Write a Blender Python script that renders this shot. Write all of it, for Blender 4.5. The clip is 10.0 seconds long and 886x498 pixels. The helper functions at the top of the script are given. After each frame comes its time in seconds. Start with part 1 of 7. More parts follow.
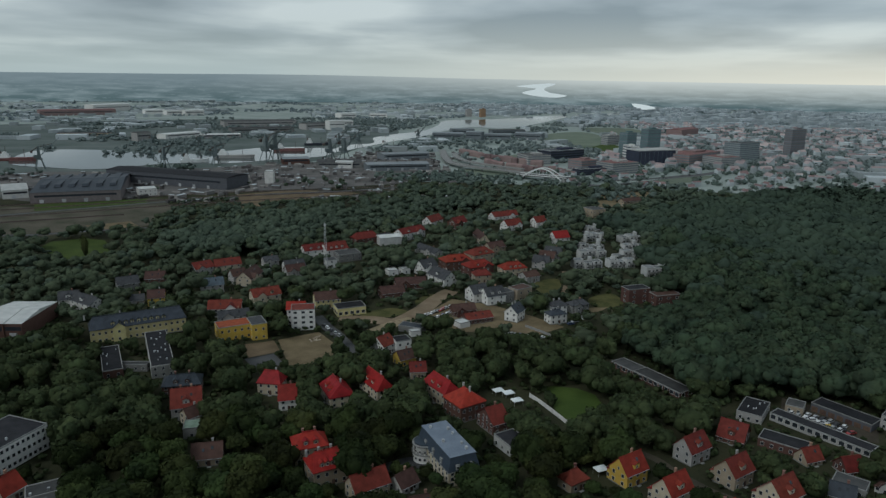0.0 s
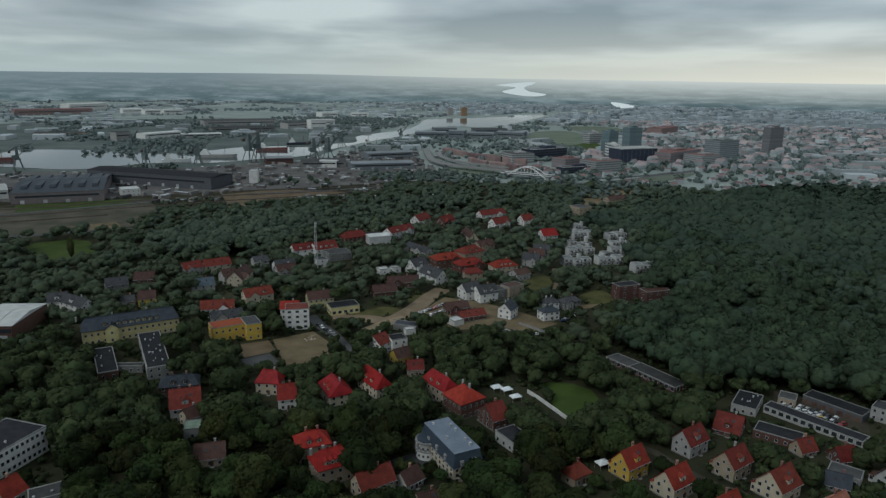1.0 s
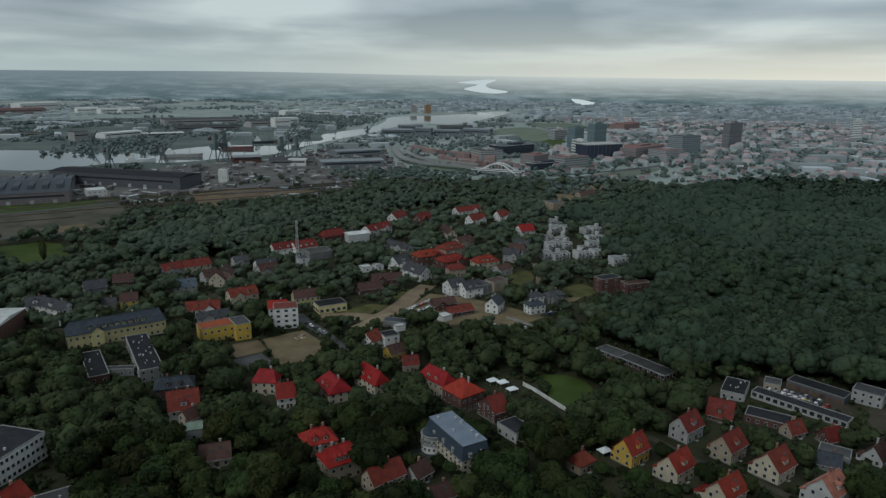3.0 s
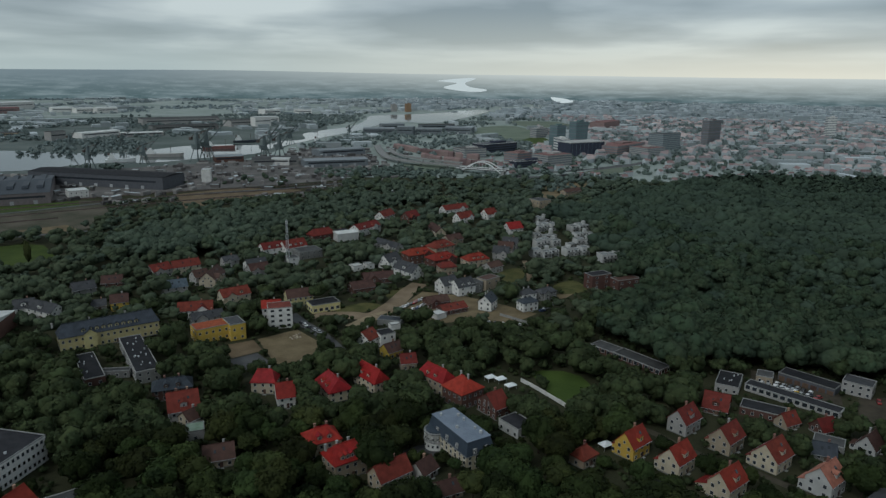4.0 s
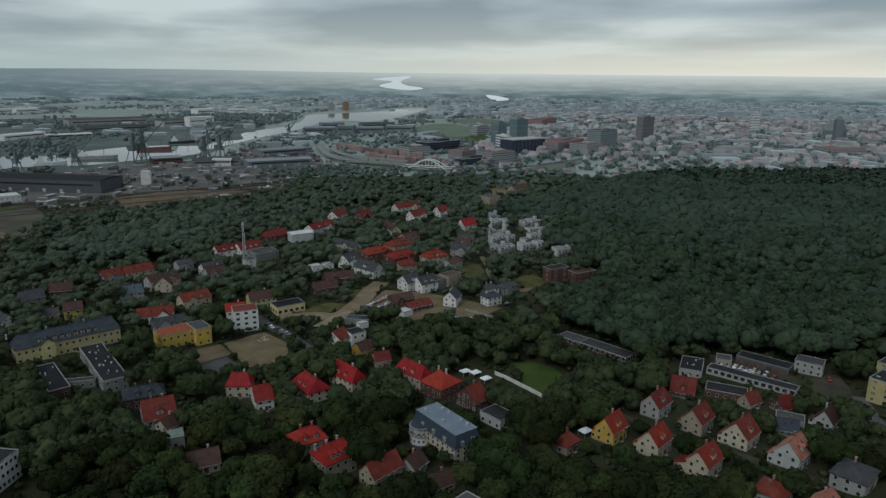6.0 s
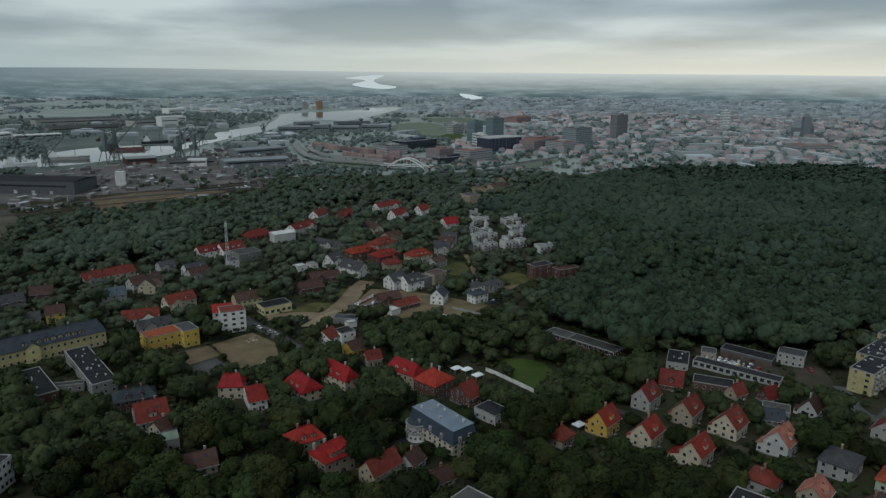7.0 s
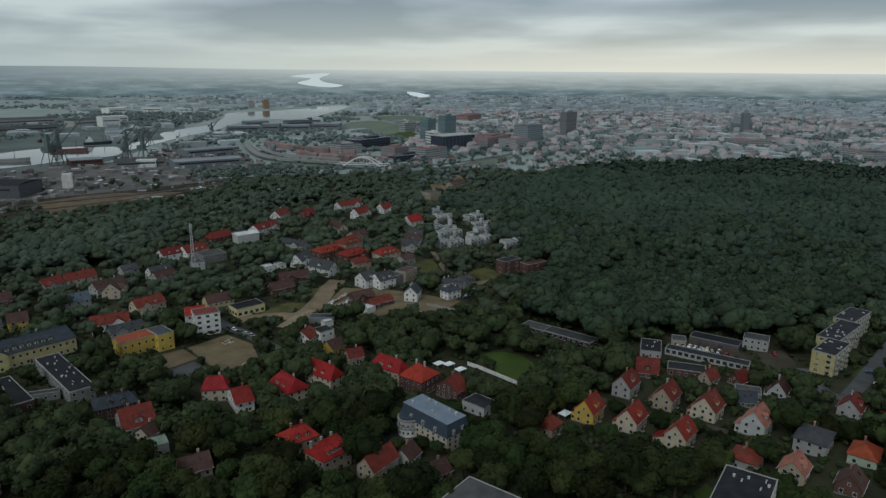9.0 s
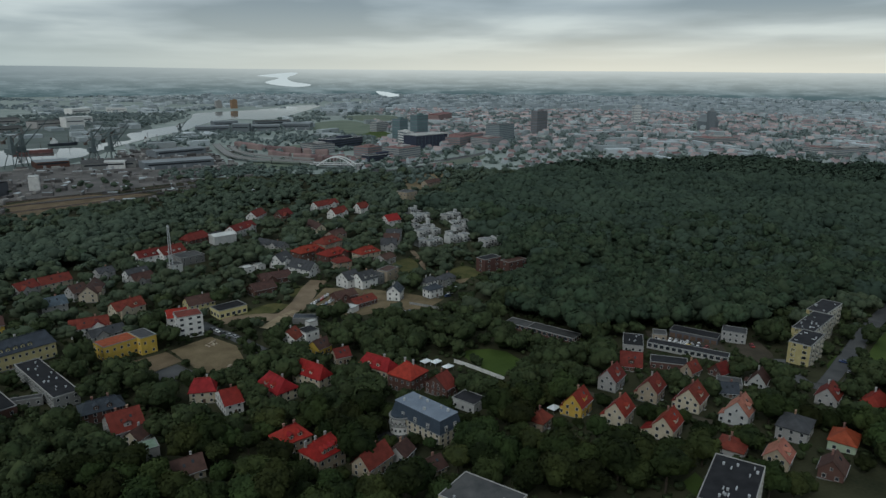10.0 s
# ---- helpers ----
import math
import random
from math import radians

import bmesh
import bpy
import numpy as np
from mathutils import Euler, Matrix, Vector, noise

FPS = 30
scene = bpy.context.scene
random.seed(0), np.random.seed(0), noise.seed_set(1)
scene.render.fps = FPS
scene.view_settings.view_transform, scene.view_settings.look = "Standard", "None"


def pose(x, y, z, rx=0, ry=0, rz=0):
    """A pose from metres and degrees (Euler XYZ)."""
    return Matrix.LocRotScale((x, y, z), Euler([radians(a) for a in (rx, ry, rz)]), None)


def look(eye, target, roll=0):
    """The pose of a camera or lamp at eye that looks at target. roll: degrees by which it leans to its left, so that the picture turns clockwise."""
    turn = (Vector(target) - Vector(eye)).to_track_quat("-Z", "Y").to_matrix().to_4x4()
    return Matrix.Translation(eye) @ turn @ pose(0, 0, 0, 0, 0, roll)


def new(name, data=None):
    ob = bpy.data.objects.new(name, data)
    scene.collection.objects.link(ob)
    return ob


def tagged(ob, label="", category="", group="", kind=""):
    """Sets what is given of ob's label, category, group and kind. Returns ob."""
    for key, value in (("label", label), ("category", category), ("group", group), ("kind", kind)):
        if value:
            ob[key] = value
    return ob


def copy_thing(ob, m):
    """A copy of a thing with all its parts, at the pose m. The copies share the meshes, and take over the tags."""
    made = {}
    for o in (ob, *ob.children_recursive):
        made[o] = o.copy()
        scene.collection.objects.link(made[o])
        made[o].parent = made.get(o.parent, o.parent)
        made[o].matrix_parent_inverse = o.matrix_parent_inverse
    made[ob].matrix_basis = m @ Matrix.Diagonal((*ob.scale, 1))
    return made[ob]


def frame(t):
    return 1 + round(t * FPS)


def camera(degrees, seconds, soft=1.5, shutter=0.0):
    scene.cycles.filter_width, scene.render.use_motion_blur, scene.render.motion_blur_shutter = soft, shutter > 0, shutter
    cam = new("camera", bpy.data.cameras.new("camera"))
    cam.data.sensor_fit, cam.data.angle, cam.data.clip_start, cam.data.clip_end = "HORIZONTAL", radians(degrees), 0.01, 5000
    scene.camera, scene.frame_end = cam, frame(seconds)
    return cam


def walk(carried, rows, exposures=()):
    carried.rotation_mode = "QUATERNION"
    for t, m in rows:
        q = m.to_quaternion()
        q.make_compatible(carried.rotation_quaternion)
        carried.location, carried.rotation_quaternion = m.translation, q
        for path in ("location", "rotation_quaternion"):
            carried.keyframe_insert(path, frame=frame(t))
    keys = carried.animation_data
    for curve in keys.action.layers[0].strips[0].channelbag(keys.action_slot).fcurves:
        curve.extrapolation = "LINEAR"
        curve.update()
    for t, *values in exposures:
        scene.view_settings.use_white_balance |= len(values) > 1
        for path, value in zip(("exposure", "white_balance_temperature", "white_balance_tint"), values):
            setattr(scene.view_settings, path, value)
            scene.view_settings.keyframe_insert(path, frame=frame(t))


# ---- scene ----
cam = camera(65.69, 10.0, soft=1.4)
PATH = [
    (0.0, pose(0.000, 0.000, 139.989, 76.0563, -0.8412, 0.0000)),
    (0.5, pose(-3.969, -0.819, 139.781, 76.0163, -0.8422, -0.8577)),
    (1.0, pose(-7.809, -1.379, 139.834, 75.9946, -0.8313, -1.7026)),
    (1.5, pose(-11.884, -2.020, 139.845, 75.9619, -0.8018, -2.4011)),
    (2.0, pose(-15.599, -2.598, 139.726, 75.9283, -0.7599, -3.2593)),
    (2.5, pose(-19.024, -2.984, 139.584, 75.8853, -0.7214, -4.1523)),
    (4.0, pose(-31.039, -3.944, 139.596, 75.7339, -0.6259, -6.7718)),
    (4.5, pose(-35.315, -4.157, 139.560, 75.7166, -0.5986, -7.9111)),
    (5.0, pose(-39.313, -4.364, 139.578, 75.6895, -0.5717, -9.4038)),
    (5.5, pose(-43.460, -4.526, 139.619, 75.6721, -0.5375, -10.8959)),
    (7.0, pose(-55.584, -4.647, 139.770, 75.5608, -0.4527, -14.4623)),
    (7.5, pose(-59.421, -4.471, 139.784, 75.5210, -0.4391, -15.5641)),
    (8.0, pose(-63.439, -4.225, 139.917, 75.4867, -0.4329, -16.5881)),
    (8.5, pose(-67.380, -4.000, 139.983, 75.4608, -0.4192, -17.6596)),
    (9.0, pose(-71.355, -3.827, 139.890, 75.4384, -0.3952, -18.9756)),
    (9.5, pose(-75.275, -3.498, 139.906, 75.4079, -0.3710, -20.2909)),
    (10.0, pose(-79.226, -3.273, 140.000, 75.3964, -0.3432, -21.5819)),
]
walk(cam, PATH, [(0.0, 0.02, 5970, 4), (10.0, 0.02, 5970, 4)])

# ---------------- overcast sky and weak wide sun ----------------
def make_sky():
    w = bpy.data.worlds.new("overcast_sky")
    scene.world = w
    w.use_nodes = True
    nt = w.node_tree
    nt.nodes.clear()
    N, L = nt.nodes.new, nt.links.new
    out, bg = N("ShaderNodeOutputWorld"), N("ShaderNodeBackground")
    L(bg.outputs[0], out.inputs[0])
    tc, sep = N("ShaderNodeTexCoord"), N("ShaderNodeSeparateXYZ")
    L(tc.outputs["Generated"], sep.inputs[0])
    sky = N("ShaderNodeTexSky")
    sky.sky_type, sky.sun_disc = 'NISHITA', False
    sky.sun_elevation, sky.sun_rotation = radians(46), radians(229)
    sk = N("ShaderNodeVectorMath")
    sk.operation = 'SCALE'
    sk.inputs[3].default_value = 0.10
    L(sky.outputs[0], sk.inputs[0])
    # cloud deck: a level layer of lumps that closes up towards the horizon
    up = N("ShaderNodeMath")
    up.operation = 'MAXIMUM'
    up.inputs[1].default_value = 0.0
    L(sep.outputs[2], up.inputs[0])
    lift = N("ShaderNodeMath")
    lift.inputs[1].default_value = 0.075
    L(up.outputs[0], lift.inputs[0])
    inv = N("ShaderNodeMath")
    inv.operation = 'DIVIDE'
    inv.inputs[0].default_value = 1.0
    L(lift.outputs[0], inv.inputs[1])
    flat = N("ShaderNodeVectorMath")
    flat.operation = 'SCALE'
    L(tc.outputs["Generated"], flat.inputs[0])
    L(inv.outputs[0], flat.inputs[3])
    mp = N("ShaderNodeMapping")
    mp.inputs["Scale"].default_value = (0.46, 0.40, 0.0)
    mp.inputs["Location"].default_value = CLOUD_SHIFT
    L(flat.outputs[0], mp.inputs[0])
    n1 = N("ShaderNodeTexNoise")
    n1.inputs["Scale"].default_value, n1.inputs["Detail"].default_value, n1.inputs["Roughness"].default_value = 1.0, 5.0, 0.46
    n1.inputs["Distortion"].default_value = 0.15
    L(mp.outputs[0], n1.inputs["Vector"])
    cr = N("ShaderNodeValToRGB")
    e = cr.color_ramp.elements
    e[0].position, e[0].color = 0.38, (0.24, 0.265, 0.278, 1)
    e[1].position, e[1].color = 0.64, (0.58, 0.595, 0.575, 1)
    m = cr.color_ramp.elements.new(0.50)
    m.color = (0.36, 0.385, 0.395, 1)
    L(n1.outputs["Fac"], cr.inputs[0])
    # pale clear slot along the horizon
    hr = N("ShaderNodeValToRGB")
    e = hr.color_ramp.elements
    e[0].position, e[0].color = 0.0, (1, 1, 1, 1)
    e[1].position, e[1].color = 0.085, (0, 0, 0, 1)
    k = hr.color_ramp.elements.new(0.016)
    k.color = (0.8, 0.8, 0.8, 1)
    k = hr.color_ramp.elements.new(0.045)
    k.color = (0.3, 0.3, 0.3, 1)
    L(sep.outputs[2], hr.inputs[0])
    mx = N("ShaderNodeMix")
    mx.data_type = 'RGBA'
    L(hr.outputs[0], mx.inputs[0])
    L(cr.outputs[0], mx.inputs[6])
    slot = N("ShaderNodeMix")
    slot.data_type = 'RGBA'
    slot.inputs[6].default_value, slot.inputs[7].default_value = (0.43, 0.48, 0.47, 1), (0.80, 0.73, 0.60, 1)
    sx = N("ShaderNodeMapRange")
    sx.inputs[1].default_value, sx.inputs[2].default_value = -0.25, 0.55
    L(sep.outputs[0], sx.inputs[0])
    L(sx.outputs[0], slot.inputs[0])
    L(slot.outputs[2], mx.inputs[7])
    fin = N("ShaderNodeMix")
    fin.data_type = 'RGBA'
    fin.inputs[0].default_value = 0.88
    L(sk.outputs[0], fin.inputs[6])
    L(mx.outputs[2], fin.inputs[7])
    L(fin.outputs[2], bg.inputs[0])
    bg.inputs[1].default_value = SKY_STRENGTH


CLOUD_SHIFT = (1.9, 0.7, 0.0)
SKY_STRENGTH = 1.05
make_sky()
sun_data = bpy.data.lights.new("sun", 'SUN')
sun_data.energy, sun_data.angle, sun_data.color = 0.95, radians(30), (1.0, 0.97, 0.92)
new("sun", sun_data).matrix_world = look((-380, -330, 520), (0, 0, 0))

# ---------------- materials ----------------
def material(name, dark, light, scale=0.6, rough=0.85, bump=0.3, fine=12.0, spec=0.3, metal=0.0, island=False, vary=0.25, tint=0.0, relief=0.06):
    """Two-scale procedural surface: broad stains and fine grain, with a slight shift from object to object or piece to piece."""
    m = bpy.data.materials.new(name)
    m.use_nodes = True
    nt = m.node_tree
    N, L = nt.nodes.new, nt.links.new
    b = nt.nodes["Principled BSDF"]
    geo = N("ShaderNodeNewGeometry")
    big, small = N("ShaderNodeTexNoise"), N("ShaderNodeTexNoise")
    for n, s, d in ((big, scale, 4.0), (small, fine, 3.0)):
        n.inputs["Scale"].default_value, n.inputs["Detail"].default_value = s, d
        L(geo.outputs["Position"], n.inputs["Vector"])
    add = N("ShaderNodeMath")
    add.operation = 'MULTIPLY_ADD'
    add.inputs[1].default_value = 0.35
    L(small.outputs["Fac"], add.inputs[0])
    L(big.outputs["Fac"], add.inputs[2])
    ramp = N("ShaderNodeMapRange")
    ramp.inputs[1].default_value, ramp.inputs[2].default_value = 0.42, 0.92
    L(add.outputs[0], ramp.inputs[0])
    mix = N("ShaderNodeMix")
    mix.data_type = 'RGBA'
    mix.inputs[6].default_value, mix.inputs[7].default_value = (*dark, 1), (*light, 1)
    L(ramp.outputs[0], mix.inputs[0])
    rnd = geo.outputs["Random Per Island"] if island else N("ShaderNodeObjectInfo").outputs["Random"]
    hsv = N("ShaderNodeHueSaturation")
    val = N("ShaderNodeMapRange")
    val.inputs[3].default_value, val.inputs[4].default_value = 1 - vary, 1 + vary
    hue = N("ShaderNodeMapRange")
    hue.inputs[3].default_value, hue.inputs[4].default_value = 0.5 - 0.06 * vary, 0.5 + 0.05 * vary
    L(rnd, val.inputs[0])
    if tint:
        spin, cut = N("ShaderNodeMath"), N("ShaderNodeMath")
        spin.operation, cut.operation = 'MULTIPLY', 'FRACT'
        spin.inputs[1].default_value = 7.31
        L(rnd, spin.inputs[0])
        L(spin.outputs[0], cut.inputs[0])
        L(cut.outputs[0], hue.inputs[0])
        hue.inputs[3].default_value, hue.inputs[4].default_value = 0.5 - tint * 0.35, 0.5 + tint * 0.6
    else:
        L(rnd, hue.inputs[0])
    L(val.outputs[0], hsv.inputs["Value"])
    L(hue.outputs[0], hsv.inputs["Hue"])
    L(mix.outputs[2], hsv.inputs["Color"])
    L(hsv.outputs[0], b.inputs["Base Color"])
    b.inputs["Roughness"].default_value, b.inputs["Metallic"].default_value = rough, metal
    b.inputs["Specular IOR Level"].default_value = spec
    if bump:
        bp = N("ShaderNodeBump")
        bp.inputs["Strength"].default_value, bp.inputs["Distance"].default_value = bump, relief
        L(small.outputs["Fac"], bp.inputs["Height"])
        L(bp.outputs[0], b.inputs["Normal"])
    return m


def shade(c, f):
    return tuple(v * f for v in c)


def tiles(name, c, rough=0.7):
    """Clay tile roof: courses as a fine relief that runs level round the slopes, patchy weathering."""
    m = material(name, shade(c, 0.50), shade(c, 0.95), 0.45, rough, 0.0, 5.0, 0.16, vary=0.11)
    nt = m.node_tree
    N, L = nt.nodes.new, nt.links.new
    tc, wv, bp = N("ShaderNodeTexCoord"), N("ShaderNodeTexWave"), N("ShaderNodeBump")
    wv.bands_direction = 'Z'
    wv.inputs["Scale"].default_value, wv.inputs["Distortion"].default_value = 1.7, 0.6
    L(tc.outputs["Object"], wv.inputs["Vector"])
    bp.inputs["Strength"].default_value, bp.inputs["Distance"].default_value = 0.5, 0.05
    L(wv.outputs["Fac"], bp.inputs["Height"])
    L(bp.outputs[0], nt.nodes["Principled BSDF"].inputs["Normal"])
    return m


ROOF = {
    'bright': tiles("bright_red_tiles", (0.35, 0.030, 0.023), 0.55), 'red': tiles("red_tiles", (0.26, 0.036, 0.023)),
    'tile': tiles("weathered_tiles", (0.185, 0.036, 0.026)), 'brownred': tiles("brown_red_tiles", (0.19, 0.038, 0.028)),
    'orange': tiles("orange_tiles", (0.34, 0.075, 0.032)), 'salmon': tiles("salmon_tiles", (0.42, 0.17, 0.12)),
    # rose: red of far roofs and hulls, with distance haze in its colour
    'rose': tiles("faded_red_tiles", (0.27, 0.13, 0.12)), 'brown': tiles("brown_tiles", (0.10, 0.055, 0.045)), 'grey': tiles("grey_tiles", (0.078, 0.080, 0.086)),
    'slate': tiles("slate_shingles", (0.055, 0.065, 0.08), 0.5), 'bluegrey': tiles("blue_grey_metal", (0.11, 0.14, 0.17), 0.5),
    'bluemetal': material("blue_grey_sheet_metal", (0.105, 0.135, 0.175), (0.165, 0.20, 0.245), 0.3, 0.45, 0.1, 3.0, 0.5),
    'bluedark': material("dark_blue_shingles", (0.030, 0.042, 0.062), (0.052, 0.068, 0.095), 0.4, 0.6, 0.3, 4.0, 0.4),
    'dark': material("dark_roofing_felt", (0.014, 0.0145, 0.017), (0.033, 0.033, 0.037), 0.25, 0.85, 0.2, 3.0, 0.15),
    'felt': material("grey_roofing_felt", (0.038, 0.040, 0.042), (0.085, 0.084, 0.082), 0.22, 0.85, 0.2, 3.0, 0.2),
    'pale': material("pale_sheet_roof", (0.38, 0.39, 0.38), (0.56, 0.56, 0.54), 0.2, 0.6, 0.1, 2.0),
    # hazegrey: dark roofs of far halls, lightened by haze put into the colour
    'hazegrey': material("weathered_grey_sheet_roof", (0.150, 0.170, 0.182), (0.215, 0.238, 0.250), 0.02, 0.6, 0.1, 0.5, 0.4, vary=0.15),
    'gravel': material("grey_gravel_roof", (0.12, 0.13, 0.13), (0.21, 0.22, 0.22), 0.3, 0.9, 0.3, 3.0, 0.2),
    'green': material("mossy_green_roof", (0.10, 0.15, 0.10), (0.24, 0.30, 0.24), 0.3, 0.8, 0.3, 3.0),
    'glassgreen': material("green_tower_roof", (0.06, 0.12, 0.12), (0.10, 0.18, 0.18), 0.2, 0.5, 0.0, 2.0),
}
ROOF_WORD = {'bright': "bright red tiled", 'red': "red tiled", 'tile': "weathered red tiled", 'brownred': "brownish red tiled", 'orange': "orange tiled",
             'rose': "haze-paled red tiled", 'salmon': "salmon pink tiled", 'brown': "dark brown tiled", 'grey': "dark grey tiled", 'slate': "slate grey", 'bluegrey': "blue-grey metal",
             'bluemetal': "blue-grey metal", 'dark': "dark felt", 'gravel': "grey gravel", 'hazegrey': "haze-paled grey", 'felt': "grey felt", 'pale': "pale sheet", 'green': "mossy green", 'glassgreen': "dull green"}
# hazy, rose and glassgreen hold distance haze in their wall colour
WALL = {k: material("wall_" + k, shade(c, 0.74), shade(c, 1.0), 0.35, 0.9, 0.15, 6.0, 0.2, vary=0.10) for k, c in {
    'white': (0.70, 0.69, 0.66), 'pale': (0.37, 0.36, 0.345), 'cream': (0.52, 0.455, 0.34), 'yellow': (0.58, 0.40, 0.08), 'grey': (0.22, 0.22, 0.21), 'lemon': (0.55, 0.48, 0.24),
    'beige': (0.36, 0.30, 0.22), 'green': (0.42, 0.50, 0.36), 'brick': (0.115, 0.062, 0.050), 'offwhite': (0.50, 0.50, 0.485), 'hazy': (0.175, 0.195, 0.210), 'dark': (0.095, 0.100, 0.112), 'flats': (0.40, 0.38, 0.31),
    'glass': (0.052, 0.060, 0.090), 'glassgreen': (0.135, 0.205, 0.21), 'browntower': (0.20, 0.175, 0.175), 'greytower': (0.25, 0.285, 0.29), 'rose': (0.27, 0.19, 0.18), 'orangewall': (0.33, 0.22, 0.135)}.items()}
WALL_WORD = {'white': "white plastered", 'offwhite': "off-white plastered", 'hazy': "haze-grey clad", 'pale': "pale grey plastered", 'cream': "cream plastered", 'yellow': "yellow painted", 'grey': "grey rendered", 'lemon': "lemon yellow plastered", 'beige': "beige rendered",
             'green': "pale green painted", 'brick': "red-brown brick", 'dark': "dark walled", 'flats': "cream and yellow", 'glass': "black glazed", 'glassgreen': "green glazed",
             'rose': "haze-paled red brick", 'browntower': "brown clad", 'greytower': "grey-green clad", 'orangewall': "orange concrete"}
YELLOW_END = material("yellow_gable_paint", (0.32, 0.27, 0.12), (0.44, 0.38, 0.19), 0.3, 0.9, 0.1, 5.0, 0.2, vary=0.03)
FRAME_PAINT = material("white_window_paint", (0.40, 0.40, 0.385), (0.54, 0.54, 0.52), 1.0, 0.5, 0.0, 20.0, vary=0.05)
GLASS = material("window_glass", (0.02, 0.025, 0.03), (0.035, 0.04, 0.05), 0.5, 0.12, 0.0, 2.0, 0.7, vary=0.3)
CHIMNEY = material("chimney_brick", (0.16, 0.07, 0.05), (0.34, 0.22, 0.17), 1.2, 0.9, 0.4, 9.0, vary=0.3)
COPING = material("pale_coping", (0.17, 0.17, 0.165), (0.31, 0.31, 0.30), 0.8, 0.8, 0.1, 8.0, vary=0.1)
METAL = material("vent_metal", (0.30, 0.31, 0.32), (0.46, 0.47, 0.48), 1.0, 0.5, 0.0, 6.0, 0.5)
DOOR = material("door_paint", (0.06, 0.04, 0.03), (0.12, 0.07, 0.05), 0.8, 0.6, 0.2, 9.0, vary=0.4)
BARK = material("bark", (0.03, 0.024, 0.018), (0.07, 0.055, 0.04), 2.0, 0.95, 0.8, 9.0)
LEAF = material("leaves", (0.0140, 0.0195, 0.0085), (0.0400, 0.0510, 0.0160), 0.13, 0.85, 0.6, 1.6, 0.06, island=False, vary=0.55, tint=0.06, relief=0.34)
LEAF_FAR = material("woodland_leaves", (0.021, 0.029, 0.0145), (0.054, 0.069, 0.030), 0.11, 0.85, 0.6, 1.1, 0.05, island=True, vary=0.28, tint=0.03, relief=0.34)
# LEAF_FAR made lighter and bluer: haze put into the colour of trees further up
LEAF_MID = material("lime_leaves", (0.035, 0.047, 0.031), (0.077, 0.095, 0.056), 0.09, 0.85, 0.6, 0.9, 0.05, island=True, vary=0.22, tint=0.03, relief=0.34)
LEAF_WOOD = material("forest_leaves", (0.030, 0.045, 0.034), (0.057, 0.079, 0.054), 0.022, 0.9, 0.4, 0.5, 0.05, island=True, vary=0.13, tint=0.035, relief=0.34)
# far foliage: haze is painted in as a pale bluish leaf colour
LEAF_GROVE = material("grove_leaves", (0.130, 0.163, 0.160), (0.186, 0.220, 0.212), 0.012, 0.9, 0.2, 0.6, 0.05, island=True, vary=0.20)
SAND_TRACK = material("driven_sand", (0.175, 0.136, 0.084), (0.320, 0.258, 0.172), 0.09, 0.95, 0.4, 1.6, 0.1)
# same forest leaves without the haze that LEAF_WOOD has in its colour
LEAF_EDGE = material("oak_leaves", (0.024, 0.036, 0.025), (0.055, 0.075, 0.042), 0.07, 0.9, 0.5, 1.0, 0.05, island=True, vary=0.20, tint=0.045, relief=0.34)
# paler copy of the tree green, with mid-distance haze in its colour
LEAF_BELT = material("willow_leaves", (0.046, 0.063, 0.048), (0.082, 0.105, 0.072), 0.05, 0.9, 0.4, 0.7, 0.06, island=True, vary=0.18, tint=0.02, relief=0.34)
# LEAF_TOWN, then LEAF_DIST: further steps of haze painted into the leaves
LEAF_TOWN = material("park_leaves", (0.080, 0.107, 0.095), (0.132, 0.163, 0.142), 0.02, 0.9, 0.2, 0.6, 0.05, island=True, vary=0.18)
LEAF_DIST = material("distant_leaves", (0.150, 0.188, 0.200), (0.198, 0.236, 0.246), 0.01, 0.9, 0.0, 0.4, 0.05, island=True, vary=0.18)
GRASS = material("rough_grass", (0.019, 0.022, 0.012), (0.058, 0.058, 0.032), 0.04, 0.95, 0.5, 0.9, 0.08, vary=0.0)
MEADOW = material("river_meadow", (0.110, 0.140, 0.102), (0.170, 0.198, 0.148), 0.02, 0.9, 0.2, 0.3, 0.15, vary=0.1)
LAWN = material("mown_lawn", (0.030, 0.050, 0.010), (0.064, 0.092, 0.020), 0.06, 0.9, 0.4, 2.0, 0.15, vary=0.12)
SAND = material("bare_sandy_ground", (0.095, 0.072, 0.042), (0.200, 0.155, 0.095), 0.08, 0.95, 0.5, 1.4, 0.12, vary=0.15)
EARTH = material("trodden_earth", (0.042, 0.037, 0.028), (0.092, 0.078, 0.058), 0.10, 0.95, 0.5, 1.4, 0.12, vary=0.1)
RUBBLE = material("broken_masonry", (0.22, 0.18, 0.13), (0.46, 0.40, 0.31), 0.6, 0.95, 0.5, 4.0, 0.1, vary=0.3)
DRY_GRASS = material("dry_rough_grass", (0.040, 0.048, 0.016), (0.125, 0.118, 0.048), 0.10, 0.95, 0.5, 1.2, 0.1, vary=0.1)
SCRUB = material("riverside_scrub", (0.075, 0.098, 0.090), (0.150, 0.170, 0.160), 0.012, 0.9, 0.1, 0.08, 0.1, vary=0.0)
ASPHALT = material("worn_asphalt", (0.045, 0.046, 0.048), (0.095, 0.095, 0.095), 0.12, 0.8, 0.2, 3.0, 0.4, vary=0.12)
YARD = material("works_yard", (0.062, 0.061, 0.060), (0.165, 0.152, 0.142), 0.03, 0.9, 0.2, 0.3, 0.3, vary=0.1)
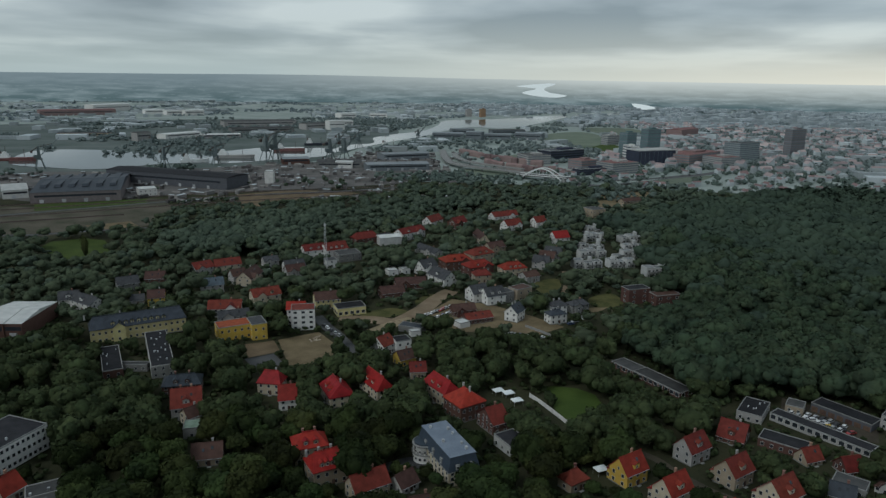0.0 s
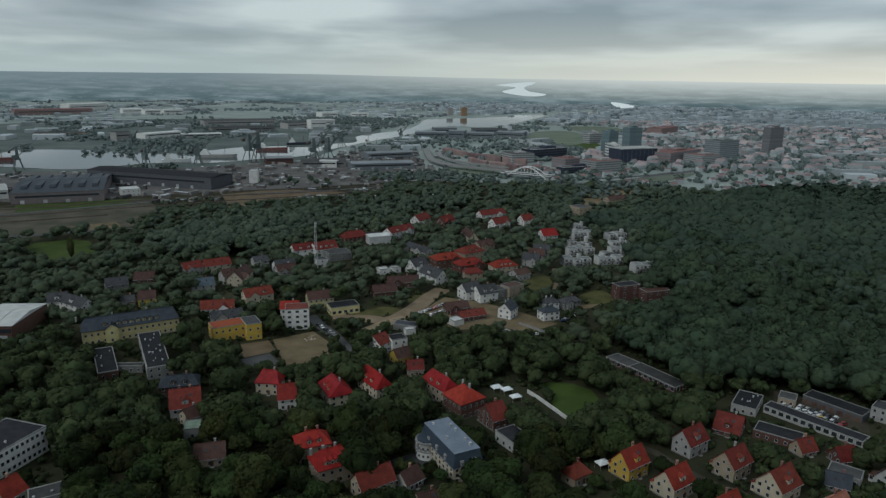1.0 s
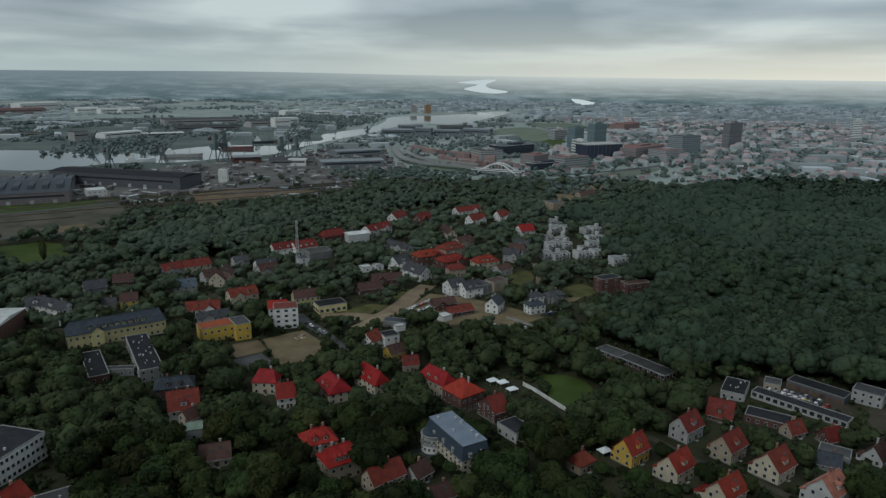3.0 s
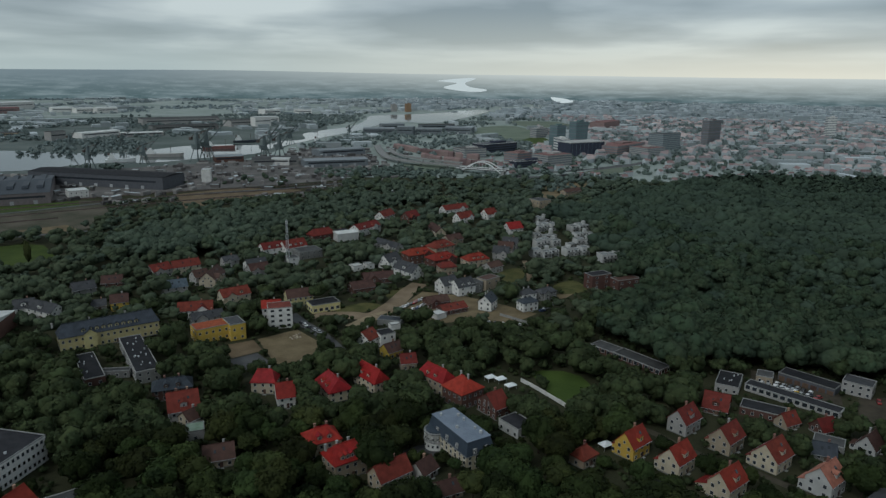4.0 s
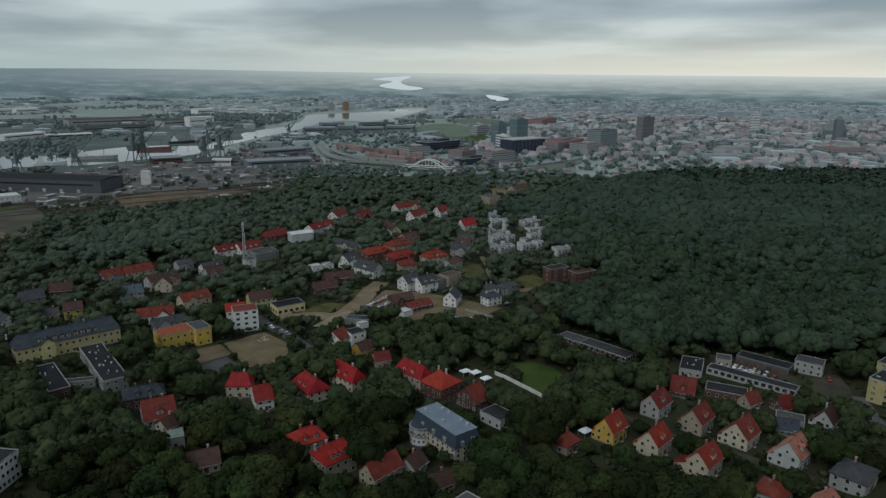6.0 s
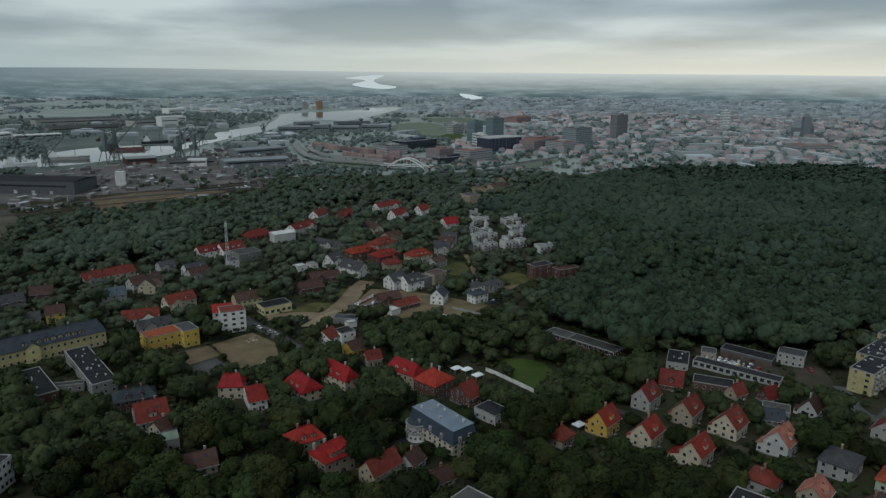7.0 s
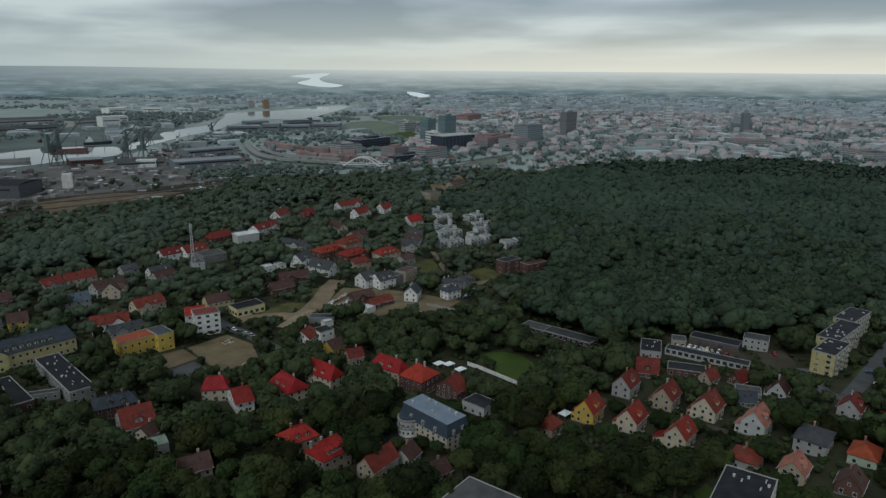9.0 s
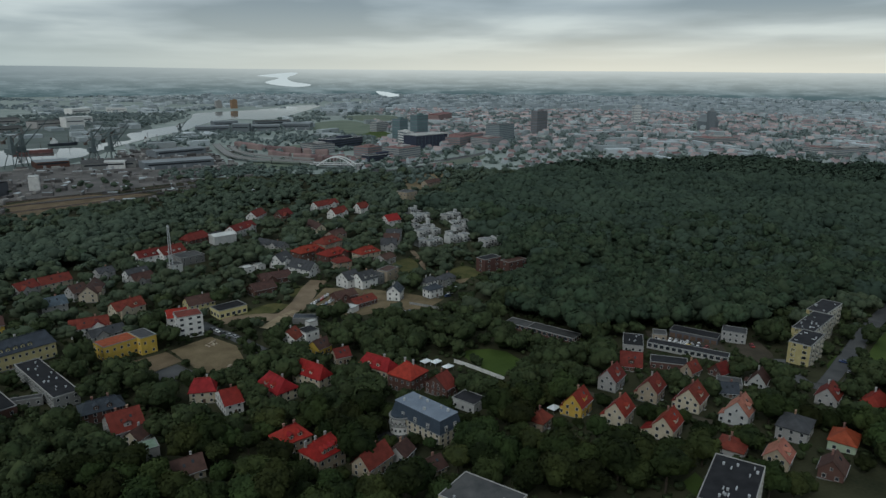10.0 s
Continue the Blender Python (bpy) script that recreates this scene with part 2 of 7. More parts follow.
# town ground colour is lifted to a pale tone in place of haze
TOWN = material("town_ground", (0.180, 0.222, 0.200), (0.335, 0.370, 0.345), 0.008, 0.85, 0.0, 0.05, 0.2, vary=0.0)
# lighter copy of GLASS for far towers, haze included in the colour
TOWER_GLASS = material("tower_glazing", (0.130, 0.155, 0.175), (0.180, 0.208, 0.230), 0.1, 0.25, 0.0, 1.0, 0.5, vary=0.2)
WASTE = material("weedy_waste_ground", (0.040, 0.046, 0.028), (0.125, 0.108, 0.085), 0.035, 0.95, 0.5, 0.5, 0.1, vary=0.1)
BALLAST = material("rail_ballast", (0.07, 0.055, 0.045), (0.16, 0.13, 0.11), 0.1, 0.95, 0.6, 3.0, 0.1)
STEEL = material("rusty_steel", (0.05, 0.035, 0.03), (0.12, 0.09, 0.08), 0.5, 0.6, 0.1, 4.0, 0.5, metal=0.3)
CRANE_GREEN = material("crane_green_paint", (0.075, 0.098, 0.100), (0.125, 0.148, 0.148), 0.2, 0.7, 0.0, 2.0, 0.3, vary=0.3)
WHITE_STEEL = material("white_painted_steel", (0.55, 0.56, 0.55), (0.72, 0.73, 0.72), 0.2, 0.5, 0.0, 3.0, 0.4, vary=0.03)
CANVAS = material("white_canvas", (0.60, 0.64, 0.66), (0.80, 0.82, 0.82), 0.4, 0.8, 0.1, 4.0, vary=0.15)
RUBBER = material("tyre_rubber", (0.015, 0.015, 0.015), (0.03, 0.03, 0.03), 2.0, 0.9, 0.0, 9.0)
CAR_PAINT = [material("car_paint_" + n, shade(c, 0.8), c, 0.5, 0.3, 0.0, 2.0, 0.6, vary=0.1) for n, c in
             (("white", (0.72, 0.72, 0.72)), ("silver", (0.36, 0.37, 0.38)), ("black", (0.025, 0.025, 0.03)), ("blue", (0.03, 0.06, 0.16)), ("yellow", (0.62, 0.42, 0.03)), ("red", (0.30, 0.03, 0.03)))]


def water_material():
    m = bpy.data.materials.new("river_water")
    m.use_nodes = True
    nt = m.node_tree
    b = nt.nodes["Principled BSDF"]
    b.inputs["Base Color"].default_value = (0.075, 0.09, 0.09, 1)
    b.inputs["Roughness"].default_value, b.inputs["IOR"].default_value = 0.06, 1.45
    n, bp, geo = nt.nodes.new("ShaderNodeTexNoise"), nt.nodes.new("ShaderNodeBump"), nt.nodes.new("ShaderNodeNewGeometry")
    nt.links.new(geo.outputs["Position"], n.inputs["Vector"])
    n.inputs["Scale"].default_value, n.inputs["Detail"].default_value = 0.08, 5.0
    bp.inputs["Strength"].default_value, bp.inputs["Distance"].default_value = 0.05, 0.3
    nt.links.new(n.outputs["Fac"], bp.inputs["Height"])
    nt.links.new(bp.outputs[0], b.inputs["Normal"])
    return m


WATER = water_material()
# the sky's reflection on the far river is put in as emission
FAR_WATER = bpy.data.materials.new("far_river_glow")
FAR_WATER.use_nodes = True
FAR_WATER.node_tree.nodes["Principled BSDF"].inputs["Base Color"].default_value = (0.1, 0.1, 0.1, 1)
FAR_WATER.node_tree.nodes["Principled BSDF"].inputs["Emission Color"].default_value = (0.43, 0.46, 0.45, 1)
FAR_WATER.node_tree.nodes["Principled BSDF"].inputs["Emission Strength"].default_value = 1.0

# ---------------- mesh helpers ----------------
def ease(u):
    u = min(max(u, 0.0), 1.0)
    return u * u * (3 - 2 * u)


def land(x, y):
    """Height of the land: the near slope falls to a plain, then a ramp fitted to the camera's skyline climbs."""
    r = math.hypot(x, y)
    if r > 4000:
        return 138.0 * min((r - 4000) / 950, 1.0)
    g = 10.0 * math.exp(-(max(y, 115.0) - 145.0) / 80.0) * (1 - ease((y - 300) / 120))
    d = max(0.0, -95.0 - x)
    near = 1 - ease((r - 500) / 400)
    return near * (g + 6.0 * (1 - math.exp(-d * d / (d + 15.0) * 0.012)) * (1 - ease((y - 350) / 90)))


def box_bm(bm, sx, sy, sz, at=(0, 0, 0), rz=0.0, taper=1.0, mat=0):
    """A box that stands on at, sx by sy by sz; taper narrows its top."""
    c, s = math.cos(rz), math.sin(rz)
    vs = []
    for z, f in ((0, 1.0), (sz, taper)):
        for x, y in ((-1, -1), (1, -1), (1, 1), (-1, 1)):
            px, py = x * sx / 2 * f, y * sy / 2 * f
            vs.append(bm.verts.new((at[0] + px * c - py * s, at[1] + px * s + py * c, at[2] + z)))
    for q in ((3, 2, 1, 0), (4, 5, 6, 7), (0, 1, 5, 4), (1, 2, 6, 5), (2, 3, 7, 6), (3, 0, 4, 7)):
        bm.faces.new([vs[i] for i in q]).material_index = mat
    return bm


def beam(bm, a, b, w):
    """A square bar from a to b."""
    a, b = Vector(a), Vector(b)
    d = (b - a).normalized()
    u = d.cross(Vector((0, 0, 1)))
    u = Vector((1, 0, 0)) if u.length < 0.05 else u.normalized()
    v = d.cross(u)
    r = [[bm.verts.new(p + u * i * w / 2 + v * j * w / 2) for i, j in ((-1, -1), (1, -1), (1, 1), (-1, 1))] for p in (a, b)]
    for i in range(4):
        bm.faces.new((r[0][i], r[0][(i + 1) % 4], r[1][(i + 1) % 4], r[1][i]))
    bm.faces.new(r[0][::-1])
    bm.faces.new(r[1])
    return bm


def mesh_of(name, bm, mats, smooth=False):
    bmesh.ops.recalc_face_normals(bm, faces=bm.faces)
    me = bpy.data.meshes.new(name)
    bm.to_mesh(me)
    bm.free()
    for m in (mats if isinstance(mats, (list, tuple)) else [mats]):
        me.materials.append(m)
    if smooth:
        me.polygons.foreach_set("use_smooth", [True] * len(me.polygons))
    return me


def part(name, bm, mats, parent, label=""):
    ob = new(name, mesh_of(name, bm, mats))
    ob.parent = parent
    return tagged(ob, label) if label else ob


def piece(name, me, parent, m):
    """An object on a shared mesh, placed in its parent's own axes."""
    ob = new(name, me)
    ob.parent = parent
    ob.matrix_basis = m
    return ob


def thing(name, x, y, rz, label, category, group="", z=0.0):
    ob = new(name)
    ob.matrix_basis = pose(x, y, z + land(x, y), 0, 0, rz)
    return tagged(ob, label, category, group)


def window_mesh(w, h):
    """A frame ring with its reveal, the pane set back in it, and the two as one for far walls."""
    def ring(bm, cut):
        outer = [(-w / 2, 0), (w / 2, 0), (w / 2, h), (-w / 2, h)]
        inner = [(-w / 2 + cut, cut), (w / 2 - cut, cut), (w / 2 - cut, h - cut), (-w / 2 + cut, h - cut)]
        loops = [[bm.verts.new((px, py, pz)) for px, pz in o] for o, py in ((outer, 0.0), (outer, -0.10), (inner, -0.10), (inner, -0.03))]
        for p, q in zip(loops, loops[1:]):
            for i in range(4):
                bm.faces.new((p[i], p[(i + 1) % 4], q[(i + 1) % 4], q[i]))
        return loops[-1]
    bm = bmesh.new()
    ring(bm, 0.08)
    frame_me = mesh_of("window", bm, FRAME_PAINT)
    bm = bmesh.new()
    box_bm(bm, w - 0.14, 0.02, h - 0.14, (0, -0.03, 0.07))
    pane_me = mesh_of("pane", bm, GLASS)
    bm = bmesh.new()
    bm.faces.new(ring(bm, 0.10)).material_index = 1
    return frame_me, pane_me, mesh_of("window", bm, [FRAME_PAINT, GLASS])


WINDOW = {'small': window_mesh(0.9, 1.1), 'house': window_mesh(1.25, 1.45), 'wide': window_mesh(2.0, 1.5), 'shop': window_mesh(2.2, 2.0)}


def put_window(parent, kind, x, y, z, rz, pane=True):
    w = piece("window", WINDOW[kind][0 if pane else 2], parent, pose(x, y, z, 0, 0, rz))
    if pane:
        piece("pane", WINDOW[kind][1], w, Matrix.Identity(4))


FOOT = []          # built-up circles: x, y, radius, and how high trees may stand before them
EYE_SIDE = Vector((-40, 0))


def keep_clear(x, y, rz, length, width, front=6.0, cover=3.0):
    if width > length:
        length, width, rz = width, length, rz + 90
    n = max(1, round(length / width))
    r = 0.44 * math.hypot(length / n, width) + 1.0
    c, s = math.cos(radians(rz)), math.sin(radians(rz))
    to = (EYE_SIDE - Vector((x, y))).normalized()
    for i in range(n):
        o = ((i + 0.5) / n - 0.5) * length
        FOOT.append((x + c * o, y + s * o, r, cover))
        FOOT.append((x + c * o + to.x * front, y + s * o + to.y * front, r * 0.3, 0))


def facing(rz, x, y, side):
    """Whether a side (outward angle in degrees in the thing's axes) looks to the camera's half of the place."""
    a = radians(rz + side)
    to = EYE_SIDE - Vector((x, y))
    return math.cos(a) * to.x + math.sin(a) * to.y > 0


def window_rows(parent, x, y, rz, length, width, storeys, floor_h, kind='house', gap=2.9, base=0.9, sides=(270, 0, 90, 180)):
    near = math.hypot(x, y) < 330
    for side in sides:
        if not near and not facing(rz, x, y, side):
            continue
        span, off = (length, width / 2) if side in (90, 270) else (width, length / 2)
        n = max(1, int((span - 1.2) / (gap if math.hypot(x, y) < 420 else gap * 1.5)))
        a = radians(side)
        for k in range(storeys):
            for i in range(n):
                o = (i - (n - 1) / 2) * span / n
                px, py = math.cos(a) * off - math.sin(a) * o, math.sin(a) * off + math.cos(a) * o
                put_window(parent, kind, px, py, base + k * floor_h, side + 90, math.hypot(x, y) < 275)


def house(x, y, rz, length, width, eave, ridge, roof, wall, hip=0.0, dormers=0, chimneys=1, annex=0.0, skylights=1):
    """Detached house; its ridge runs along its own x axis."""
    shape = "hipped" if hip else "gabled"
    h = thing("house", x, y, rz, "%s house with a %s %s roof" % (WALL_WORD[wall], ROOF_WORD[roof], shape), "house", "houses of the garden suburb")
    if facing(rz, x, y, 90) and not facing(rz, x, y, 270):
        h.matrix_basis = pose(x, y, land(x, y), 0, 0, rz + 180)
        rz += 180
    keep_clear(x, y, rz, length, width, cover=eave * (0.25 if x > 60 and y < 260 or length > 30 else 0.5 if math.hypot(x, y) < 330 else 1.0))
    hl, hw, o, th = length / 2, width / 2, 0.45, 0.22
    slope = (ridge - eave) / hw
    bm = bmesh.new()
    if hip:
        box_bm(bm, length, width, eave)
    else:
        prof = [(-hw, 0), (hw, 0), (hw, eave), (0, ridge), (-hw, eave)]
        a = [bm.verts.new((-hl, py, pz)) for py, pz in prof]
        b = [bm.verts.new((hl, py, pz)) for py, pz in prof]
        bm.faces.new(a)
        bm.faces.new(b[::-1])
        for i in range(5):
            bm.faces.new((a[i], a[(i + 1) % 5], b[(i + 1) % 5], b[i]))
    part("wall", bm, WALL[wall], h)
    bm = bmesh.new()
    box_bm(bm, length + 0.12, width + 0.12, 0.5)
    part("plinth", bm, WALL['grey'], h)
    if hip:
        bm = bmesh.new()
        r = max(hl - hw * hip, 0.4)
        e = [bm.verts.new((sx * (hl + o), sy * (hw + o), eave - 0.05)) for sx, sy in ((-1, -1), (1, -1), (1, 1), (-1, 1))]
        f = [bm.verts.new((sx * (hl + o), sy * (hw + o), eave + th)) for sx, sy in ((-1, -1), (1, -1), (1, 1), (-1, 1))]
        t = [bm.verts.new((-r, 0, ridge)), bm.verts.new((r, 0, ridge))]
        bm.faces.new(e[::-1])
        for i in range(4):
            bm.faces.new((e[i], e[(i + 1) % 4], f[(i + 1) % 4], f[i]))
        bm.faces.new((f[0], f[1], t[1], t[0]))
        bm.faces.new((f[2], f[3], t[0], t[1]))
        bm.faces.new((f[1], f[2], t[1]))
        bm.faces.new((f[3], f[0], t[0]))
        part("roof", bm, ROOF[roof], h)
    else:
        for sy in (-1, 1):
            bm = bmesh.new()
            q = [(0, ridge + 0.04), (sy * (hw + o), eave - slope * o + 0.04)]
            vs = [[bm.verts.new((sx * (hl + o), py, pz + dz)) for py, pz in q for dz in (0, th)] for sx in (-1, 1)]
            for i, j in ((0, 1), (1, 3), (3, 2), (2, 0)):
                bm.faces.new((vs[0][i], vs[0][j], vs[1][j], vs[1][i]))
            for s in vs:
                bm.faces.new((s[0], s[1], s[3], s[2]))
            part("roof_slope", bm, ROOF[roof], h)
            bm = bmesh.new()
            beam(bm, (-hl - o, sy * (hw + o + 0.06), eave - slope * o + 0.08), (hl + o, sy * (hw + o + 0.06), eave - slope * o + 0.08), 0.14)
            part("gutter", bm, METAL, h)
    bm = bmesh.new()
    rl = max(hl - hw * hip, 0.4) if hip else hl + o
    beam(bm, (-rl, 0, ridge + 0.26), (rl, 0, ridge + 0.26), 0.26)
    part("ridge_cap", bm, ROOF[roof], h)
    for i in range(chimneys):
        cx = (0.45 - i * 0.9) * hl * 0.8
        bm = bmesh.new()
        box_bm(bm, 0.75, 0.6, 2.4, (cx, 0.9, ridge - 1.3))
        box_bm(bm, 0.92, 0.77, 0.15, (cx, 0.9, ridge + 1.1))
        part("chimney", bm, WALL['pale'] if int(abs(x * 5) + y) % 5 < 2 else CHIMNEY, h)
    # a skylight or two between rafters
    if skylights and not hip and math.hypot(x, y) < 520 and int(abs(x) + y) % 3 < 2:
        ang = math.atan2(ridge - eave, hw)
        for i in range(1 + int(abs(x) + y) % 2):
            fy = -(0.40 + 0.12 * i) * hw
            bm = bmesh.new()
            bmesh.ops.create_cube(bm, size=1.0, matrix=Matrix.Translation(((0.5 - 0.85 * i) * hl * .7, fy, ridge + fy / hw * (ridge - eave) + 0.33)) @ Matrix.Rotation(ang, 4, 'X') @ Matrix.Diagonal((0.85, 1.2, 0.14, 1)))
            part("skylight", bm, GLASS, h)
    # dormers on the slope that looks outward along -y
    for i in range(dormers):
        dx = ((i + 0.5) / dormers - 0.5) * length * (0.75 if not hip else 0.6)
        zc = eave + (ridge - eave) * 0.18
        yc = -(hw - (zc - eave) / slope)
        dw, dh = (2.6, 1.7) if dormers == 1 else (1.7, 1.5)
        dep = dh / slope + 0.9
        bm = bmesh.new()
        box_bm(bm, dw, dep, dh, (dx, yc + dep / 2 - 0.1, zc))
        dob = part("dormer", bm, WALL[wall], h)
        bm = bmesh.new()
        for s in (-1, 1):
            v = [bm.verts.new(p) for p in ((dx, yc - 0.35, zc + dh + 0.75), (dx + s * (dw / 2 + 0.3), yc - 0.35, zc + dh - 0.05), (dx + s * (dw / 2 + 0.3), yc + dep + 0.4, zc + dh - 0.05),
                                           (dx, yc + dep + 0.9, zc + dh + 0.75), (dx, yc - 0.35, zc + dh + 0.9), (dx + s * (dw / 2 + 0.3), yc - 0.35, zc + dh + 0.1),
                                           (dx + s * (dw / 2 + 0.3), yc + dep + 0.4, zc + dh + 0.1), (dx, yc + dep + 0.9, zc + dh + 0.9))]
            for q in ((3, 2, 1, 0), (4, 5, 6, 7), (0, 1, 5, 4), (1, 2, 6, 5), (2, 3, 7, 6)):
                bm.faces.new([v[k] for k in q])
        rob = new("dormer_roof", mesh_of("dormer_roof", bm, ROOF[roof]))
        rob.parent = dob
        put_window(dob, 'small', dx, yc - 0.1, zc + 0.3, 0, False)
    # a cross gable on the camera side of some larger houses further up
    if math.hypot(x, y) > 330 and length > 10.5 and int(abs(x) * 3 + y) % 5 < 3:
        gw, gd = min(length * .36, 6.0), 1.6
        gx, top = hl * (.42 if int(abs(x)) % 2 else -.42), eave + gw * .42
        bm = bmesh.new()
        pr = [(-gw / 2, 0), (gw / 2, 0), (gw / 2, eave + .3), (0, top + .3), (-gw / 2, eave + .3)]
        a = [bm.verts.new((gx + px, -hw - gd, pz)) for px, pz in pr]
        b = [bm.verts.new((gx + px, -hw + 2.0, pz)) for px, pz in pr]
        bm.faces.new(a)
        bm.faces.new(b[::-1])
        for i in range(5):
            bm.faces.new((a[i], b[i], b[(i + 1) % 5], a[(i + 1) % 5]))
        wing = part("bay", bm, WALL[wall], h)
        bm = bmesh.new()
        for s in (-1, 1):
            q = [bm.verts.new(p) for p in ((gx, -hw - gd - .35, top + .36), (gx + s * (gw / 2 + .35), -hw - gd - .35, eave + .22), (gx + s * (gw / 2 + .35), 0, eave + .22), (gx, 0, top + .36))]
            q2 = [bm.verts.new(v.co + Vector((0, 0, .2))) for v in q]
            bm.faces.new(q)
            bm.faces.new(q2[::-1])
            for i in range(4):
                bm.faces.new((q[i], q[(i + 1) % 4], q2[(i + 1) % 4], q2[i]))
        rob = new("bay_roof", mesh_of("bay_roof", bm, ROOF[roof]))
        rob.parent = wing
        for k in range(2):
            put_window(wing, 'house', gx, -hw - gd, 1.0 + k * max(eave - 2.2, 2.6) * .75, 0, False)
    if annex:
        # a lower wing with its own lean-to roof beside the gable
        al, ah = min(length * .55, 6.5), eave * .74
        ay, az = hw + annex / 2, max(ah - annex * .45, 2.2)
        bm = bmesh.new()
        prof = [(hw - .05, 0), (hw + annex, 0), (hw + annex, az), (hw - .05, ah)]
        a = [bm.verts.new((-hl + .3, py, pz)) for py, pz in prof]
        b = [bm.verts.new((-hl + .3 + al, py, pz)) for py, pz in prof]
        bm.faces.new(a)
        bm.faces.new(b)
        for i in range(4):
            bm.faces.new((a[i], b[i], b[(i + 1) % 4], a[(i + 1) % 4]))
        wing = part("annex", bm, WALL[wall], h)
        bm = bmesh.new()
        q = [bm.verts.new(p) for p in ((-hl, hw - .3, ah + .12), (-hl + .6 + al, hw - .3, ah + .12), (-hl + .6 + al, hw + annex + .4, az - .1), (-hl, hw + annex + .4, az - .1))]
        q2 = [bm.verts.new(v.co + Vector((0, 0, .2))) for v in q]
        bm.faces.new(q)
        bm.faces.new(q2)
        for i in range(4):
            bm.faces.new((q[i], q[(i + 1) % 4], q2[(i + 1) % 4], q2[i]))
        rob = new("annex_roof", mesh_of("annex_roof", bm, ROOF[roof]))
        rob.parent = wing
        put_window(wing, 'house', -hl + .3, ay, 0.95, 270, False)
    storeys = max(1, round(eave / 3.0))
    fh = eave / storeys
    window_rows(h, x, y, rz, length, width, storeys, fh, gap=2.7, base=0.95)
    if not hip and ridge - eave > 3.2:
        for side in (0, 180):
            if math.hypot(x, y) < 330 or facing(rz, x, y, side):
                for o2 in ((-1.2, 1.2) if width > 9.5 else (0,)):
                    a = radians(side)
                    put_window(h, 'small', math.cos(a) * hl - math.sin(a) * o2, math.sin(a) * hl + math.cos(a) * o2, eave + 0.35, side + 90)
    bm = bmesh.new()
    box_bm(bm, 1.1, 0.12, 2.1, (hl * 0.12, -hw - 0.07, 0.35))
    part("door", bm, DOOR, h)
    bm = bmesh.new()
    box_bm(bm, 1.6, 1.0, 0.34, (hl * 0.12, -hw - 0.56, 0))
    part("doorstep", bm, COPING, h)
    return h


CATEGORY = {'building': "building", 'flat_block': "building", 'workshop': "workshop", 'garage_row': "garage", 'barrack': "barrack", 'flats': "apartment building", 'terrace': "terraced house",
            'hall': "hall", 'shed': "shed", 'office': "office building", 'tower': "tower block", 'church': "church", 'church_tower': "church tower", 'mansard': "apartment house"}


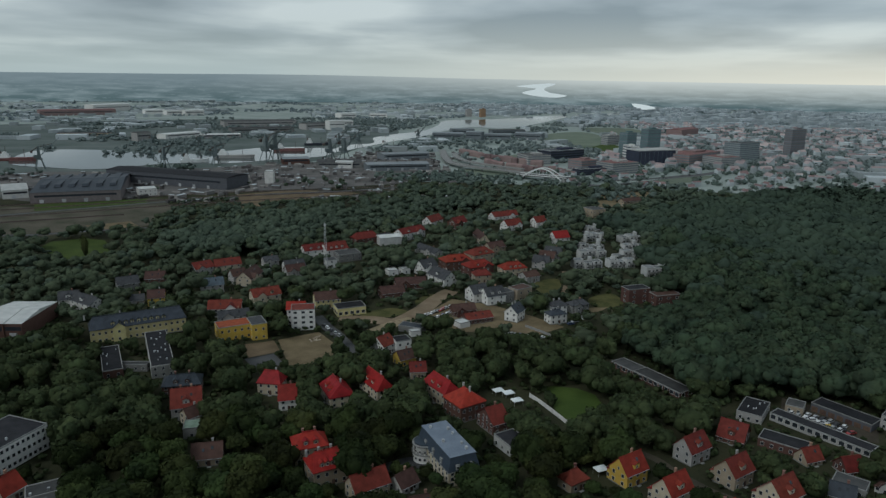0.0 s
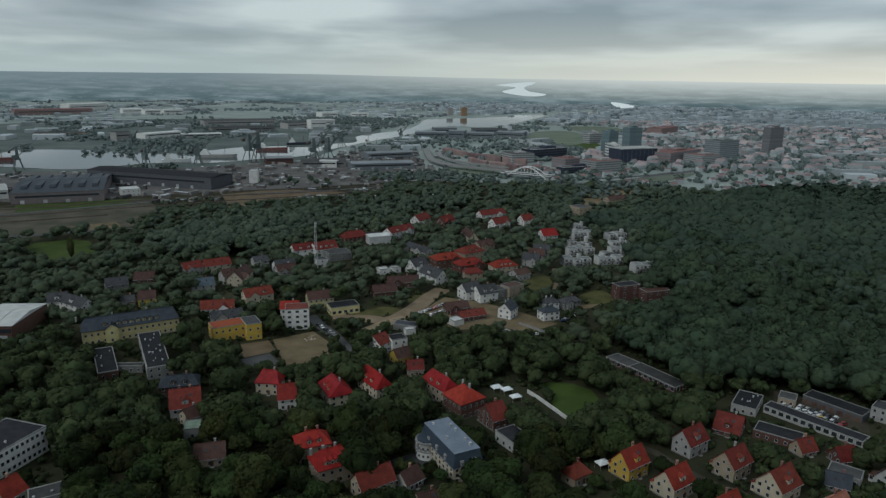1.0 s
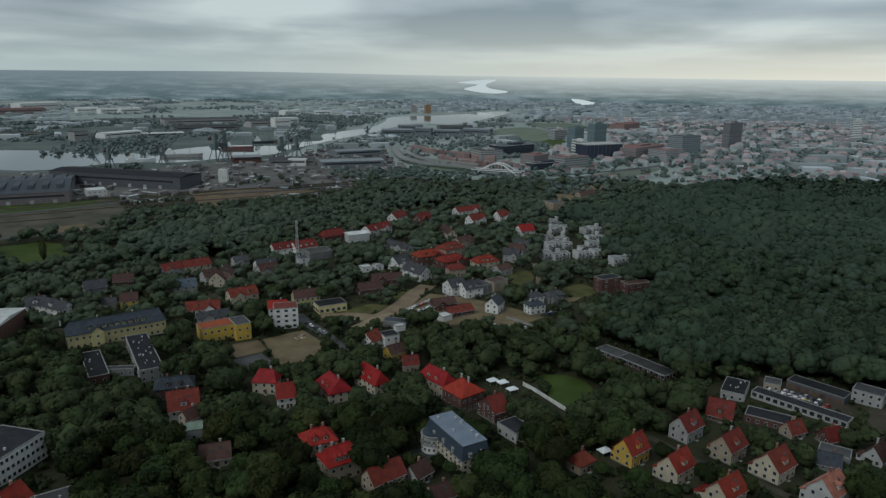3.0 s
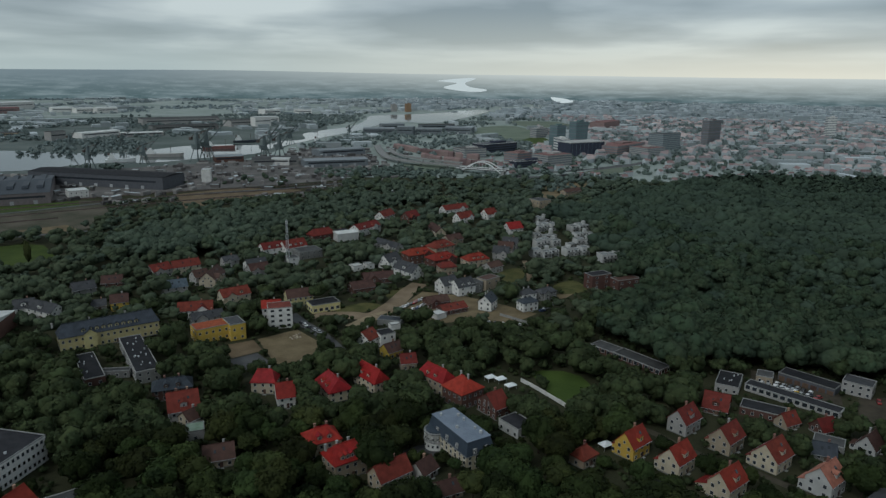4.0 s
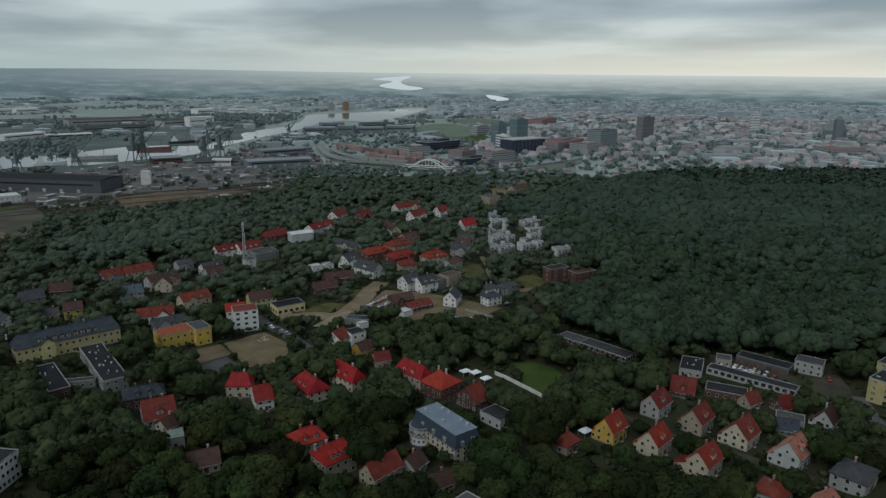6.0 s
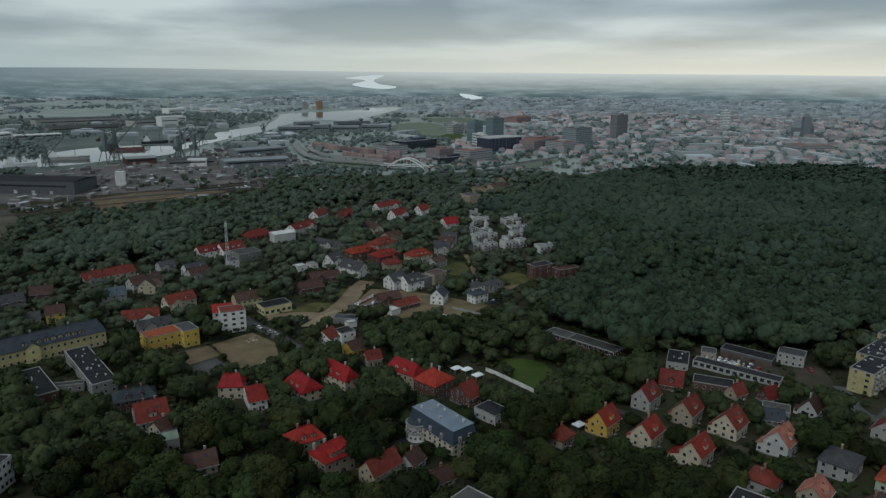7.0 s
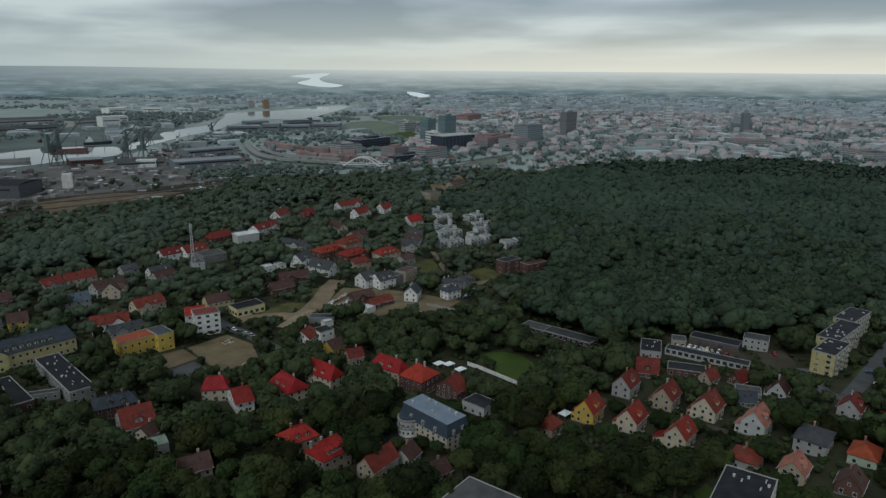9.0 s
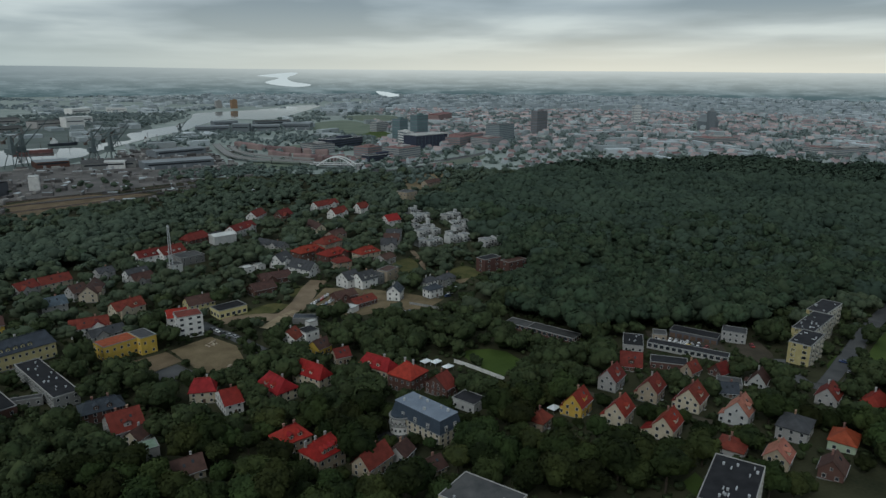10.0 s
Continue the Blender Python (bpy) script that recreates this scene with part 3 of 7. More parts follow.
def block(x, y, rz, length, width, height, roof, wall, storeys, kind, vents=0, monitors=0):
    """Flat-roofed building: walls, roof deck, coping, windows and what stands on the roof."""
    word = {'building': "small flat-roofed building", 'flat_block': "flat-roofed block", 'workshop': "long low workshop", 'garage_row': "row of garages", 'barrack': "long low barrack", 'flats': "block of flats",
            'terrace': "stepped terrace house", 'hall': "industrial hall", 'shed': "long garden shed", 'office': "three-storey office block", 'tower': "tall town building", 'church': "brick church nave",
            'church_tower': "massive church tower", 'mansard': "house with round bay"}[kind]
    name = {'building': "building", 'flat_block': "flat_block", 'flats': "block_of_flats", 'terrace': "terrace_house", 'hall': "industrial_hall", 'office': "office_block", 'tower': "town_block", 'mansard': "mansard_house"}.get(kind, kind)
    b = thing(name, x, y, rz, "%s %s with a %s roof" % (WALL_WORD[wall], word, ROOF_WORD[roof]), CATEGORY[kind], "town blocks" if kind == 'tower' else "")
    keep_clear(x, y, rz, length, width, 5.0, 5.5 if kind == 'mansard' else min(height * 0.35, 5.0))
    if kind == 'mansard':
        return mansard(b, x, y, rz, length, width, height, roof, wall)
    if kind == 'terrace':
        return terrace(b, x, y, length, width, height, roof, wall)
    bm = bmesh.new()
    box_bm(bm, length, width, height)
    part("wall", bm, WALL[wall], b)
    if kind in ('hall', 'church'):
        bm = bmesh.new()
        up = (1.0 if kind == 'hall' else 14.0) + 0.03 * width
        v = [bm.verts.new(p) for p in ((-length / 2 - .4, -width / 2 - .4, height), (length / 2 + .4, -width / 2 - .4, height), (length / 2 + .4, width / 2 + .4, height), (-length / 2 - .4, width / 2 + .4, height),
                                       (-length / 2 - .4, 0, height + up), (length / 2 + .4, 0, height + up))]
        for q in ((0, 1, 5, 4), (2, 3, 4, 5), (1, 2, 5), (3, 0, 4), (3, 2, 1, 0)):
            bm.faces.new([v[i] for i in q])
        part("roof", bm, ROOF[roof], b)
        if storeys:
            for side in (-1, 1):
                bm = bmesh.new()
                box_bm(bm, length * 0.9, 0.12, min(2.2, height * 0.25), (0, side * (width / 2 + 0.05), height * 0.55))
                part("window_band", bm, GLASS, b)
            for i in range(max(1, int(length / 22))):
                bm = bmesh.new()
                box_bm(bm, 4.0, 0.14, min(4.0, height * 0.4), ((i + 0.5) * 22 - length / 2 if length > 22 else 0, -width / 2 - 0.06, 0))
                part("gate", bm, METAL, b)
        for i in range(monitors):
            bm = bmesh.new()
            u = ((i + 0.5) / monitors - 0.5) * length * 0.94
            box_bm(bm, length / monitors * 0.45, width * 0.7, 2.6, (u, 0, height + up * 0.4), taper=0.9)
            part("roof_monitor", bm, [ROOF['slate']], b)
    else:
        bm = bmesh.new()
        box_bm(bm, length - 0.5, width - 0.5, 0.12, (0, 0, height - 0.02))
        part("roof", bm, ROOF[roof], b)
        cp = WALL['pale'] if kind == 'flat_block' else WALL['white'] if wall == 'glass' else COPING if kind not in ('tower', 'garage_row') else WALL['grey']
        for sx, sy, ax, ay in ((length + .12, .3, 0, -width / 2 + .09), (length + .12, .3, 0, width / 2 - .09), (.3, width - .5, -length / 2 + .09, 0), (.3, width - .5, length / 2 - .09, 0)):
            bm = bmesh.new()
            box_bm(bm, sx, sy, 0.42, (ax, ay, height - 0.06))
            part("coping", bm, cp, b)
    if kind == 'tower' and wall == 'glass' and height > 20:
        # dark curtain wall with slim uprights under a white roof slab
        for side in (-1, 1):
            for i in range(int(length / 9)):
                bm = bmesh.new()
                box_bm(bm, 0.35, 0.3, height - 1.0, ((i + .5) * 9 - length / 2, side * (width / 2 + .1), 0))
                part("mullion", bm, TOWER_GLASS, b)
        bm = bmesh.new()
        box_bm(bm, length + 1.2, width + 1.2, 1.6, (0, 0, height - .2))
        part("roof_slab", bm, WALL['offwhite'], b)
        bm = bmesh.new()
        box_bm(bm, 3.0, width + 2.0, height + 1.0, (length / 2 + 2.0, 0, 0))
        part("end_fin", bm, WALL['offwhite'], b)
    elif kind == 'tower':
        for k in range(storeys):
            z = height * (k + 0.38) / (storeys + 0.2)
            bm = bmesh.new()
            box_bm(bm, length + 0.16, width + 0.16, height / (storeys + 0.2) * 0.45, (0, 0, z))
            part("window_band", bm, GLASS if wall == 'glass' else TOWER_GLASS, b)
        bm = bmesh.new()
        box_bm(bm, length * 0.35, width * 0.4, 2.8, (length * 0.1, 0, height))
        part("plant_room", bm, WALL[wall], b)
    elif kind == 'office':
        for k in range(storeys):
            bm = bmesh.new()
            box_bm(bm, length + 0.14, width + 0.14, 1.2, (0, 0, height * (k + 0.32) / storeys))
            part("window_band", bm, GLASS, b)
            for i in range(int(length / 2.4)):
                bm = bmesh.new()
                box_bm(bm, 0.6, width + 0.3, 1.2, ((i + .5) * 2.4 - length / 2, 0, height * (k + 0.32) / storeys))
                part("mullion", bm, WALL[wall], b)
            for i in range(int(width / 2.0)):
                bm = bmesh.new()
                box_bm(bm, length + 0.3, 0.9, 1.2, (0, (i + .5) * width / int(width / 2.0) - width / 2, height * (k + 0.32) / storeys))
                part("mullion", bm, WALL[wall], b)
    elif kind in ('workshop', 'barrack'):
        window_rows(b, x, y, rz, length, width, 1, 3.0, 'shop', 2.9, 1.0)
    elif kind == 'garage_row':
        n = int(length / 3.2)
        for i in range(n):
            bm = bmesh.new()
            box_bm(bm, 2.6, 0.1, 2.3, ((i + 0.5) * length / n - length / 2, -width / 2 - 0.05, 0.05))
            part("garage_door", bm, DOOR, b)
    elif kind == 'flats':
        fh = height / storeys
        window_rows(b, x, y, rz, length, width, storeys, fh, 'wide', 3.4, 1.0)
        if wall == 'flats':
            for sy in (-1, 1):
                bm = bmesh.new()
                box_bm(bm, length - 0.1, 0.04, height - 0.3, (0, sy * (width / 2 + 0.01), 0.1))
                part("gable_panel", bm, YELLOW_END, b, "yellow painted gable wall")
            for k in range(storeys):
                for i in range(3):
                    bm = bmesh.new()
                    side = 1 if facing(rz, x, y, 0) else -1
                    box_bm(bm, 0.9, 2.2, 1.0, (side * (length / 2 + 0.45), ((i + .5) / 3 - .5) * width * .9, k * fh + 0.2))
                    part("balcony", bm, WALL['flats'], b)
    elif kind not in ('hall', 'church', 'church_tower', 'shed') and storeys:
        window_rows(b, x, y, rz, length, width, storeys, height / storeys, 'house' if kind != 'office' else 'wide', 2.7, 0.9)
    if kind == 'church_tower':
        bm = bmesh.new()
        box_bm(bm, length * 0.9, width * 0.5, 8, (0, 0, height), taper=0.4)
        part("spire", bm, ROOF[roof], b)
    rg = random.Random(int(abs(x) * 7 + abs(y)))
    for i in range(vents):
        bm = bmesh.new()
        vx, vy = rg.uniform(-.4, .4) * length, rg.uniform(-.4, .4) * width
        if rg.random() < 0.5:
            box_bm(bm, 0.6, 0.6, 0.7, (vx, vy, height + 0.08))
            box_bm(bm, 0.75, 0.75, 0.1, (vx, vy, height + 0.78))
        else:
            box_bm(bm, rg.uniform(0.8, 1.8), 0.4, 0.4, (vx, vy, height + 0.08))
        part("roof_vent", bm, METAL, b)
    return b


def terrace(b, x, y, length, width, height, roof, wall):
    """Stepped white house of joined cubes: each with its parapet, gravel roof, deep window openings and a roof terrace."""
    rg = random.Random(int(abs(x) * 5 + y))
    n = max(2, round(length / 7.0))
    for i in range(n):
        w = length / n
        cx, cy = (i + .5) * w - length / 2, rg.choice((-1.6, 0.0, 1.4))
        hh = height - .5 + rg.choice((-2.4, -.6, 0.0, 1.0))
        bm = bmesh.new()
        box_bm(bm, w - .05, width, hh, (cx, cy, 0))
        cube = part("wall", bm, WALL[wall], b)
        bm = bmesh.new()
        box_bm(bm, w - .7, width - .7, .1, (cx, cy, hh - .02))
        slab = new("roof", mesh_of("roof", bm, ROOF[roof]))
        slab.parent = cube
        bm = bmesh.new()
        for sx, sy, ax, ay in ((w - .04, .25, 0, -width / 2 + .12), (w - .04, .25, 0, width / 2 - .12), (.25, width - .5, -w / 2 + .14, 0), (.25, width - .5, w / 2 - .14, 0)):
            box_bm(bm, sx, sy, .5, (cx + ax, cy + ay, hh))
        rim = new("parapet", mesh_of("parapet", bm, WALL[wall]))
        rim.parent = cube
        for k in range(max(1, round(hh / 2.8))):
            put_window(cube, 'wide', cx - w * .2, cy - width / 2, .5 + k * 2.8, 0, False)
            put_window(cube, 'house', cx + w * .26, cy - width / 2, .6 + k * 2.8, 0, False)
        bm = bmesh.new()
        box_bm(bm, w * .7, 2.2, .2, (cx, cy - width / 2 - 1.1, 2.75))
        deck = part("balcony", bm, COPING, b)
        bm = bmesh.new()
        box_bm(bm, w * .7, .08, .95, (cx, cy - width / 2 - 2.15, 2.95))
        rail = new("railing", mesh_of("railing", bm, WALL['grey']))
        rail.parent = deck
        for sx in (-1, 1):
            bm = bmesh.new()
            box_bm(bm, .25, .25, 2.75, (cx + sx * w * .32, cy - width / 2 - 2.0, 0))
            post = new("post", mesh_of("post", bm, WALL[wall]))
            post.parent = deck
    bm = bmesh.new()
    box_bm(bm, 2.6, 3.0, height + 2.4, (rg.choice((-.3, .1, .35)) * length, width * .2, 0))
    part("stair_tower", bm, WALL[wall], b)
    return b


def mansard(b, x, y, rz, length, width, height, roof, wall):
    """Apartment house with a steep shingled mansard and a round balconied bay at one corner."""
    eave, o = height - 5.2, 1.3
    bm = bmesh.new()
    box_bm(bm, length + 2 * o - .4, width + 2 * o - .4, eave)
    part("wall", bm, WALL[wall], b)
    bm = bmesh.new()
    box_bm(bm, length + 2 * o, width + 2 * o, 0.35, (0, 0, eave))
    part("cornice", bm, COPING, b)
    bm = bmesh.new()
    lo = [bm.verts.new((sx * (length / 2 + o - .1), sy * (width / 2 + o - .1), eave + .35)) for sx, sy in ((-1, -1), (1, -1), (1, 1), (-1, 1))]
    hi = [bm.verts.new((sx * length / 2, sy * width / 2, height)) for sx, sy in ((-1, -1), (1, -1), (1, 1), (-1, 1))]
    for i in range(4):
        bm.faces.new((lo[i], lo[(i + 1) % 4], hi[(i + 1) % 4], hi[i]))
    bm.faces.new(hi)
    bm.faces.new(lo[::-1])
    part("mansard_slope", bm, ROOF['bluedark'], b, "dark blue shingled mansard slope")
    bm = bmesh.new()
    box_bm(bm, length + .5, width + .5, 0.25, (0, 0, height))
    part("roof", bm, ROOF[roof], b)
    bm = bmesh.new()
    for i in range(int(length / 0.9)):
        box_bm(bm, 0.06, width + .4, 0.05, ((i + .5) * 0.9 - length / 2, 0, height + .25))
    part("standing_seams", bm, ROOF[roof], b)
    for i in range(7):
        side = -1 if i % 2 else 1
        bm = bmesh.new()
        box_bm(bm, 1.5, 1.3, 1.9, ((i - 3) * length / 7.2, side * (width / 2 + 0.55), eave + 0.7))
        d = part("dormer", bm, COPING, b)
        put_window(d, 'small', (i - 3) * length / 7.2, side * (width / 2 + 1.2), eave + 1.0, 0 if side < 0 else 180, False)
    for sy in (-.25, .25):
        bm = bmesh.new()
        box_bm(bm, 1.4, 1.5, 1.9, (length / 2 + 0.55, sy * width, eave + 0.7))
        d = part("dormer", bm, COPING, b)
        put_window(d, 'small', length / 2 + 1.25, sy * width, eave + 1.0, 90, False)
    window_rows(b, x, y, rz, length + 2 * o - .4, width + 2 * o - .4, 3, eave / 3, gap=2.6, base=0.9)
    for i in range(6):
        bm = bmesh.new()
        px, py = (i - 2.5) * length / 6.5, 0.28 * width * (1 if i % 3 else -1)
        if i % 2:
            box_bm(bm, 1.0, 0.8, 1.1, (px, py, height + .25))
        else:
            bmesh.ops.create_cone(bm, cap_ends=True, segments=10, radius1=0.45, radius2=0.45, depth=1.0, matrix=Matrix.Translation((px, py, height + .75)))
        part("roof_vent", bm, METAL, b)
    # the round bay
    cx, cy, r = -length / 2 + 3.5, -width / 2 - 0.6, 4.2
    for z, rr, hh, nm, mt in ((0, r, eave - 2.6, "bay_wall", WALL['white']), (eave - 2.6, r + .5, 0.35, "bay_balcony", COPING), (eave + 0.6, r + .35, 0.4, "bay_cornice", COPING),
                              (eave + 1.0, r - .4, 0.5, "bay_roof", ROOF['bluedark']), (eave - 2.25, r - 1.1, 2.85, "bay_drum", WALL['white'])):
        bm = bmesh.new()
        bmesh.ops.create_cone(bm, cap_ends=True, segments=28, radius1=rr, radius2=rr, depth=hh, matrix=Matrix.Translation((cx, cy, z + hh / 2)))
        part(nm, bm, mt, b)
    for i in range(9):
        a = radians(170 + i * 24)
        bm = bmesh.new()
        bmesh.ops.create_cone(bm, cap_ends=True, segments=8, radius1=.18, radius2=.18, depth=2.85, matrix=Matrix.Translation((cx + math.cos(a) * (r - .1), cy + math.sin(a) * (r - .1), eave - .83)))
        part("column", bm, WALL['white'], b)
        for k in range(2):
            put_window(b, 'small', cx + math.cos(a) * (r + .02), cy + math.sin(a) * (r + .02), 1.2 + k * 3.0, math.degrees(a) + 90)
    return b


# ---------------- ground, water, streets ----------------
def smooth_loop(pts, n=6, closed=True):
    """Catmull-Rom through the corners of an outline."""
    out, m = [], len(pts)
    for i in range(m if closed else m - 1):
        p = [Vector(pts[(i + k) % m] if closed else pts[min(max(i + k, 0), m - 1)]) for k in (-1, 0, 1, 2)]
        for j in range(n):
            t = j / n
            out.append(0.5 * ((2 * p[1]) + (p[2] - p[0]) * t + (2 * p[0] - 5 * p[1] + 4 * p[2] - p[3]) * t * t + (3 * p[1] - p[0] - 3 * p[2] + p[3]) * t ** 3))
    if not closed:
        out.append(Vector(pts[-1]))
    return out


OPEN = []          # outlines where no tree grows
LAYER = []         # patches so far; each lies a little above the last
LOW = []           # open spots before which trees stay low: x, y, radius


def patch(name, pts, mat, z, label, category, soft=True):
    LAYER.append(name)
    z += 0.002 * len(LAYER)
    pts3 = [Vector((p[0], p[1], p[2] if len(p) > 2 else 0.0)) for p in pts]
    loop = smooth_loop(pts3) if soft else pts3
    OPEN.append(np.array([(p.x, p.y) for p in loop]))
    bm = bmesh.new()
    f = bm.faces.new([bm.verts.new(p) for p in loop])
    bmesh.ops.triangulate(bm, faces=[f])
    if min(p.y for p in loop) < 430:
        for _ in range(3):
            bmesh.ops.subdivide_edges(bm, edges=[e for e in bm.edges if e.calc_length() > 6.0], cuts=1)
        bmesh.ops.triangulate(bm, faces=bm.faces)
    for v in bm.verts:
        v.co.z += z + (land(v.co.x, v.co.y) if math.hypot(v.co.x, v.co.y) < 4000 else 0.0)
    for f in bm.faces:
        if f.normal.z < 0:
            f.normal_flip()
    me = bpy.data.meshes.new(name)
    bm.to_mesh(me)
    bm.free()
    me.materials.append(mat)
    return tagged(new(name, me), label, category, kind="structure")


def far_water(pts):
    return patch("far_water", pts, FAR_WATER, 7.0, "far river reach with a painted pale glow", "water")


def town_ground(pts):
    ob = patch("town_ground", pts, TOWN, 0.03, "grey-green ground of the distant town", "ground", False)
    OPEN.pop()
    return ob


def water(pts):
    return patch("water", pts, WATER, 0.6, "calm grey river water reflecting the sky", "water")


def open_spot(pts):
    p = np.array([q[:2] for q in pts], float)
    c = p.mean(0)
    for k in (0.25, 0.75):
        LOW.extend((*(c + (q - c) * k), 4.0) for q in p)


def lawn(pts):
    open_spot(pts)
    return patch("lawn", pts, LAWN, 0.12, "bright green mown lawn among trees", "lawn", False)


def sand(pts):
    open_spot(pts)
    return patch("bare_ground", pts, SAND, 0.10, "bare trampled sandy ground", "ground", False)


def earth(pts):
    open_spot(pts)
    return patch("bare_earth", pts, EARTH, 0.10, "dark trodden earth and worn paving", "ground", False)


def meadow(pts):
    return patch("meadow", pts, MEADOW, 0.18, "green grassy verge by the elevated road", "grass")


def glade(pts):
    open_spot(pts)
    return patch("grass_patch", pts, DRY_GRASS, 0.09, "open yellowish green rough grass", "grass")


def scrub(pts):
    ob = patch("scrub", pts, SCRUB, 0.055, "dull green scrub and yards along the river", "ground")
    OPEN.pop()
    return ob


def waste(pts):
    return patch("waste_ground", pts, WASTE, 0.07, "brown overgrown waste ground by the tracks", "ground")


def yard(pts):
    ob = patch("paved_yard", pts, YARD, 0.08, "grey-brown concrete and gravel works yard", "ground", False)
    OPEN.pop()
    return ob


def strip(name, pts, width, mat, z, label, category):
    line = smooth_loop([(p[0], p[1], 0) for p in pts], 6, False)
    for p in line:
        p.z = land(p.x, p.y)
    bm = bmesh.new()
    prev = None
    left, right = [], []
    for i, p in enumerate(line):
        d = (line[min(i + 1, len(line) - 1)] - line[max(i - 1, 0)]).normalized()
        n = Vector((-d.y, d.x, 0)) * width / 2
        left.append(p + n)
        right.append(p - n)
        cur = (bm.verts.new(p + n + Vector((0, 0, z))), bm.verts.new(p - n + Vector((0, 0, z))))
        if prev:
            bm.faces.new((prev[1], cur[1], cur[0], prev[0]))
        prev = cur
    OPEN.append(np.array([(p.x, p.y) for p in left + right[::-1]]))
    if category == "road":
        LOW.extend((p.x, p.y, width * 0.4) for p in line[::3])
    if category == "railway":
        LOW.extend((p.x, p.y, 7.0) for p in line)
    me = bpy.data.meshes.new(name)
    bm.to_mesh(me)
    bm.free()
    me.materials.append(mat)
    return tagged(new(name, me), label, category, kind="structure"), line


def street(pts, width):
    ob, line = strip("road", pts, width, ASPHALT, 0.16, "worn grey asphalt street", "road")
    for s in (-1, 1):
        bm = bmesh.new()
        for a, b in zip(line, line[1:]):
            d = (b - a).normalized()
            n = Vector((-d.y, d.x, 0)) * s * (width / 2 + 0.1)
            beam(bm, a + n + Vector((0, 0, .14)), b + n + Vector((0, 0, .14)), 0.3)
        part("kerb", bm, ROOF['felt'], ob)
    return ob


def sandroad(pts, width):
    return strip("dirt_road", pts, width, SAND_TRACK, 0.13 + 0.004 * width, "pale sandy building-site track", "road")[0]


def lane(pts, width):
    return strip("dirt_lane", pts, width, EARTH, 0.15, "narrow trodden earth lane between gardens", "road")[0]


def viaduct(pts, width):
    """Elevated concrete road on piers, with pale parapets."""
    line = smooth_loop([(p[0], p[1], 0) for p in pts], 8, False)
    v = thing("elevated_road", line[0].x, line[0].y, 0, "pale concrete elevated road on round piers", "road bridge")
    o = line[0]
    for nm, off, wid, z0, z1, mt in (("deck", 0, width, 4.2, 5.2, COPING), ("parapet", width / 2, .4, 5.2, 6.3, COPING), ("parapet", -width / 2, .4, 5.2, 6.3, COPING)):
        bm = bmesh.new()
        prev = None
        for i, p in enumerate(line):
            d = (line[min(i + 1, len(line) - 1)] - line[max(i - 1, 0)]).normalized()
            n = Vector((-d.y, d.x, 0))
            c = p - o + n * off
            cur = [bm.verts.new(c + n * k * wid / 2 + Vector((0, 0, z))) for k, z in ((-1, z0), (1, z0), (1, z1), (-1, z1))]
            if prev:
                for k in range(4):
                    bm.faces.new((prev[k], prev[(k + 1) % 4], cur[(k + 1) % 4], cur[k]))
            prev = cur
        part(nm, bm, mt, v)
    for p in line[2::6]:
        bm = bmesh.new()
        bmesh.ops.create_cone(bm, cap_ends=True, segments=10, radius1=1.2, radius2=1.2, depth=4.3, matrix=Matrix.Translation((p.x - o.x, p.y - o.y, 2.15)))
        part("pier", bm, COPING, v)
        FOOT.append((p.x, p.y, width, 3))
        FOOT.append((p.x, p.y - 15, width, 0))
    return v


def railway(pts):
    ob, line = strip("railway", pts, 7, BALLAST, 0.2, "double railway track on dark ballast", "railway")
    for o in (-2.4, -0.9, 0.9, 2.4):
        bm = bmesh.new()
        for a, b in zip(line, line[1:]):
            d = (b - a).normalized()
            n = Vector((-d.y, d.x, 0)) * o
            beam(bm, a + n + Vector((0, 0, .3)), b + n + Vector((0, 0, .3)), 0.16)
        part("rail", bm, STEEL, ob)
    return ob


def make_ground():
    rings = [0, 50, 90] + list(range(110, 480, 9)) + [500, 560, 700, 900, 1200, 1600, 2200, 3000, 4000]
    bm = bmesh.new()
    seg, prev = 160, None
    for r in rings:
        ring = [(r * math.cos(2 * math.pi * i / seg), r * math.sin(2 * math.pi * i / seg)) for i in range(seg if r else 1)]
        cur = [bm.verts.new((px, py, land(px, py) if r < 3999 else 0.0)) for px, py in ring]
        if prev:
            for i in range(seg):
                if len(prev) == 1:
                    bm.faces.new((prev[0], cur[i], cur[(i + 1) % seg]))
                else:
                    bm.faces.new((prev[i], cur[i], cur[(i + 1) % seg], prev[(i + 1) % seg]))
        prev = cur
    me = mesh_of("ground", bm, GRASS)
    tagged(new("ground", me), "flat grassy and built-up land", "ground", kind="structure")


make_ground()


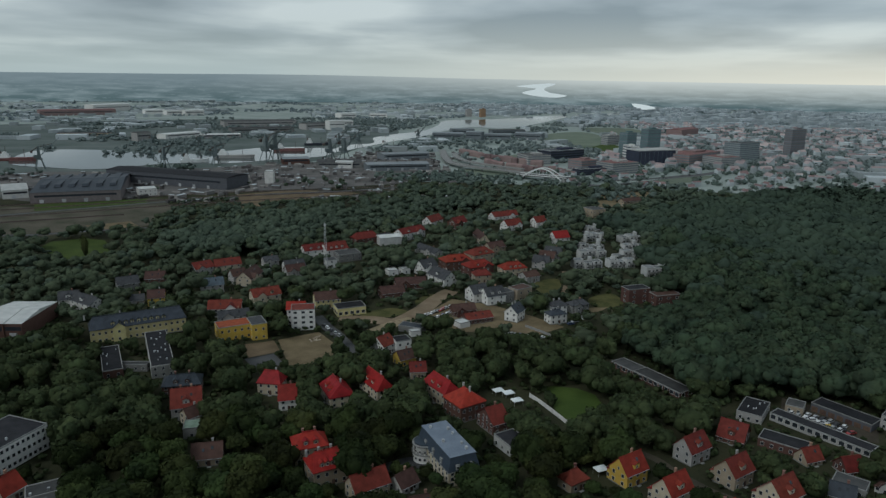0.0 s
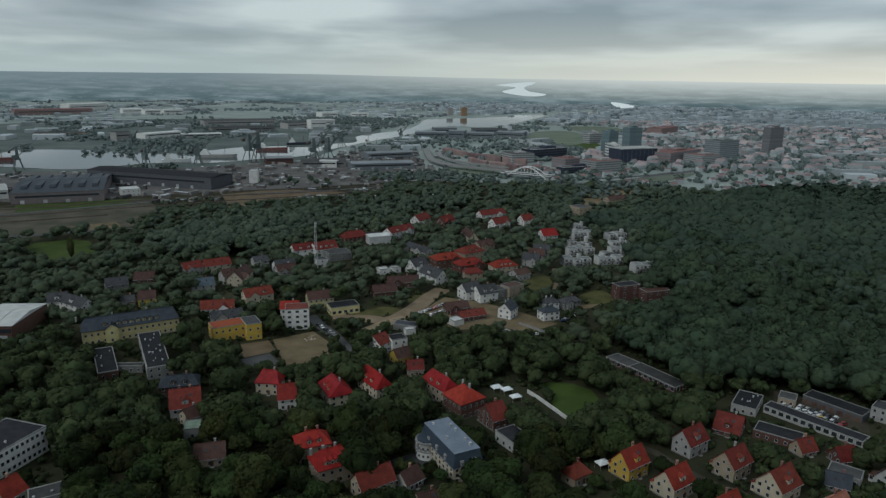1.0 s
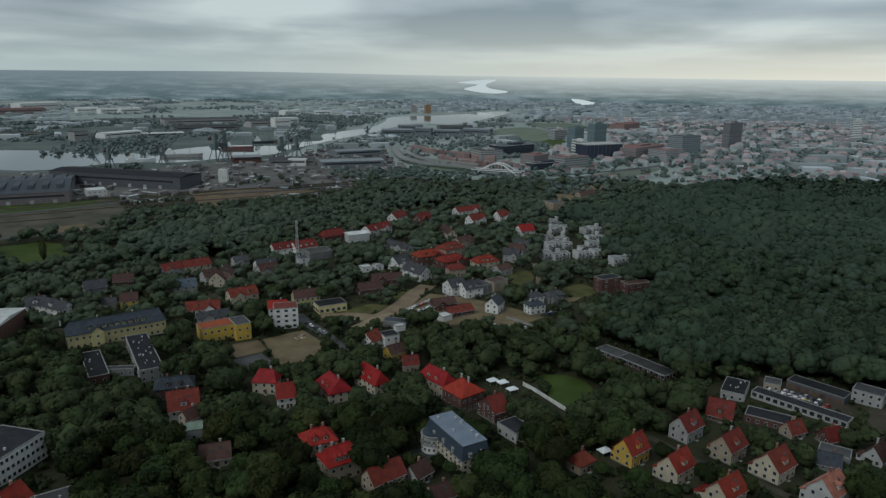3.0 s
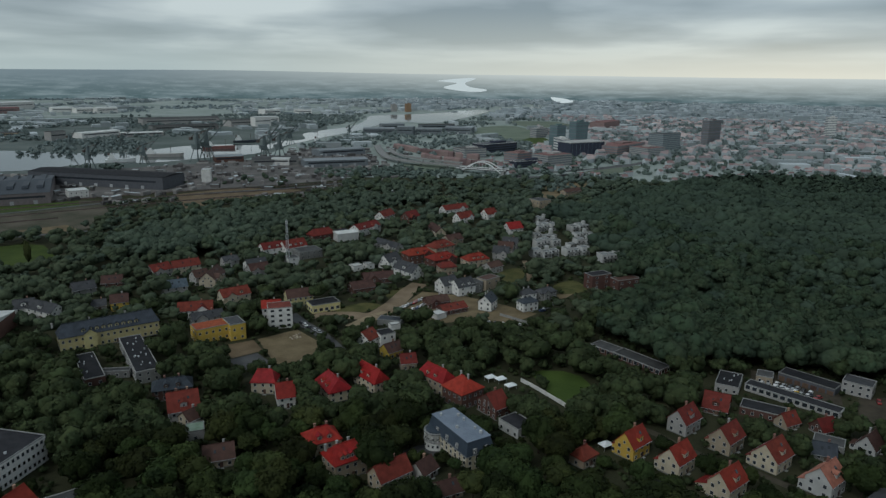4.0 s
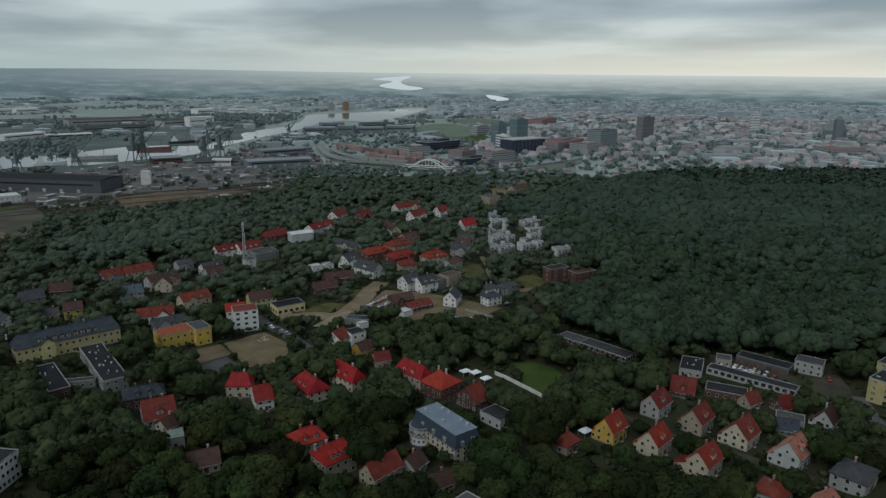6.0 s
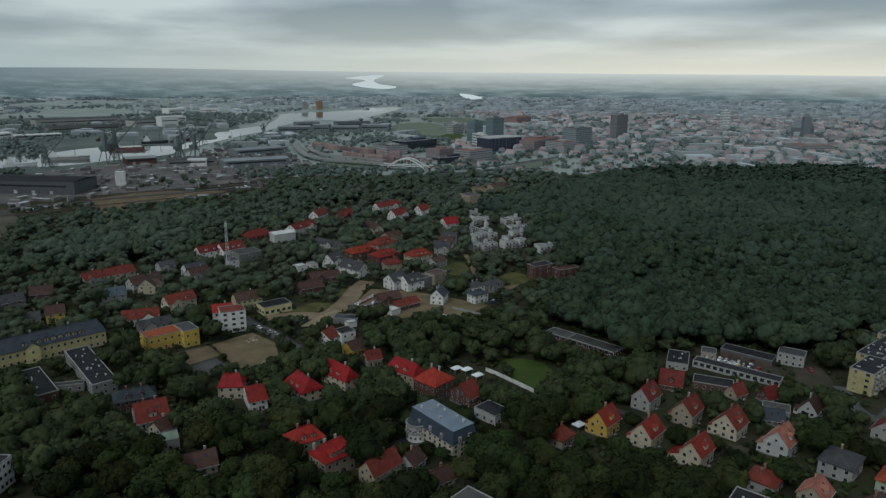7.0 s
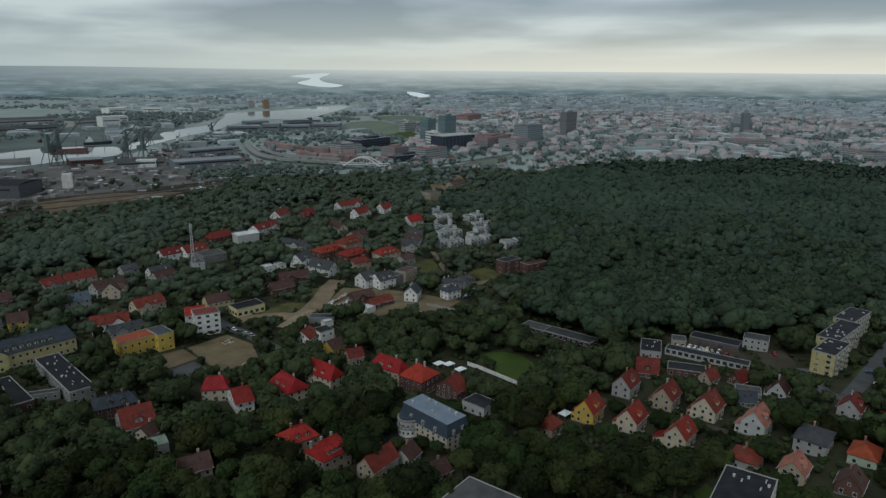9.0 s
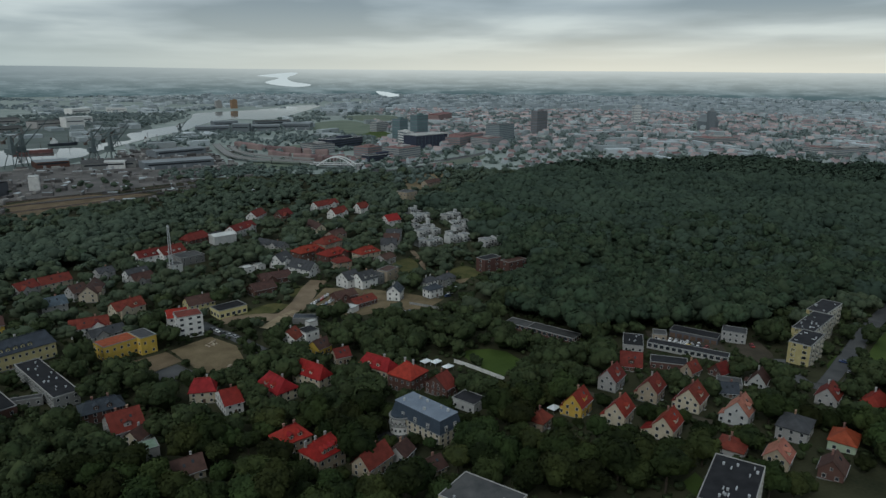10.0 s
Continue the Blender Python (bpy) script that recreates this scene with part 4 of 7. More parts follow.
def backdrop():
    """The far country beyond four kilometres: a glowing ramp fitted to the camera's skyline, with haze painted in."""
    m = bpy.data.materials.new("far_country")
    m.use_nodes = True
    nt = m.node_tree
    N, L = nt.nodes.new, nt.links.new
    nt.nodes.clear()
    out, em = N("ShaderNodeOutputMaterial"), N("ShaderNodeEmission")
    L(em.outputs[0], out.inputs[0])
    geo, sep = N("ShaderNodeNewGeometry"), N("ShaderNodeSeparateXYZ")
    L(geo.outputs["Position"], sep.inputs[0])
    mp = N("ShaderNodeMapping")
    mp.inputs["Scale"].default_value = (0.0018, 0.0018, 0.010)
    L(geo.outputs["Position"], mp.inputs[0])
    n = N("ShaderNodeTexNoise")
    n.inputs["Scale"].default_value, n.inputs["Detail"].default_value = 3.0, 6.0
    L(mp.outputs[0], n.inputs["Vector"])
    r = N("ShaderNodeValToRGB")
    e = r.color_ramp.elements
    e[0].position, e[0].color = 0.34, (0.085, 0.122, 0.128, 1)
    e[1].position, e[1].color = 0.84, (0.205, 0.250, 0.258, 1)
    # fields, roofs and woods as finer grain over the broad belts
    mp2, n2, ad = N("ShaderNodeMapping"), N("ShaderNodeTexNoise"), N("ShaderNodeMath")
    mp2.inputs["Scale"].default_value = (0.0065, 0.0065, 0.045)
    L(geo.outputs["Position"], mp2.inputs[0])
    n2.inputs["Scale"].default_value, n2.inputs["Detail"].default_value = 1.0, 4.0
    L(mp2.outputs[0], n2.inputs["Vector"])
    ad.operation = 'MULTIPLY_ADD'
    ad.inputs[1].default_value, ad.inputs[2].default_value = 1.5, -0.75
    L(n2.outputs["Fac"], ad.inputs[0])
    mp3, n3, ad3 = N("ShaderNodeMapping"), N("ShaderNodeTexNoise"), N("ShaderNodeMapRange")
    mp3.inputs["Scale"].default_value = (0.032, 0.032, 0.15)
    L(geo.outputs["Position"], mp3.inputs[0])
    n3.inputs["Scale"].default_value, n3.inputs["Detail"].default_value = 1.0, 2.0
    L(mp3.outputs[0], n3.inputs["Vector"])
    ad3.inputs[1].default_value, ad3.inputs[2].default_value, ad3.inputs[3].default_value, ad3.inputs[4].default_value = 0.60, 0.74, 0.0, 0.40
    L(n3.outputs["Fac"], ad3.inputs[0])
    s0 = N("ShaderNodeMath")
    L(n.outputs["Fac"], s0.inputs[0])
    L(ad3.outputs[0], s0.inputs[1])
    sm = N("ShaderNodeMath")
    L(s0.outputs[0], sm.inputs[0])
    L(ad.outputs[0], sm.inputs[1])
    L(sm.outputs[0], r.inputs[0])
    # painted haze: the glow pales with height, and more so to the right
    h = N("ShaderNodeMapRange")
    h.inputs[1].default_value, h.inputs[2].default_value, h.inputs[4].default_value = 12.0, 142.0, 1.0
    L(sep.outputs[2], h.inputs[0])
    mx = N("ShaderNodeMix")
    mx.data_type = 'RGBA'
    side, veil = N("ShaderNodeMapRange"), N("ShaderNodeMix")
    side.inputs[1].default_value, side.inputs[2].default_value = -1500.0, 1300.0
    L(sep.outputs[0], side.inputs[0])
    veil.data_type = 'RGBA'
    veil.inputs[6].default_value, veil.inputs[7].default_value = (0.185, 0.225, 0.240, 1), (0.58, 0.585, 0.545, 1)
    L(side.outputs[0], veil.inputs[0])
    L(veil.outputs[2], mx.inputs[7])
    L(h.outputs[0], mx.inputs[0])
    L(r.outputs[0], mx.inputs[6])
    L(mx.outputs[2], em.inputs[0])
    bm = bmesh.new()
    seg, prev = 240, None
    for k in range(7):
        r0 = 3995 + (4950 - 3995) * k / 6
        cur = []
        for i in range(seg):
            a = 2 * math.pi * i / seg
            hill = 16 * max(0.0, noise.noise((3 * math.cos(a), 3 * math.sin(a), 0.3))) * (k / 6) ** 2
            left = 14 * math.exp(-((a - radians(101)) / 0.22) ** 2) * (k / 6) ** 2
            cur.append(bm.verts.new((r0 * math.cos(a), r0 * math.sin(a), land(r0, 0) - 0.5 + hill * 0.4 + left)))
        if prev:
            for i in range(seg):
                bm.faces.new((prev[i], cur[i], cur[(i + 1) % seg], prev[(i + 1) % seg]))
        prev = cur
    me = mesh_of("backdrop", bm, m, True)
    tagged(new("backdrop", me), "glowing backdrop of far country with painted haze", "backdrop", kind="structure")


backdrop()


# ---------------- harbour things and landmarks ----------------
def crane(x, y, h, slew):
    """Luffing harbour crane on a portal."""
    c = thing("harbour_crane", x, y, slew, "tall green steel harbour crane on the quay", "crane", "harbour cranes")
    g = h * 0.32
    for sx in (-1, 1):
        for sy in (-1, 1):
            bm = bmesh.new()
            beam(bm, (sx * h * .14, sy * h * .14, 0), (sx * h * .06, sy * h * .06, g), 1.1)
            part("leg", bm, CRANE_GREEN, c)
    bm = bmesh.new()
    box_bm(bm, h * .17, h * .17, 2.0, (0, 0, g))
    part("portal", bm, CRANE_GREEN, c)
    bm = bmesh.new()
    box_bm(bm, h * .10, h * .10, h * .38, (0, 0, g + 2), taper=0.6)
    part("tower", bm, CRANE_GREEN, c)
    bm = bmesh.new()
    box_bm(bm, h * .2, h * .11, h * .10, (-h * .05, 0, g + 2))
    part("machine_house", bm, CRANE_GREEN, c)
    bm = bmesh.new()
    for o in (-1.2, 1.2):
        beam(bm, (h * .06, o, g + h * .14), (h * .62, o * .3, h * 1.0), .7)
    for i in range(8):
        t = i / 8
        beam(bm, (h * (.06 + .56 * t), -1.2 + t, g + h * .14 + (h * .86 - g) * t), (h * (.06 + .56 * (t + .1)), 1.2 - t, g + h * .14 + (h * .86 - g) * (t + .1)), .6)
    part("jib", bm, CRANE_GREEN, c)
    bm = bmesh.new()
    beam(bm, (0, 0, g + h * .4), (h * .45, 0, h * .82), .7)
    beam(bm, (0, 0, g + h * .4), (-h * .2, 0, g + h * .28), .9)
    box_bm(bm, h * .07, h * .07, h * .07, (-h * .2, 0, g + h * .22))
    part("counterweight", bm, STEEL, c)
    return c


def ship(x, y, length, paint, rz):
    s = thing("ship", x, y, rz, "%s ship moored at the shipyard quay" % {'bright': "red-hulled", 'white': "white", 'pale': "pale grey", 'brownred': "rust-brown", 'rose': "haze-paled red", 'slate': "dark grey"}[paint], "ship", z=0.6)
    mt = {'white': WHITE_STEEL, 'pale': WALL['pale']}.get(paint) or ROOF[paint]
    w = length * .17
    bm = bmesh.new()
    st = [(-.5, .75), (-.42, 1), (.25, 1), (.42, .6), (.5, .05)]
    lo = [[bm.verts.new((u * length * .97, sy * w / 2 * f * .85, 0)) for u, f in st] for sy in (-1, 1)]
    hi = [[bm.verts.new((u * length, sy * w / 2 * f, 4.5 + 2.5 * max(0, u))) for u, f in st] for sy in (-1, 1)]
    for k in range(2):
        for i in range(4):
            bm.faces.new((lo[k][i], lo[k][i + 1], hi[k][i + 1], hi[k][i]))
    for i in range(4):
        bm.faces.new((hi[0][i], hi[0][i + 1], hi[1][i + 1], hi[1][i]))
    bm.faces.new((lo[0][0], hi[0][0], hi[1][0], lo[1][0]))
    bm.faces.new((lo[0][4], hi[0][4], hi[1][4], lo[1][4]))
    part("hull", bm, mt, s)
    for z, lx, wx, nm in ((4.5, .24, .8, "deckhouse"), (8.0, .17, .65, "upper_deckhouse"), (11.0, .09, .5, "bridge")):
        bm = bmesh.new()
        box_bm(bm, length * lx, w * wx, 3.3, (-length * .28, 0, z))
        part(nm, bm, WHITE_STEEL, s)
    bm = bmesh.new()
    box_bm(bm, 3, 2.5, 4, (-length * .36, 0, 11))
    part("funnel", bm, STEEL, s)
    bm = bmesh.new()
    beam(bm, (-length * .25, 0, 14), (-length * .25, 0, 23), .5)
    beam(bm, (length * .2, 0, 5), (length * .2, 0, 18), .6)
    part("mast", bm, STEEL, s)
    return s


def lattice_mast(x, y):
    m = thing("lattice_mast", x, y, 10, "tall pale grey lattice telecom mast", "mast")
    h = 36.0
    for sx, sy in ((-1, -1), (1, -1), (1, 1), (-1, 1)):
        bm = bmesh.new()
        beam(bm, (sx * 1.3, sy * 1.3, 0), (sx * .4, sy * .4, h), .22)
        part("leg", bm, METAL, m)
    bm = bmesh.new()
    for k in range(16):
        z0, z1 = h * k / 16, h * (k + 1) / 16
        r0, r1 = 1.3 - .9 * k / 16, 1.3 - .9 * (k + 1) / 16
        c0 = [(-r0, -r0), (r0, -r0), (r0, r0), (-r0, r0)]
        c1 = [(-r1, -r1), (r1, -r1), (r1, r1), (-r1, r1)]
        for i in range(4):
            beam(bm, (*c0[i], z0), (*c1[(i + 1) % 4], z1), .12)
            beam(bm, (*c1[i], z1), (*c1[(i + 1) % 4], z1), .1)
    part("bracing", bm, METAL, m)
    for i in range(3):
        bm = bmesh.new()
        a = radians(120 * i)
        box_bm(bm, .35, .2, 2.2, (math.cos(a) * .8, math.sin(a) * .8, h - 3), a)
        part("antenna", bm, WHITE_STEEL, m)
    FOOT.append((x, y, 3, 8))
    FOOT.append((x, y, 3, 8))
    return m


def party_tent(x, y):
    t = thing("garden_tent", x, y, 25, "small white canvas garden pavilion on the grass", "tent", "garden tents")
    for sx in (-1, 1):
        for sy in (-1, 1):
            bm = bmesh.new()
            beam(bm, (sx * 2.2, sy * 1.6, 0), (sx * 2.2, sy * 1.6, 2.2), .08)
            part("pole", bm, METAL, t)
    bm = bmesh.new()
    box_bm(bm, 4.8, 3.6, .25, (0, 0, 2.0))
    box_bm(bm, 4.8, 3.6, 1.0, (0, 0, 2.25), taper=.12)
    part("canopy", bm, CANVAS, t)
    FOOT.append((x, y, 6, 1.0))
    FOOT.append((x - 2, y - 8, 5, 0))
    return t


def arch_bridge(pts):
    """Road bridge hung from two white tied arches."""
    a, b = Vector(pts[0]), Vector(pts[1])
    mid, d = (a + b) / 2, b - a
    L0 = d.length
    g = thing("arch_bridge", mid.x, mid.y, math.degrees(math.atan2(d.y, d.x)), "white steel tied-arch road bridge", "bridge")
    bm = bmesh.new()
    box_bm(bm, L0 * 1.25, 18, 1.2, (0, 0, 5.0))
    part("deck", bm, ASPHALT, g)
    for s in (-1, 1):
        bm = bmesh.new()
        box_bm(bm, L0 * 1.25, .3, 1.1, (0, s * 8.8, 6.2))
        part("parapet", bm, WHITE_STEEL, g)
        bm = bmesh.new()
        pt = lambda t: (L0 * (t - .5), s * (9.5 - 3.0 * math.sin(math.pi * t)), 2 + 15.0 * math.sin(math.pi * t))
        for i in range(24):
            beam(bm, pt(i / 24), pt((i + 1.08) / 24), 1.5)
        part("arch", bm, WHITE_STEEL, g)
        for i in range(3, 22, 2):
            p = pt(i / 24)
            bm = bmesh.new()
            beam(bm, p, (p[0], s * 8.6, 6.2), .25)
            part("hanger", bm, WHITE_STEEL, g)
    for s in (-1, 1):
        bm = bmesh.new()
        box_bm(bm, 4, 20, 5.0, (s * L0 * .55, 0, 0), taper=.9)
        part("abutment", bm, COPING, g)
    keep_clear(mid.x, mid.y, math.degrees(math.atan2(d.y, d.x)), L0, 30)
    return g


def garden_wall(pts, height, mat, label):
    """Boarded wall of upright panels between posts, stepping with the ground."""
    w = thing("garden_wall", *pts[0], 0, label, "wall")
    o = Vector((*pts[0], land(*pts[0])))
    for a, c in zip(pts, pts[1:]):
        a, c = Vector(a), Vector(c)
        n = max(1, round((c - a).length / 2.2))
        ang = math.atan2(c.y - a.y, c.x - a.x)
        for i in range(n):
            m = a + (c - a) * (i + .5) / n
            z = land(m.x, m.y)
            bm = bmesh.new()
            box_bm(bm, (c - a).length / n - .12, .12, height, (m.x - o.x, m.y - o.y, z - o.z), ang)
            part("panel", bm, mat, w)
            q = a + (c - a) * i / n
            bm = bmesh.new()
            box_bm(bm, .16, .2, height + .15, (q.x - o.x, q.y - o.y, land(q.x, q.y) - o.z), ang)
            part("post", bm, mat, w)
        mid = (a + c) / 2
        FOOT.append((mid.x, mid.y, 3.0, .4))
        FOOT.append((mid.x - 1.5, mid.y - 5, 2.5, 0))
    return w


def rubble_heap(x, y, seed):
    """Heap of broken pale masonry and boards on bare ground."""
    h = thing("rubble_heap", x, y, 0, "pale heap of broken masonry on bare ground", "rubble")
    rg = random.Random(seed)
    for i in range(10):
        bm = bmesh.new()
        box_bm(bm, rg.uniform(.8, 2.6), rg.uniform(.5, 1.2), rg.uniform(.3, .9), (rg.uniform(-4, 4), rg.uniform(-4, 4), 0.05), rg.uniform(0, 3), taper=.7)
        part("rubble", bm, RUBBLE, h)
    return h


# ---------------- the plan ----------------
FOREST = [(147, 644), (203, 681), (259, 738), (334, 804), (445, 845), (562, 846), (694, 838), (798, 773), (887, 687), (1300, 760), (889.9, 296.7), (316.4, 253.1), (305.4, 263.6), (301.9, 270.9), (282.0, 285.4), (232.7, 265.7), (209.7, 259.4), (187.7, 272.9), (155.6, 286.4), (136.9, 288.5), (114.1, 283.3), (107.8, 315.4), (98.3, 335.2), (111, 379), (141, 418), (153, 465), (146, 483), (187, 578), (177, 619)]
BELT = [(-235, 528), (-232, 572), (-193, 637), (-129, 700), (-63, 745), (-14, 778), (76, 763), (152, 763), (157, 697), (123, 638), (93, 751), (49, 747), (-13, 722), (-49, 647), (-94, 618), (-117, 575), (-149, 533), (-194, 508)]
CAR_SPOTS = [(157.5, 262.8), (161.2, 260.6), (165.8, 255.2), (214.0, 210.3), (160.2, 256.8), (167.0, 251.2)]
CAR_ROWS = [
    (149.5, 271.0, 38, 9, 1.75, -2.25, 1),
    (158.2, 267.6, 38, 6, 1.75, -2.25, 2),
    (191.0, 244.0, 60, 3, -2.40, -1.60, 3),
    (-8.9, 393.8, 70, 9, 1.86, 2.06, 4),
    (-7.0, 385.8, 70, 9, 1.83, 1.85, 5),
    (-5.9, 377.1, 70, 8, 1.71, 1.59, 6),
    (-4.1, 371.4, 70, 7, 1.92, 1.80, 15),
    (77.4, 382.4, 20, 5, 3.30, 3.86, 16),
    (-38.3, 502.7, 20, 9, 2.39, 0.74, 7),
    (204.4, 200.2, 38, 4, 14.55, 8.11, 9),
    (-66.2, 373.7, -60, 5, 2.65, -4.13, 10),
    (32.8, 366.4, 20, 7, 4.09, -1.30, 11),
]
BRICK_LINES = [[(35, 1332), (81, 1241), (134, 1176), (169, 1148)], [(74, 1164), (105, 1107), (145, 1068), (182, 1071)]]
GROVES = [([(-608, 1234), (-649, 1463), (-573, 1542), (-446, 1407), (-412, 1252), (-484, 1224)], 170),
          ([(-529, 1412), (-588, 1697), (-506, 1757), (-396, 1860), (-351, 1686), (-441, 1548), (-480, 1453)], 130),
          ([(77, 1309), (108, 1518), (193, 1584), (285, 1455), (277, 1316), (196, 1300)], 26),
          ([(168, 888), (207, 915), (297, 940), (303, 845), (239, 774), (182, 822)], 70),
          ([(-57, 1020), (9, 1027), (55, 974), (4, 925)], 45),
          ([(-444, 2121), (-362, 2339), (-211, 2224), (-201, 1894), (-326, 1858)], 90),
          ([(-20, 2223), (-69, 1931), (-111, 2371), (5, 2618)], 60)]

# garden houses along the lane
house(66.7, 213.9, 33, 10.2, 8.2, 5.6, 10.3, 'red', 'yellow', dormers=1, annex=1.3)
house(94.7, 230.3, 33, 10.8, 8.2, 5.6, 10.2, 'tile', 'pale', dormers=1)
house(103.5, 213.9, 33, 10.8, 8.4, 5.6, 10.2, 'tile', 'beige', dormers=1, annex=1.4)
house(117.1, 246.3, -36, 9.8, 10.9, 2.6, 7.7, 'brownred', 'brick', hip=0, dormers=1, chimneys=1)
house(77.7, 200.8, 33, 10.4, 8.2, 5.6, 10.2, 'red', 'cream', dormers=1, annex=1.7)
house(86.8, 183.3, 31, 10.8, 8.0, 5.6, 10.0, 'red', 'cream', dormers=1, annex=4.2)
house(112.8, 199.8, 31, 11.0, 9.6, 5.2, 10.3, 'tile', 'cream', dormers=1, annex=1.6)
house(120.2, 181.4, 30, 10.2, 8.8, 5.9, 10.6, 'salmon', 'offwhite', dormers=1, annex=2.0)
house(97.4, 161.6, 33, 9.6, 9.0, 4.0, 6.6, 'brownred', 'pale', hip=0.9, chimneys=2)
house(129.2, 163.4, 30, 13.0, 10.6, 5.4, 8.2, 'grey', 'pale', hip=0.9)
house(105.0, 148.6, 31, 8.8, 8.0, 4.6, 8.3, 'salmon', 'beige', dormers=1)
house(137.0, 149.2, 30, 10.6, 8.8, 3.8, 7.2, 'orange', 'green', hip=0.9)
house(114.5, 135.5, 31, 8.6, 7.6, 3.6, 7.4, 'brown', 'brick')
house(168.0, 181.0, 28, 9.6, 8.4, 3.8, 8.0, 'brownred', 'pale', dormers=1)
house(178.5, 168.5, 20, 12.5, 8.0, 3.4, 7.2, 'red', 'offwhite', hip=0.6)
house(156.0, 206.2, 33, 8.2, 7.0, 3.0, 7.4, 'brown', 'offwhite', annex=1.8)
house(46.6, 209.3, 33, 8.0, 6.6, 3.6, 6.8, 'tile', 'beige', hip=0.7)
block(142.0, 209.4, -40, 10.4, 7.6, 3.4, 'felt', 'grey', 1, 'building')
block(64.2, 128.9, 37, 27.0, 14.3, 12.6, 'dark', 'cream', 4, 'flat_block', vents=14)
block(-0.4, 161.2, 34, 15.3, 22.1, 7.5, 'felt', 'cream', 2, 'flat_block', vents=3)
# workshop yard and barracks
block(134.8, 268.4, 54, 16.5, 10.0, 3.7, 'dark', 'pale', 1, 'building', vents=6)
block(153.9, 249.7, -52, 39.0, 6.6, 3.1, 'dark', 'pale', 1, 'workshop')
block(172.7, 265.8, -54, 24.5, 8.8, 3.5, 'dark', 'dark', 1, 'garage_row')
block(155.0, 272.7, -35, 7.0, 7.8, 3.5, 'felt', 'beige', 1, 'building')
block(189.4, 255.6, -48, 12.0, 9.0, 5.9, 'grey', 'pale', 2, 'building')
block(202.0, 222.4, -65, 10.0, 22.0, 10.8, 'dark', 'flats', 4, 'flats', vents=6)
block(226.2, 239.4, -66, 10.5, 34.0, 10.8, 'dark', 'flats', 4, 'flats', vents=10)
block(254.0, 256.0, -68, 10.5, 25.0, 10.8, 'dark', 'flats', 4, 'flats', vents=6)
block(94.3, 314.5, -57, 16.6, 8.9, 3.0, 'felt', 'brick', 1, 'barrack')
block(104.8, 297.2, -59, 28.1, 8.9, 3.0, 'felt', 'brick', 1, 'barrack')
block(133.7, 239.3, -38, 16.9, 8.8, 3.5, 'dark', 'brick', 1, 'building')
house(137.7, 228.8, 18, 7.3, 6.4, 2.5, 6.2, 'brownred', 'beige', hip=0, dormers=0, chimneys=1)
house(149.0, 222.2, 11, 7.3, 7.2, 2.5, 6.2, 'tile', 'brick', hip=0, dormers=0, chimneys=1)
house(135.9, 203.8, -30, 7.5, 7.1, 2.5, 5.7, 'slate', 'grey', hip=0, dormers=0, chimneys=1)
# villas round the central green
garden_wall([(40.9, 283.1), (44.6, 276.6), (47.3, 270.6), (50.8, 262.5), (54.0, 254.8)], 1.9, WALL['white'], "white boarded garden wall beside the lawn")
block(28.3, 236.4, -60, 11.5, 9.0, 4.2, 'dark', 'offwhite', 1, 'building')
house(11.0, 265.2, -56, 12.6, 12.6, 7.1, 12.2, 'bright', 'brick', hip=0.8, chimneys=2)
house(1.3, 279.3, -55, 16.6, 8.0, 6.6, 11.2, 'bright', 'cream', hip=0.4, dormers=2, chimneys=1)
house(22.2, 253.1, 29, 7.6, 12.3, 5.1, 9.7, 'tile', 'brick', hip=0, dormers=0, chimneys=1)
house(-10.2, 304.9, 8, 7.4, 8.1, 4.1, 7.3, 'brownred', 'beige', hip=0, dormers=0, chimneys=1)
house(-17.3, 320.5, 32, 8.7, 8.1, 4.1, 7.3, 'brown', 'yellow', hip=0, dormers=0, chimneys=1)
house(-28.2, 285.3, -56, 17.1, 7.9, 5.1, 10.3, 'bright', 'cream', hip=0.3, dormers=2, chimneys=1)
house(-75.0, 285.2, -8, 10.6, 7.9, 5.6, 10.3, 'bright', 'cream', hip=0.5, dormers=0, chimneys=1)
house(-65.3, 273.4, 12, 7.4, 14.8, 5.1, 8.8, 'red', 'white', hip=0, dormers=0, chimneys=1)
house(-47.2, 227.6, 20, 12.0, 9.6, 6.4, 10.4, 'bright', 'beige', hip=0.7, dormers=2, chimneys=2)
house(-38.6, 212.6, 29, 12.2, 10.4, 6.6, 11.1, 'bright', 'beige', hip=0.35, dormers=4, chimneys=3)
house(-23.2, 202.6, 34, 12.6, 8.0, 4.8, 8.9, 'tile', 'beige', skylights=0)
house(-11.4, 207.0, 43, 7.3, 7.2, 3.0, 6.2, 'brown', 'pale', hip=0, dormers=0, chimneys=1)
house(-104.9, 262.6, 18, 11.7, 14.7, 6.1, 11.2, 'tile', 'pale', hip=0, dormers=1, chimneys=2)
house(-99.5, 254.1, 47, 7.4, 7.3, 4.5, 7.3, 'brown', 'cream', hip=0, dormers=0, chimneys=1)
house(-114.2, 282.9, 14, 16.1, 10.5, 5.0, 8.2, 'slate', 'brick', hip=0.5, dormers=2, chimneys=2)
block(-96.1, 244.2, 13, 6.5, 7.2, 4.4, 'green', 'pale', 1, 'building')
house(-83.4, 224.0, 13, 10.3, 8.8, 3.5, 7.2, 'brown', 'beige', hip=0, dormers=0, chimneys=1)
block(-154.7, 218.1, -19, 18.4, 24.5, 9.5, 'dark', 'white', 3, 'office', vents=5)
house(-137.9, 194.3, 69, 7.3, 8.5, 3.9, 8.0, 'red', 'cream', hip=0, dormers=0, chimneys=1)
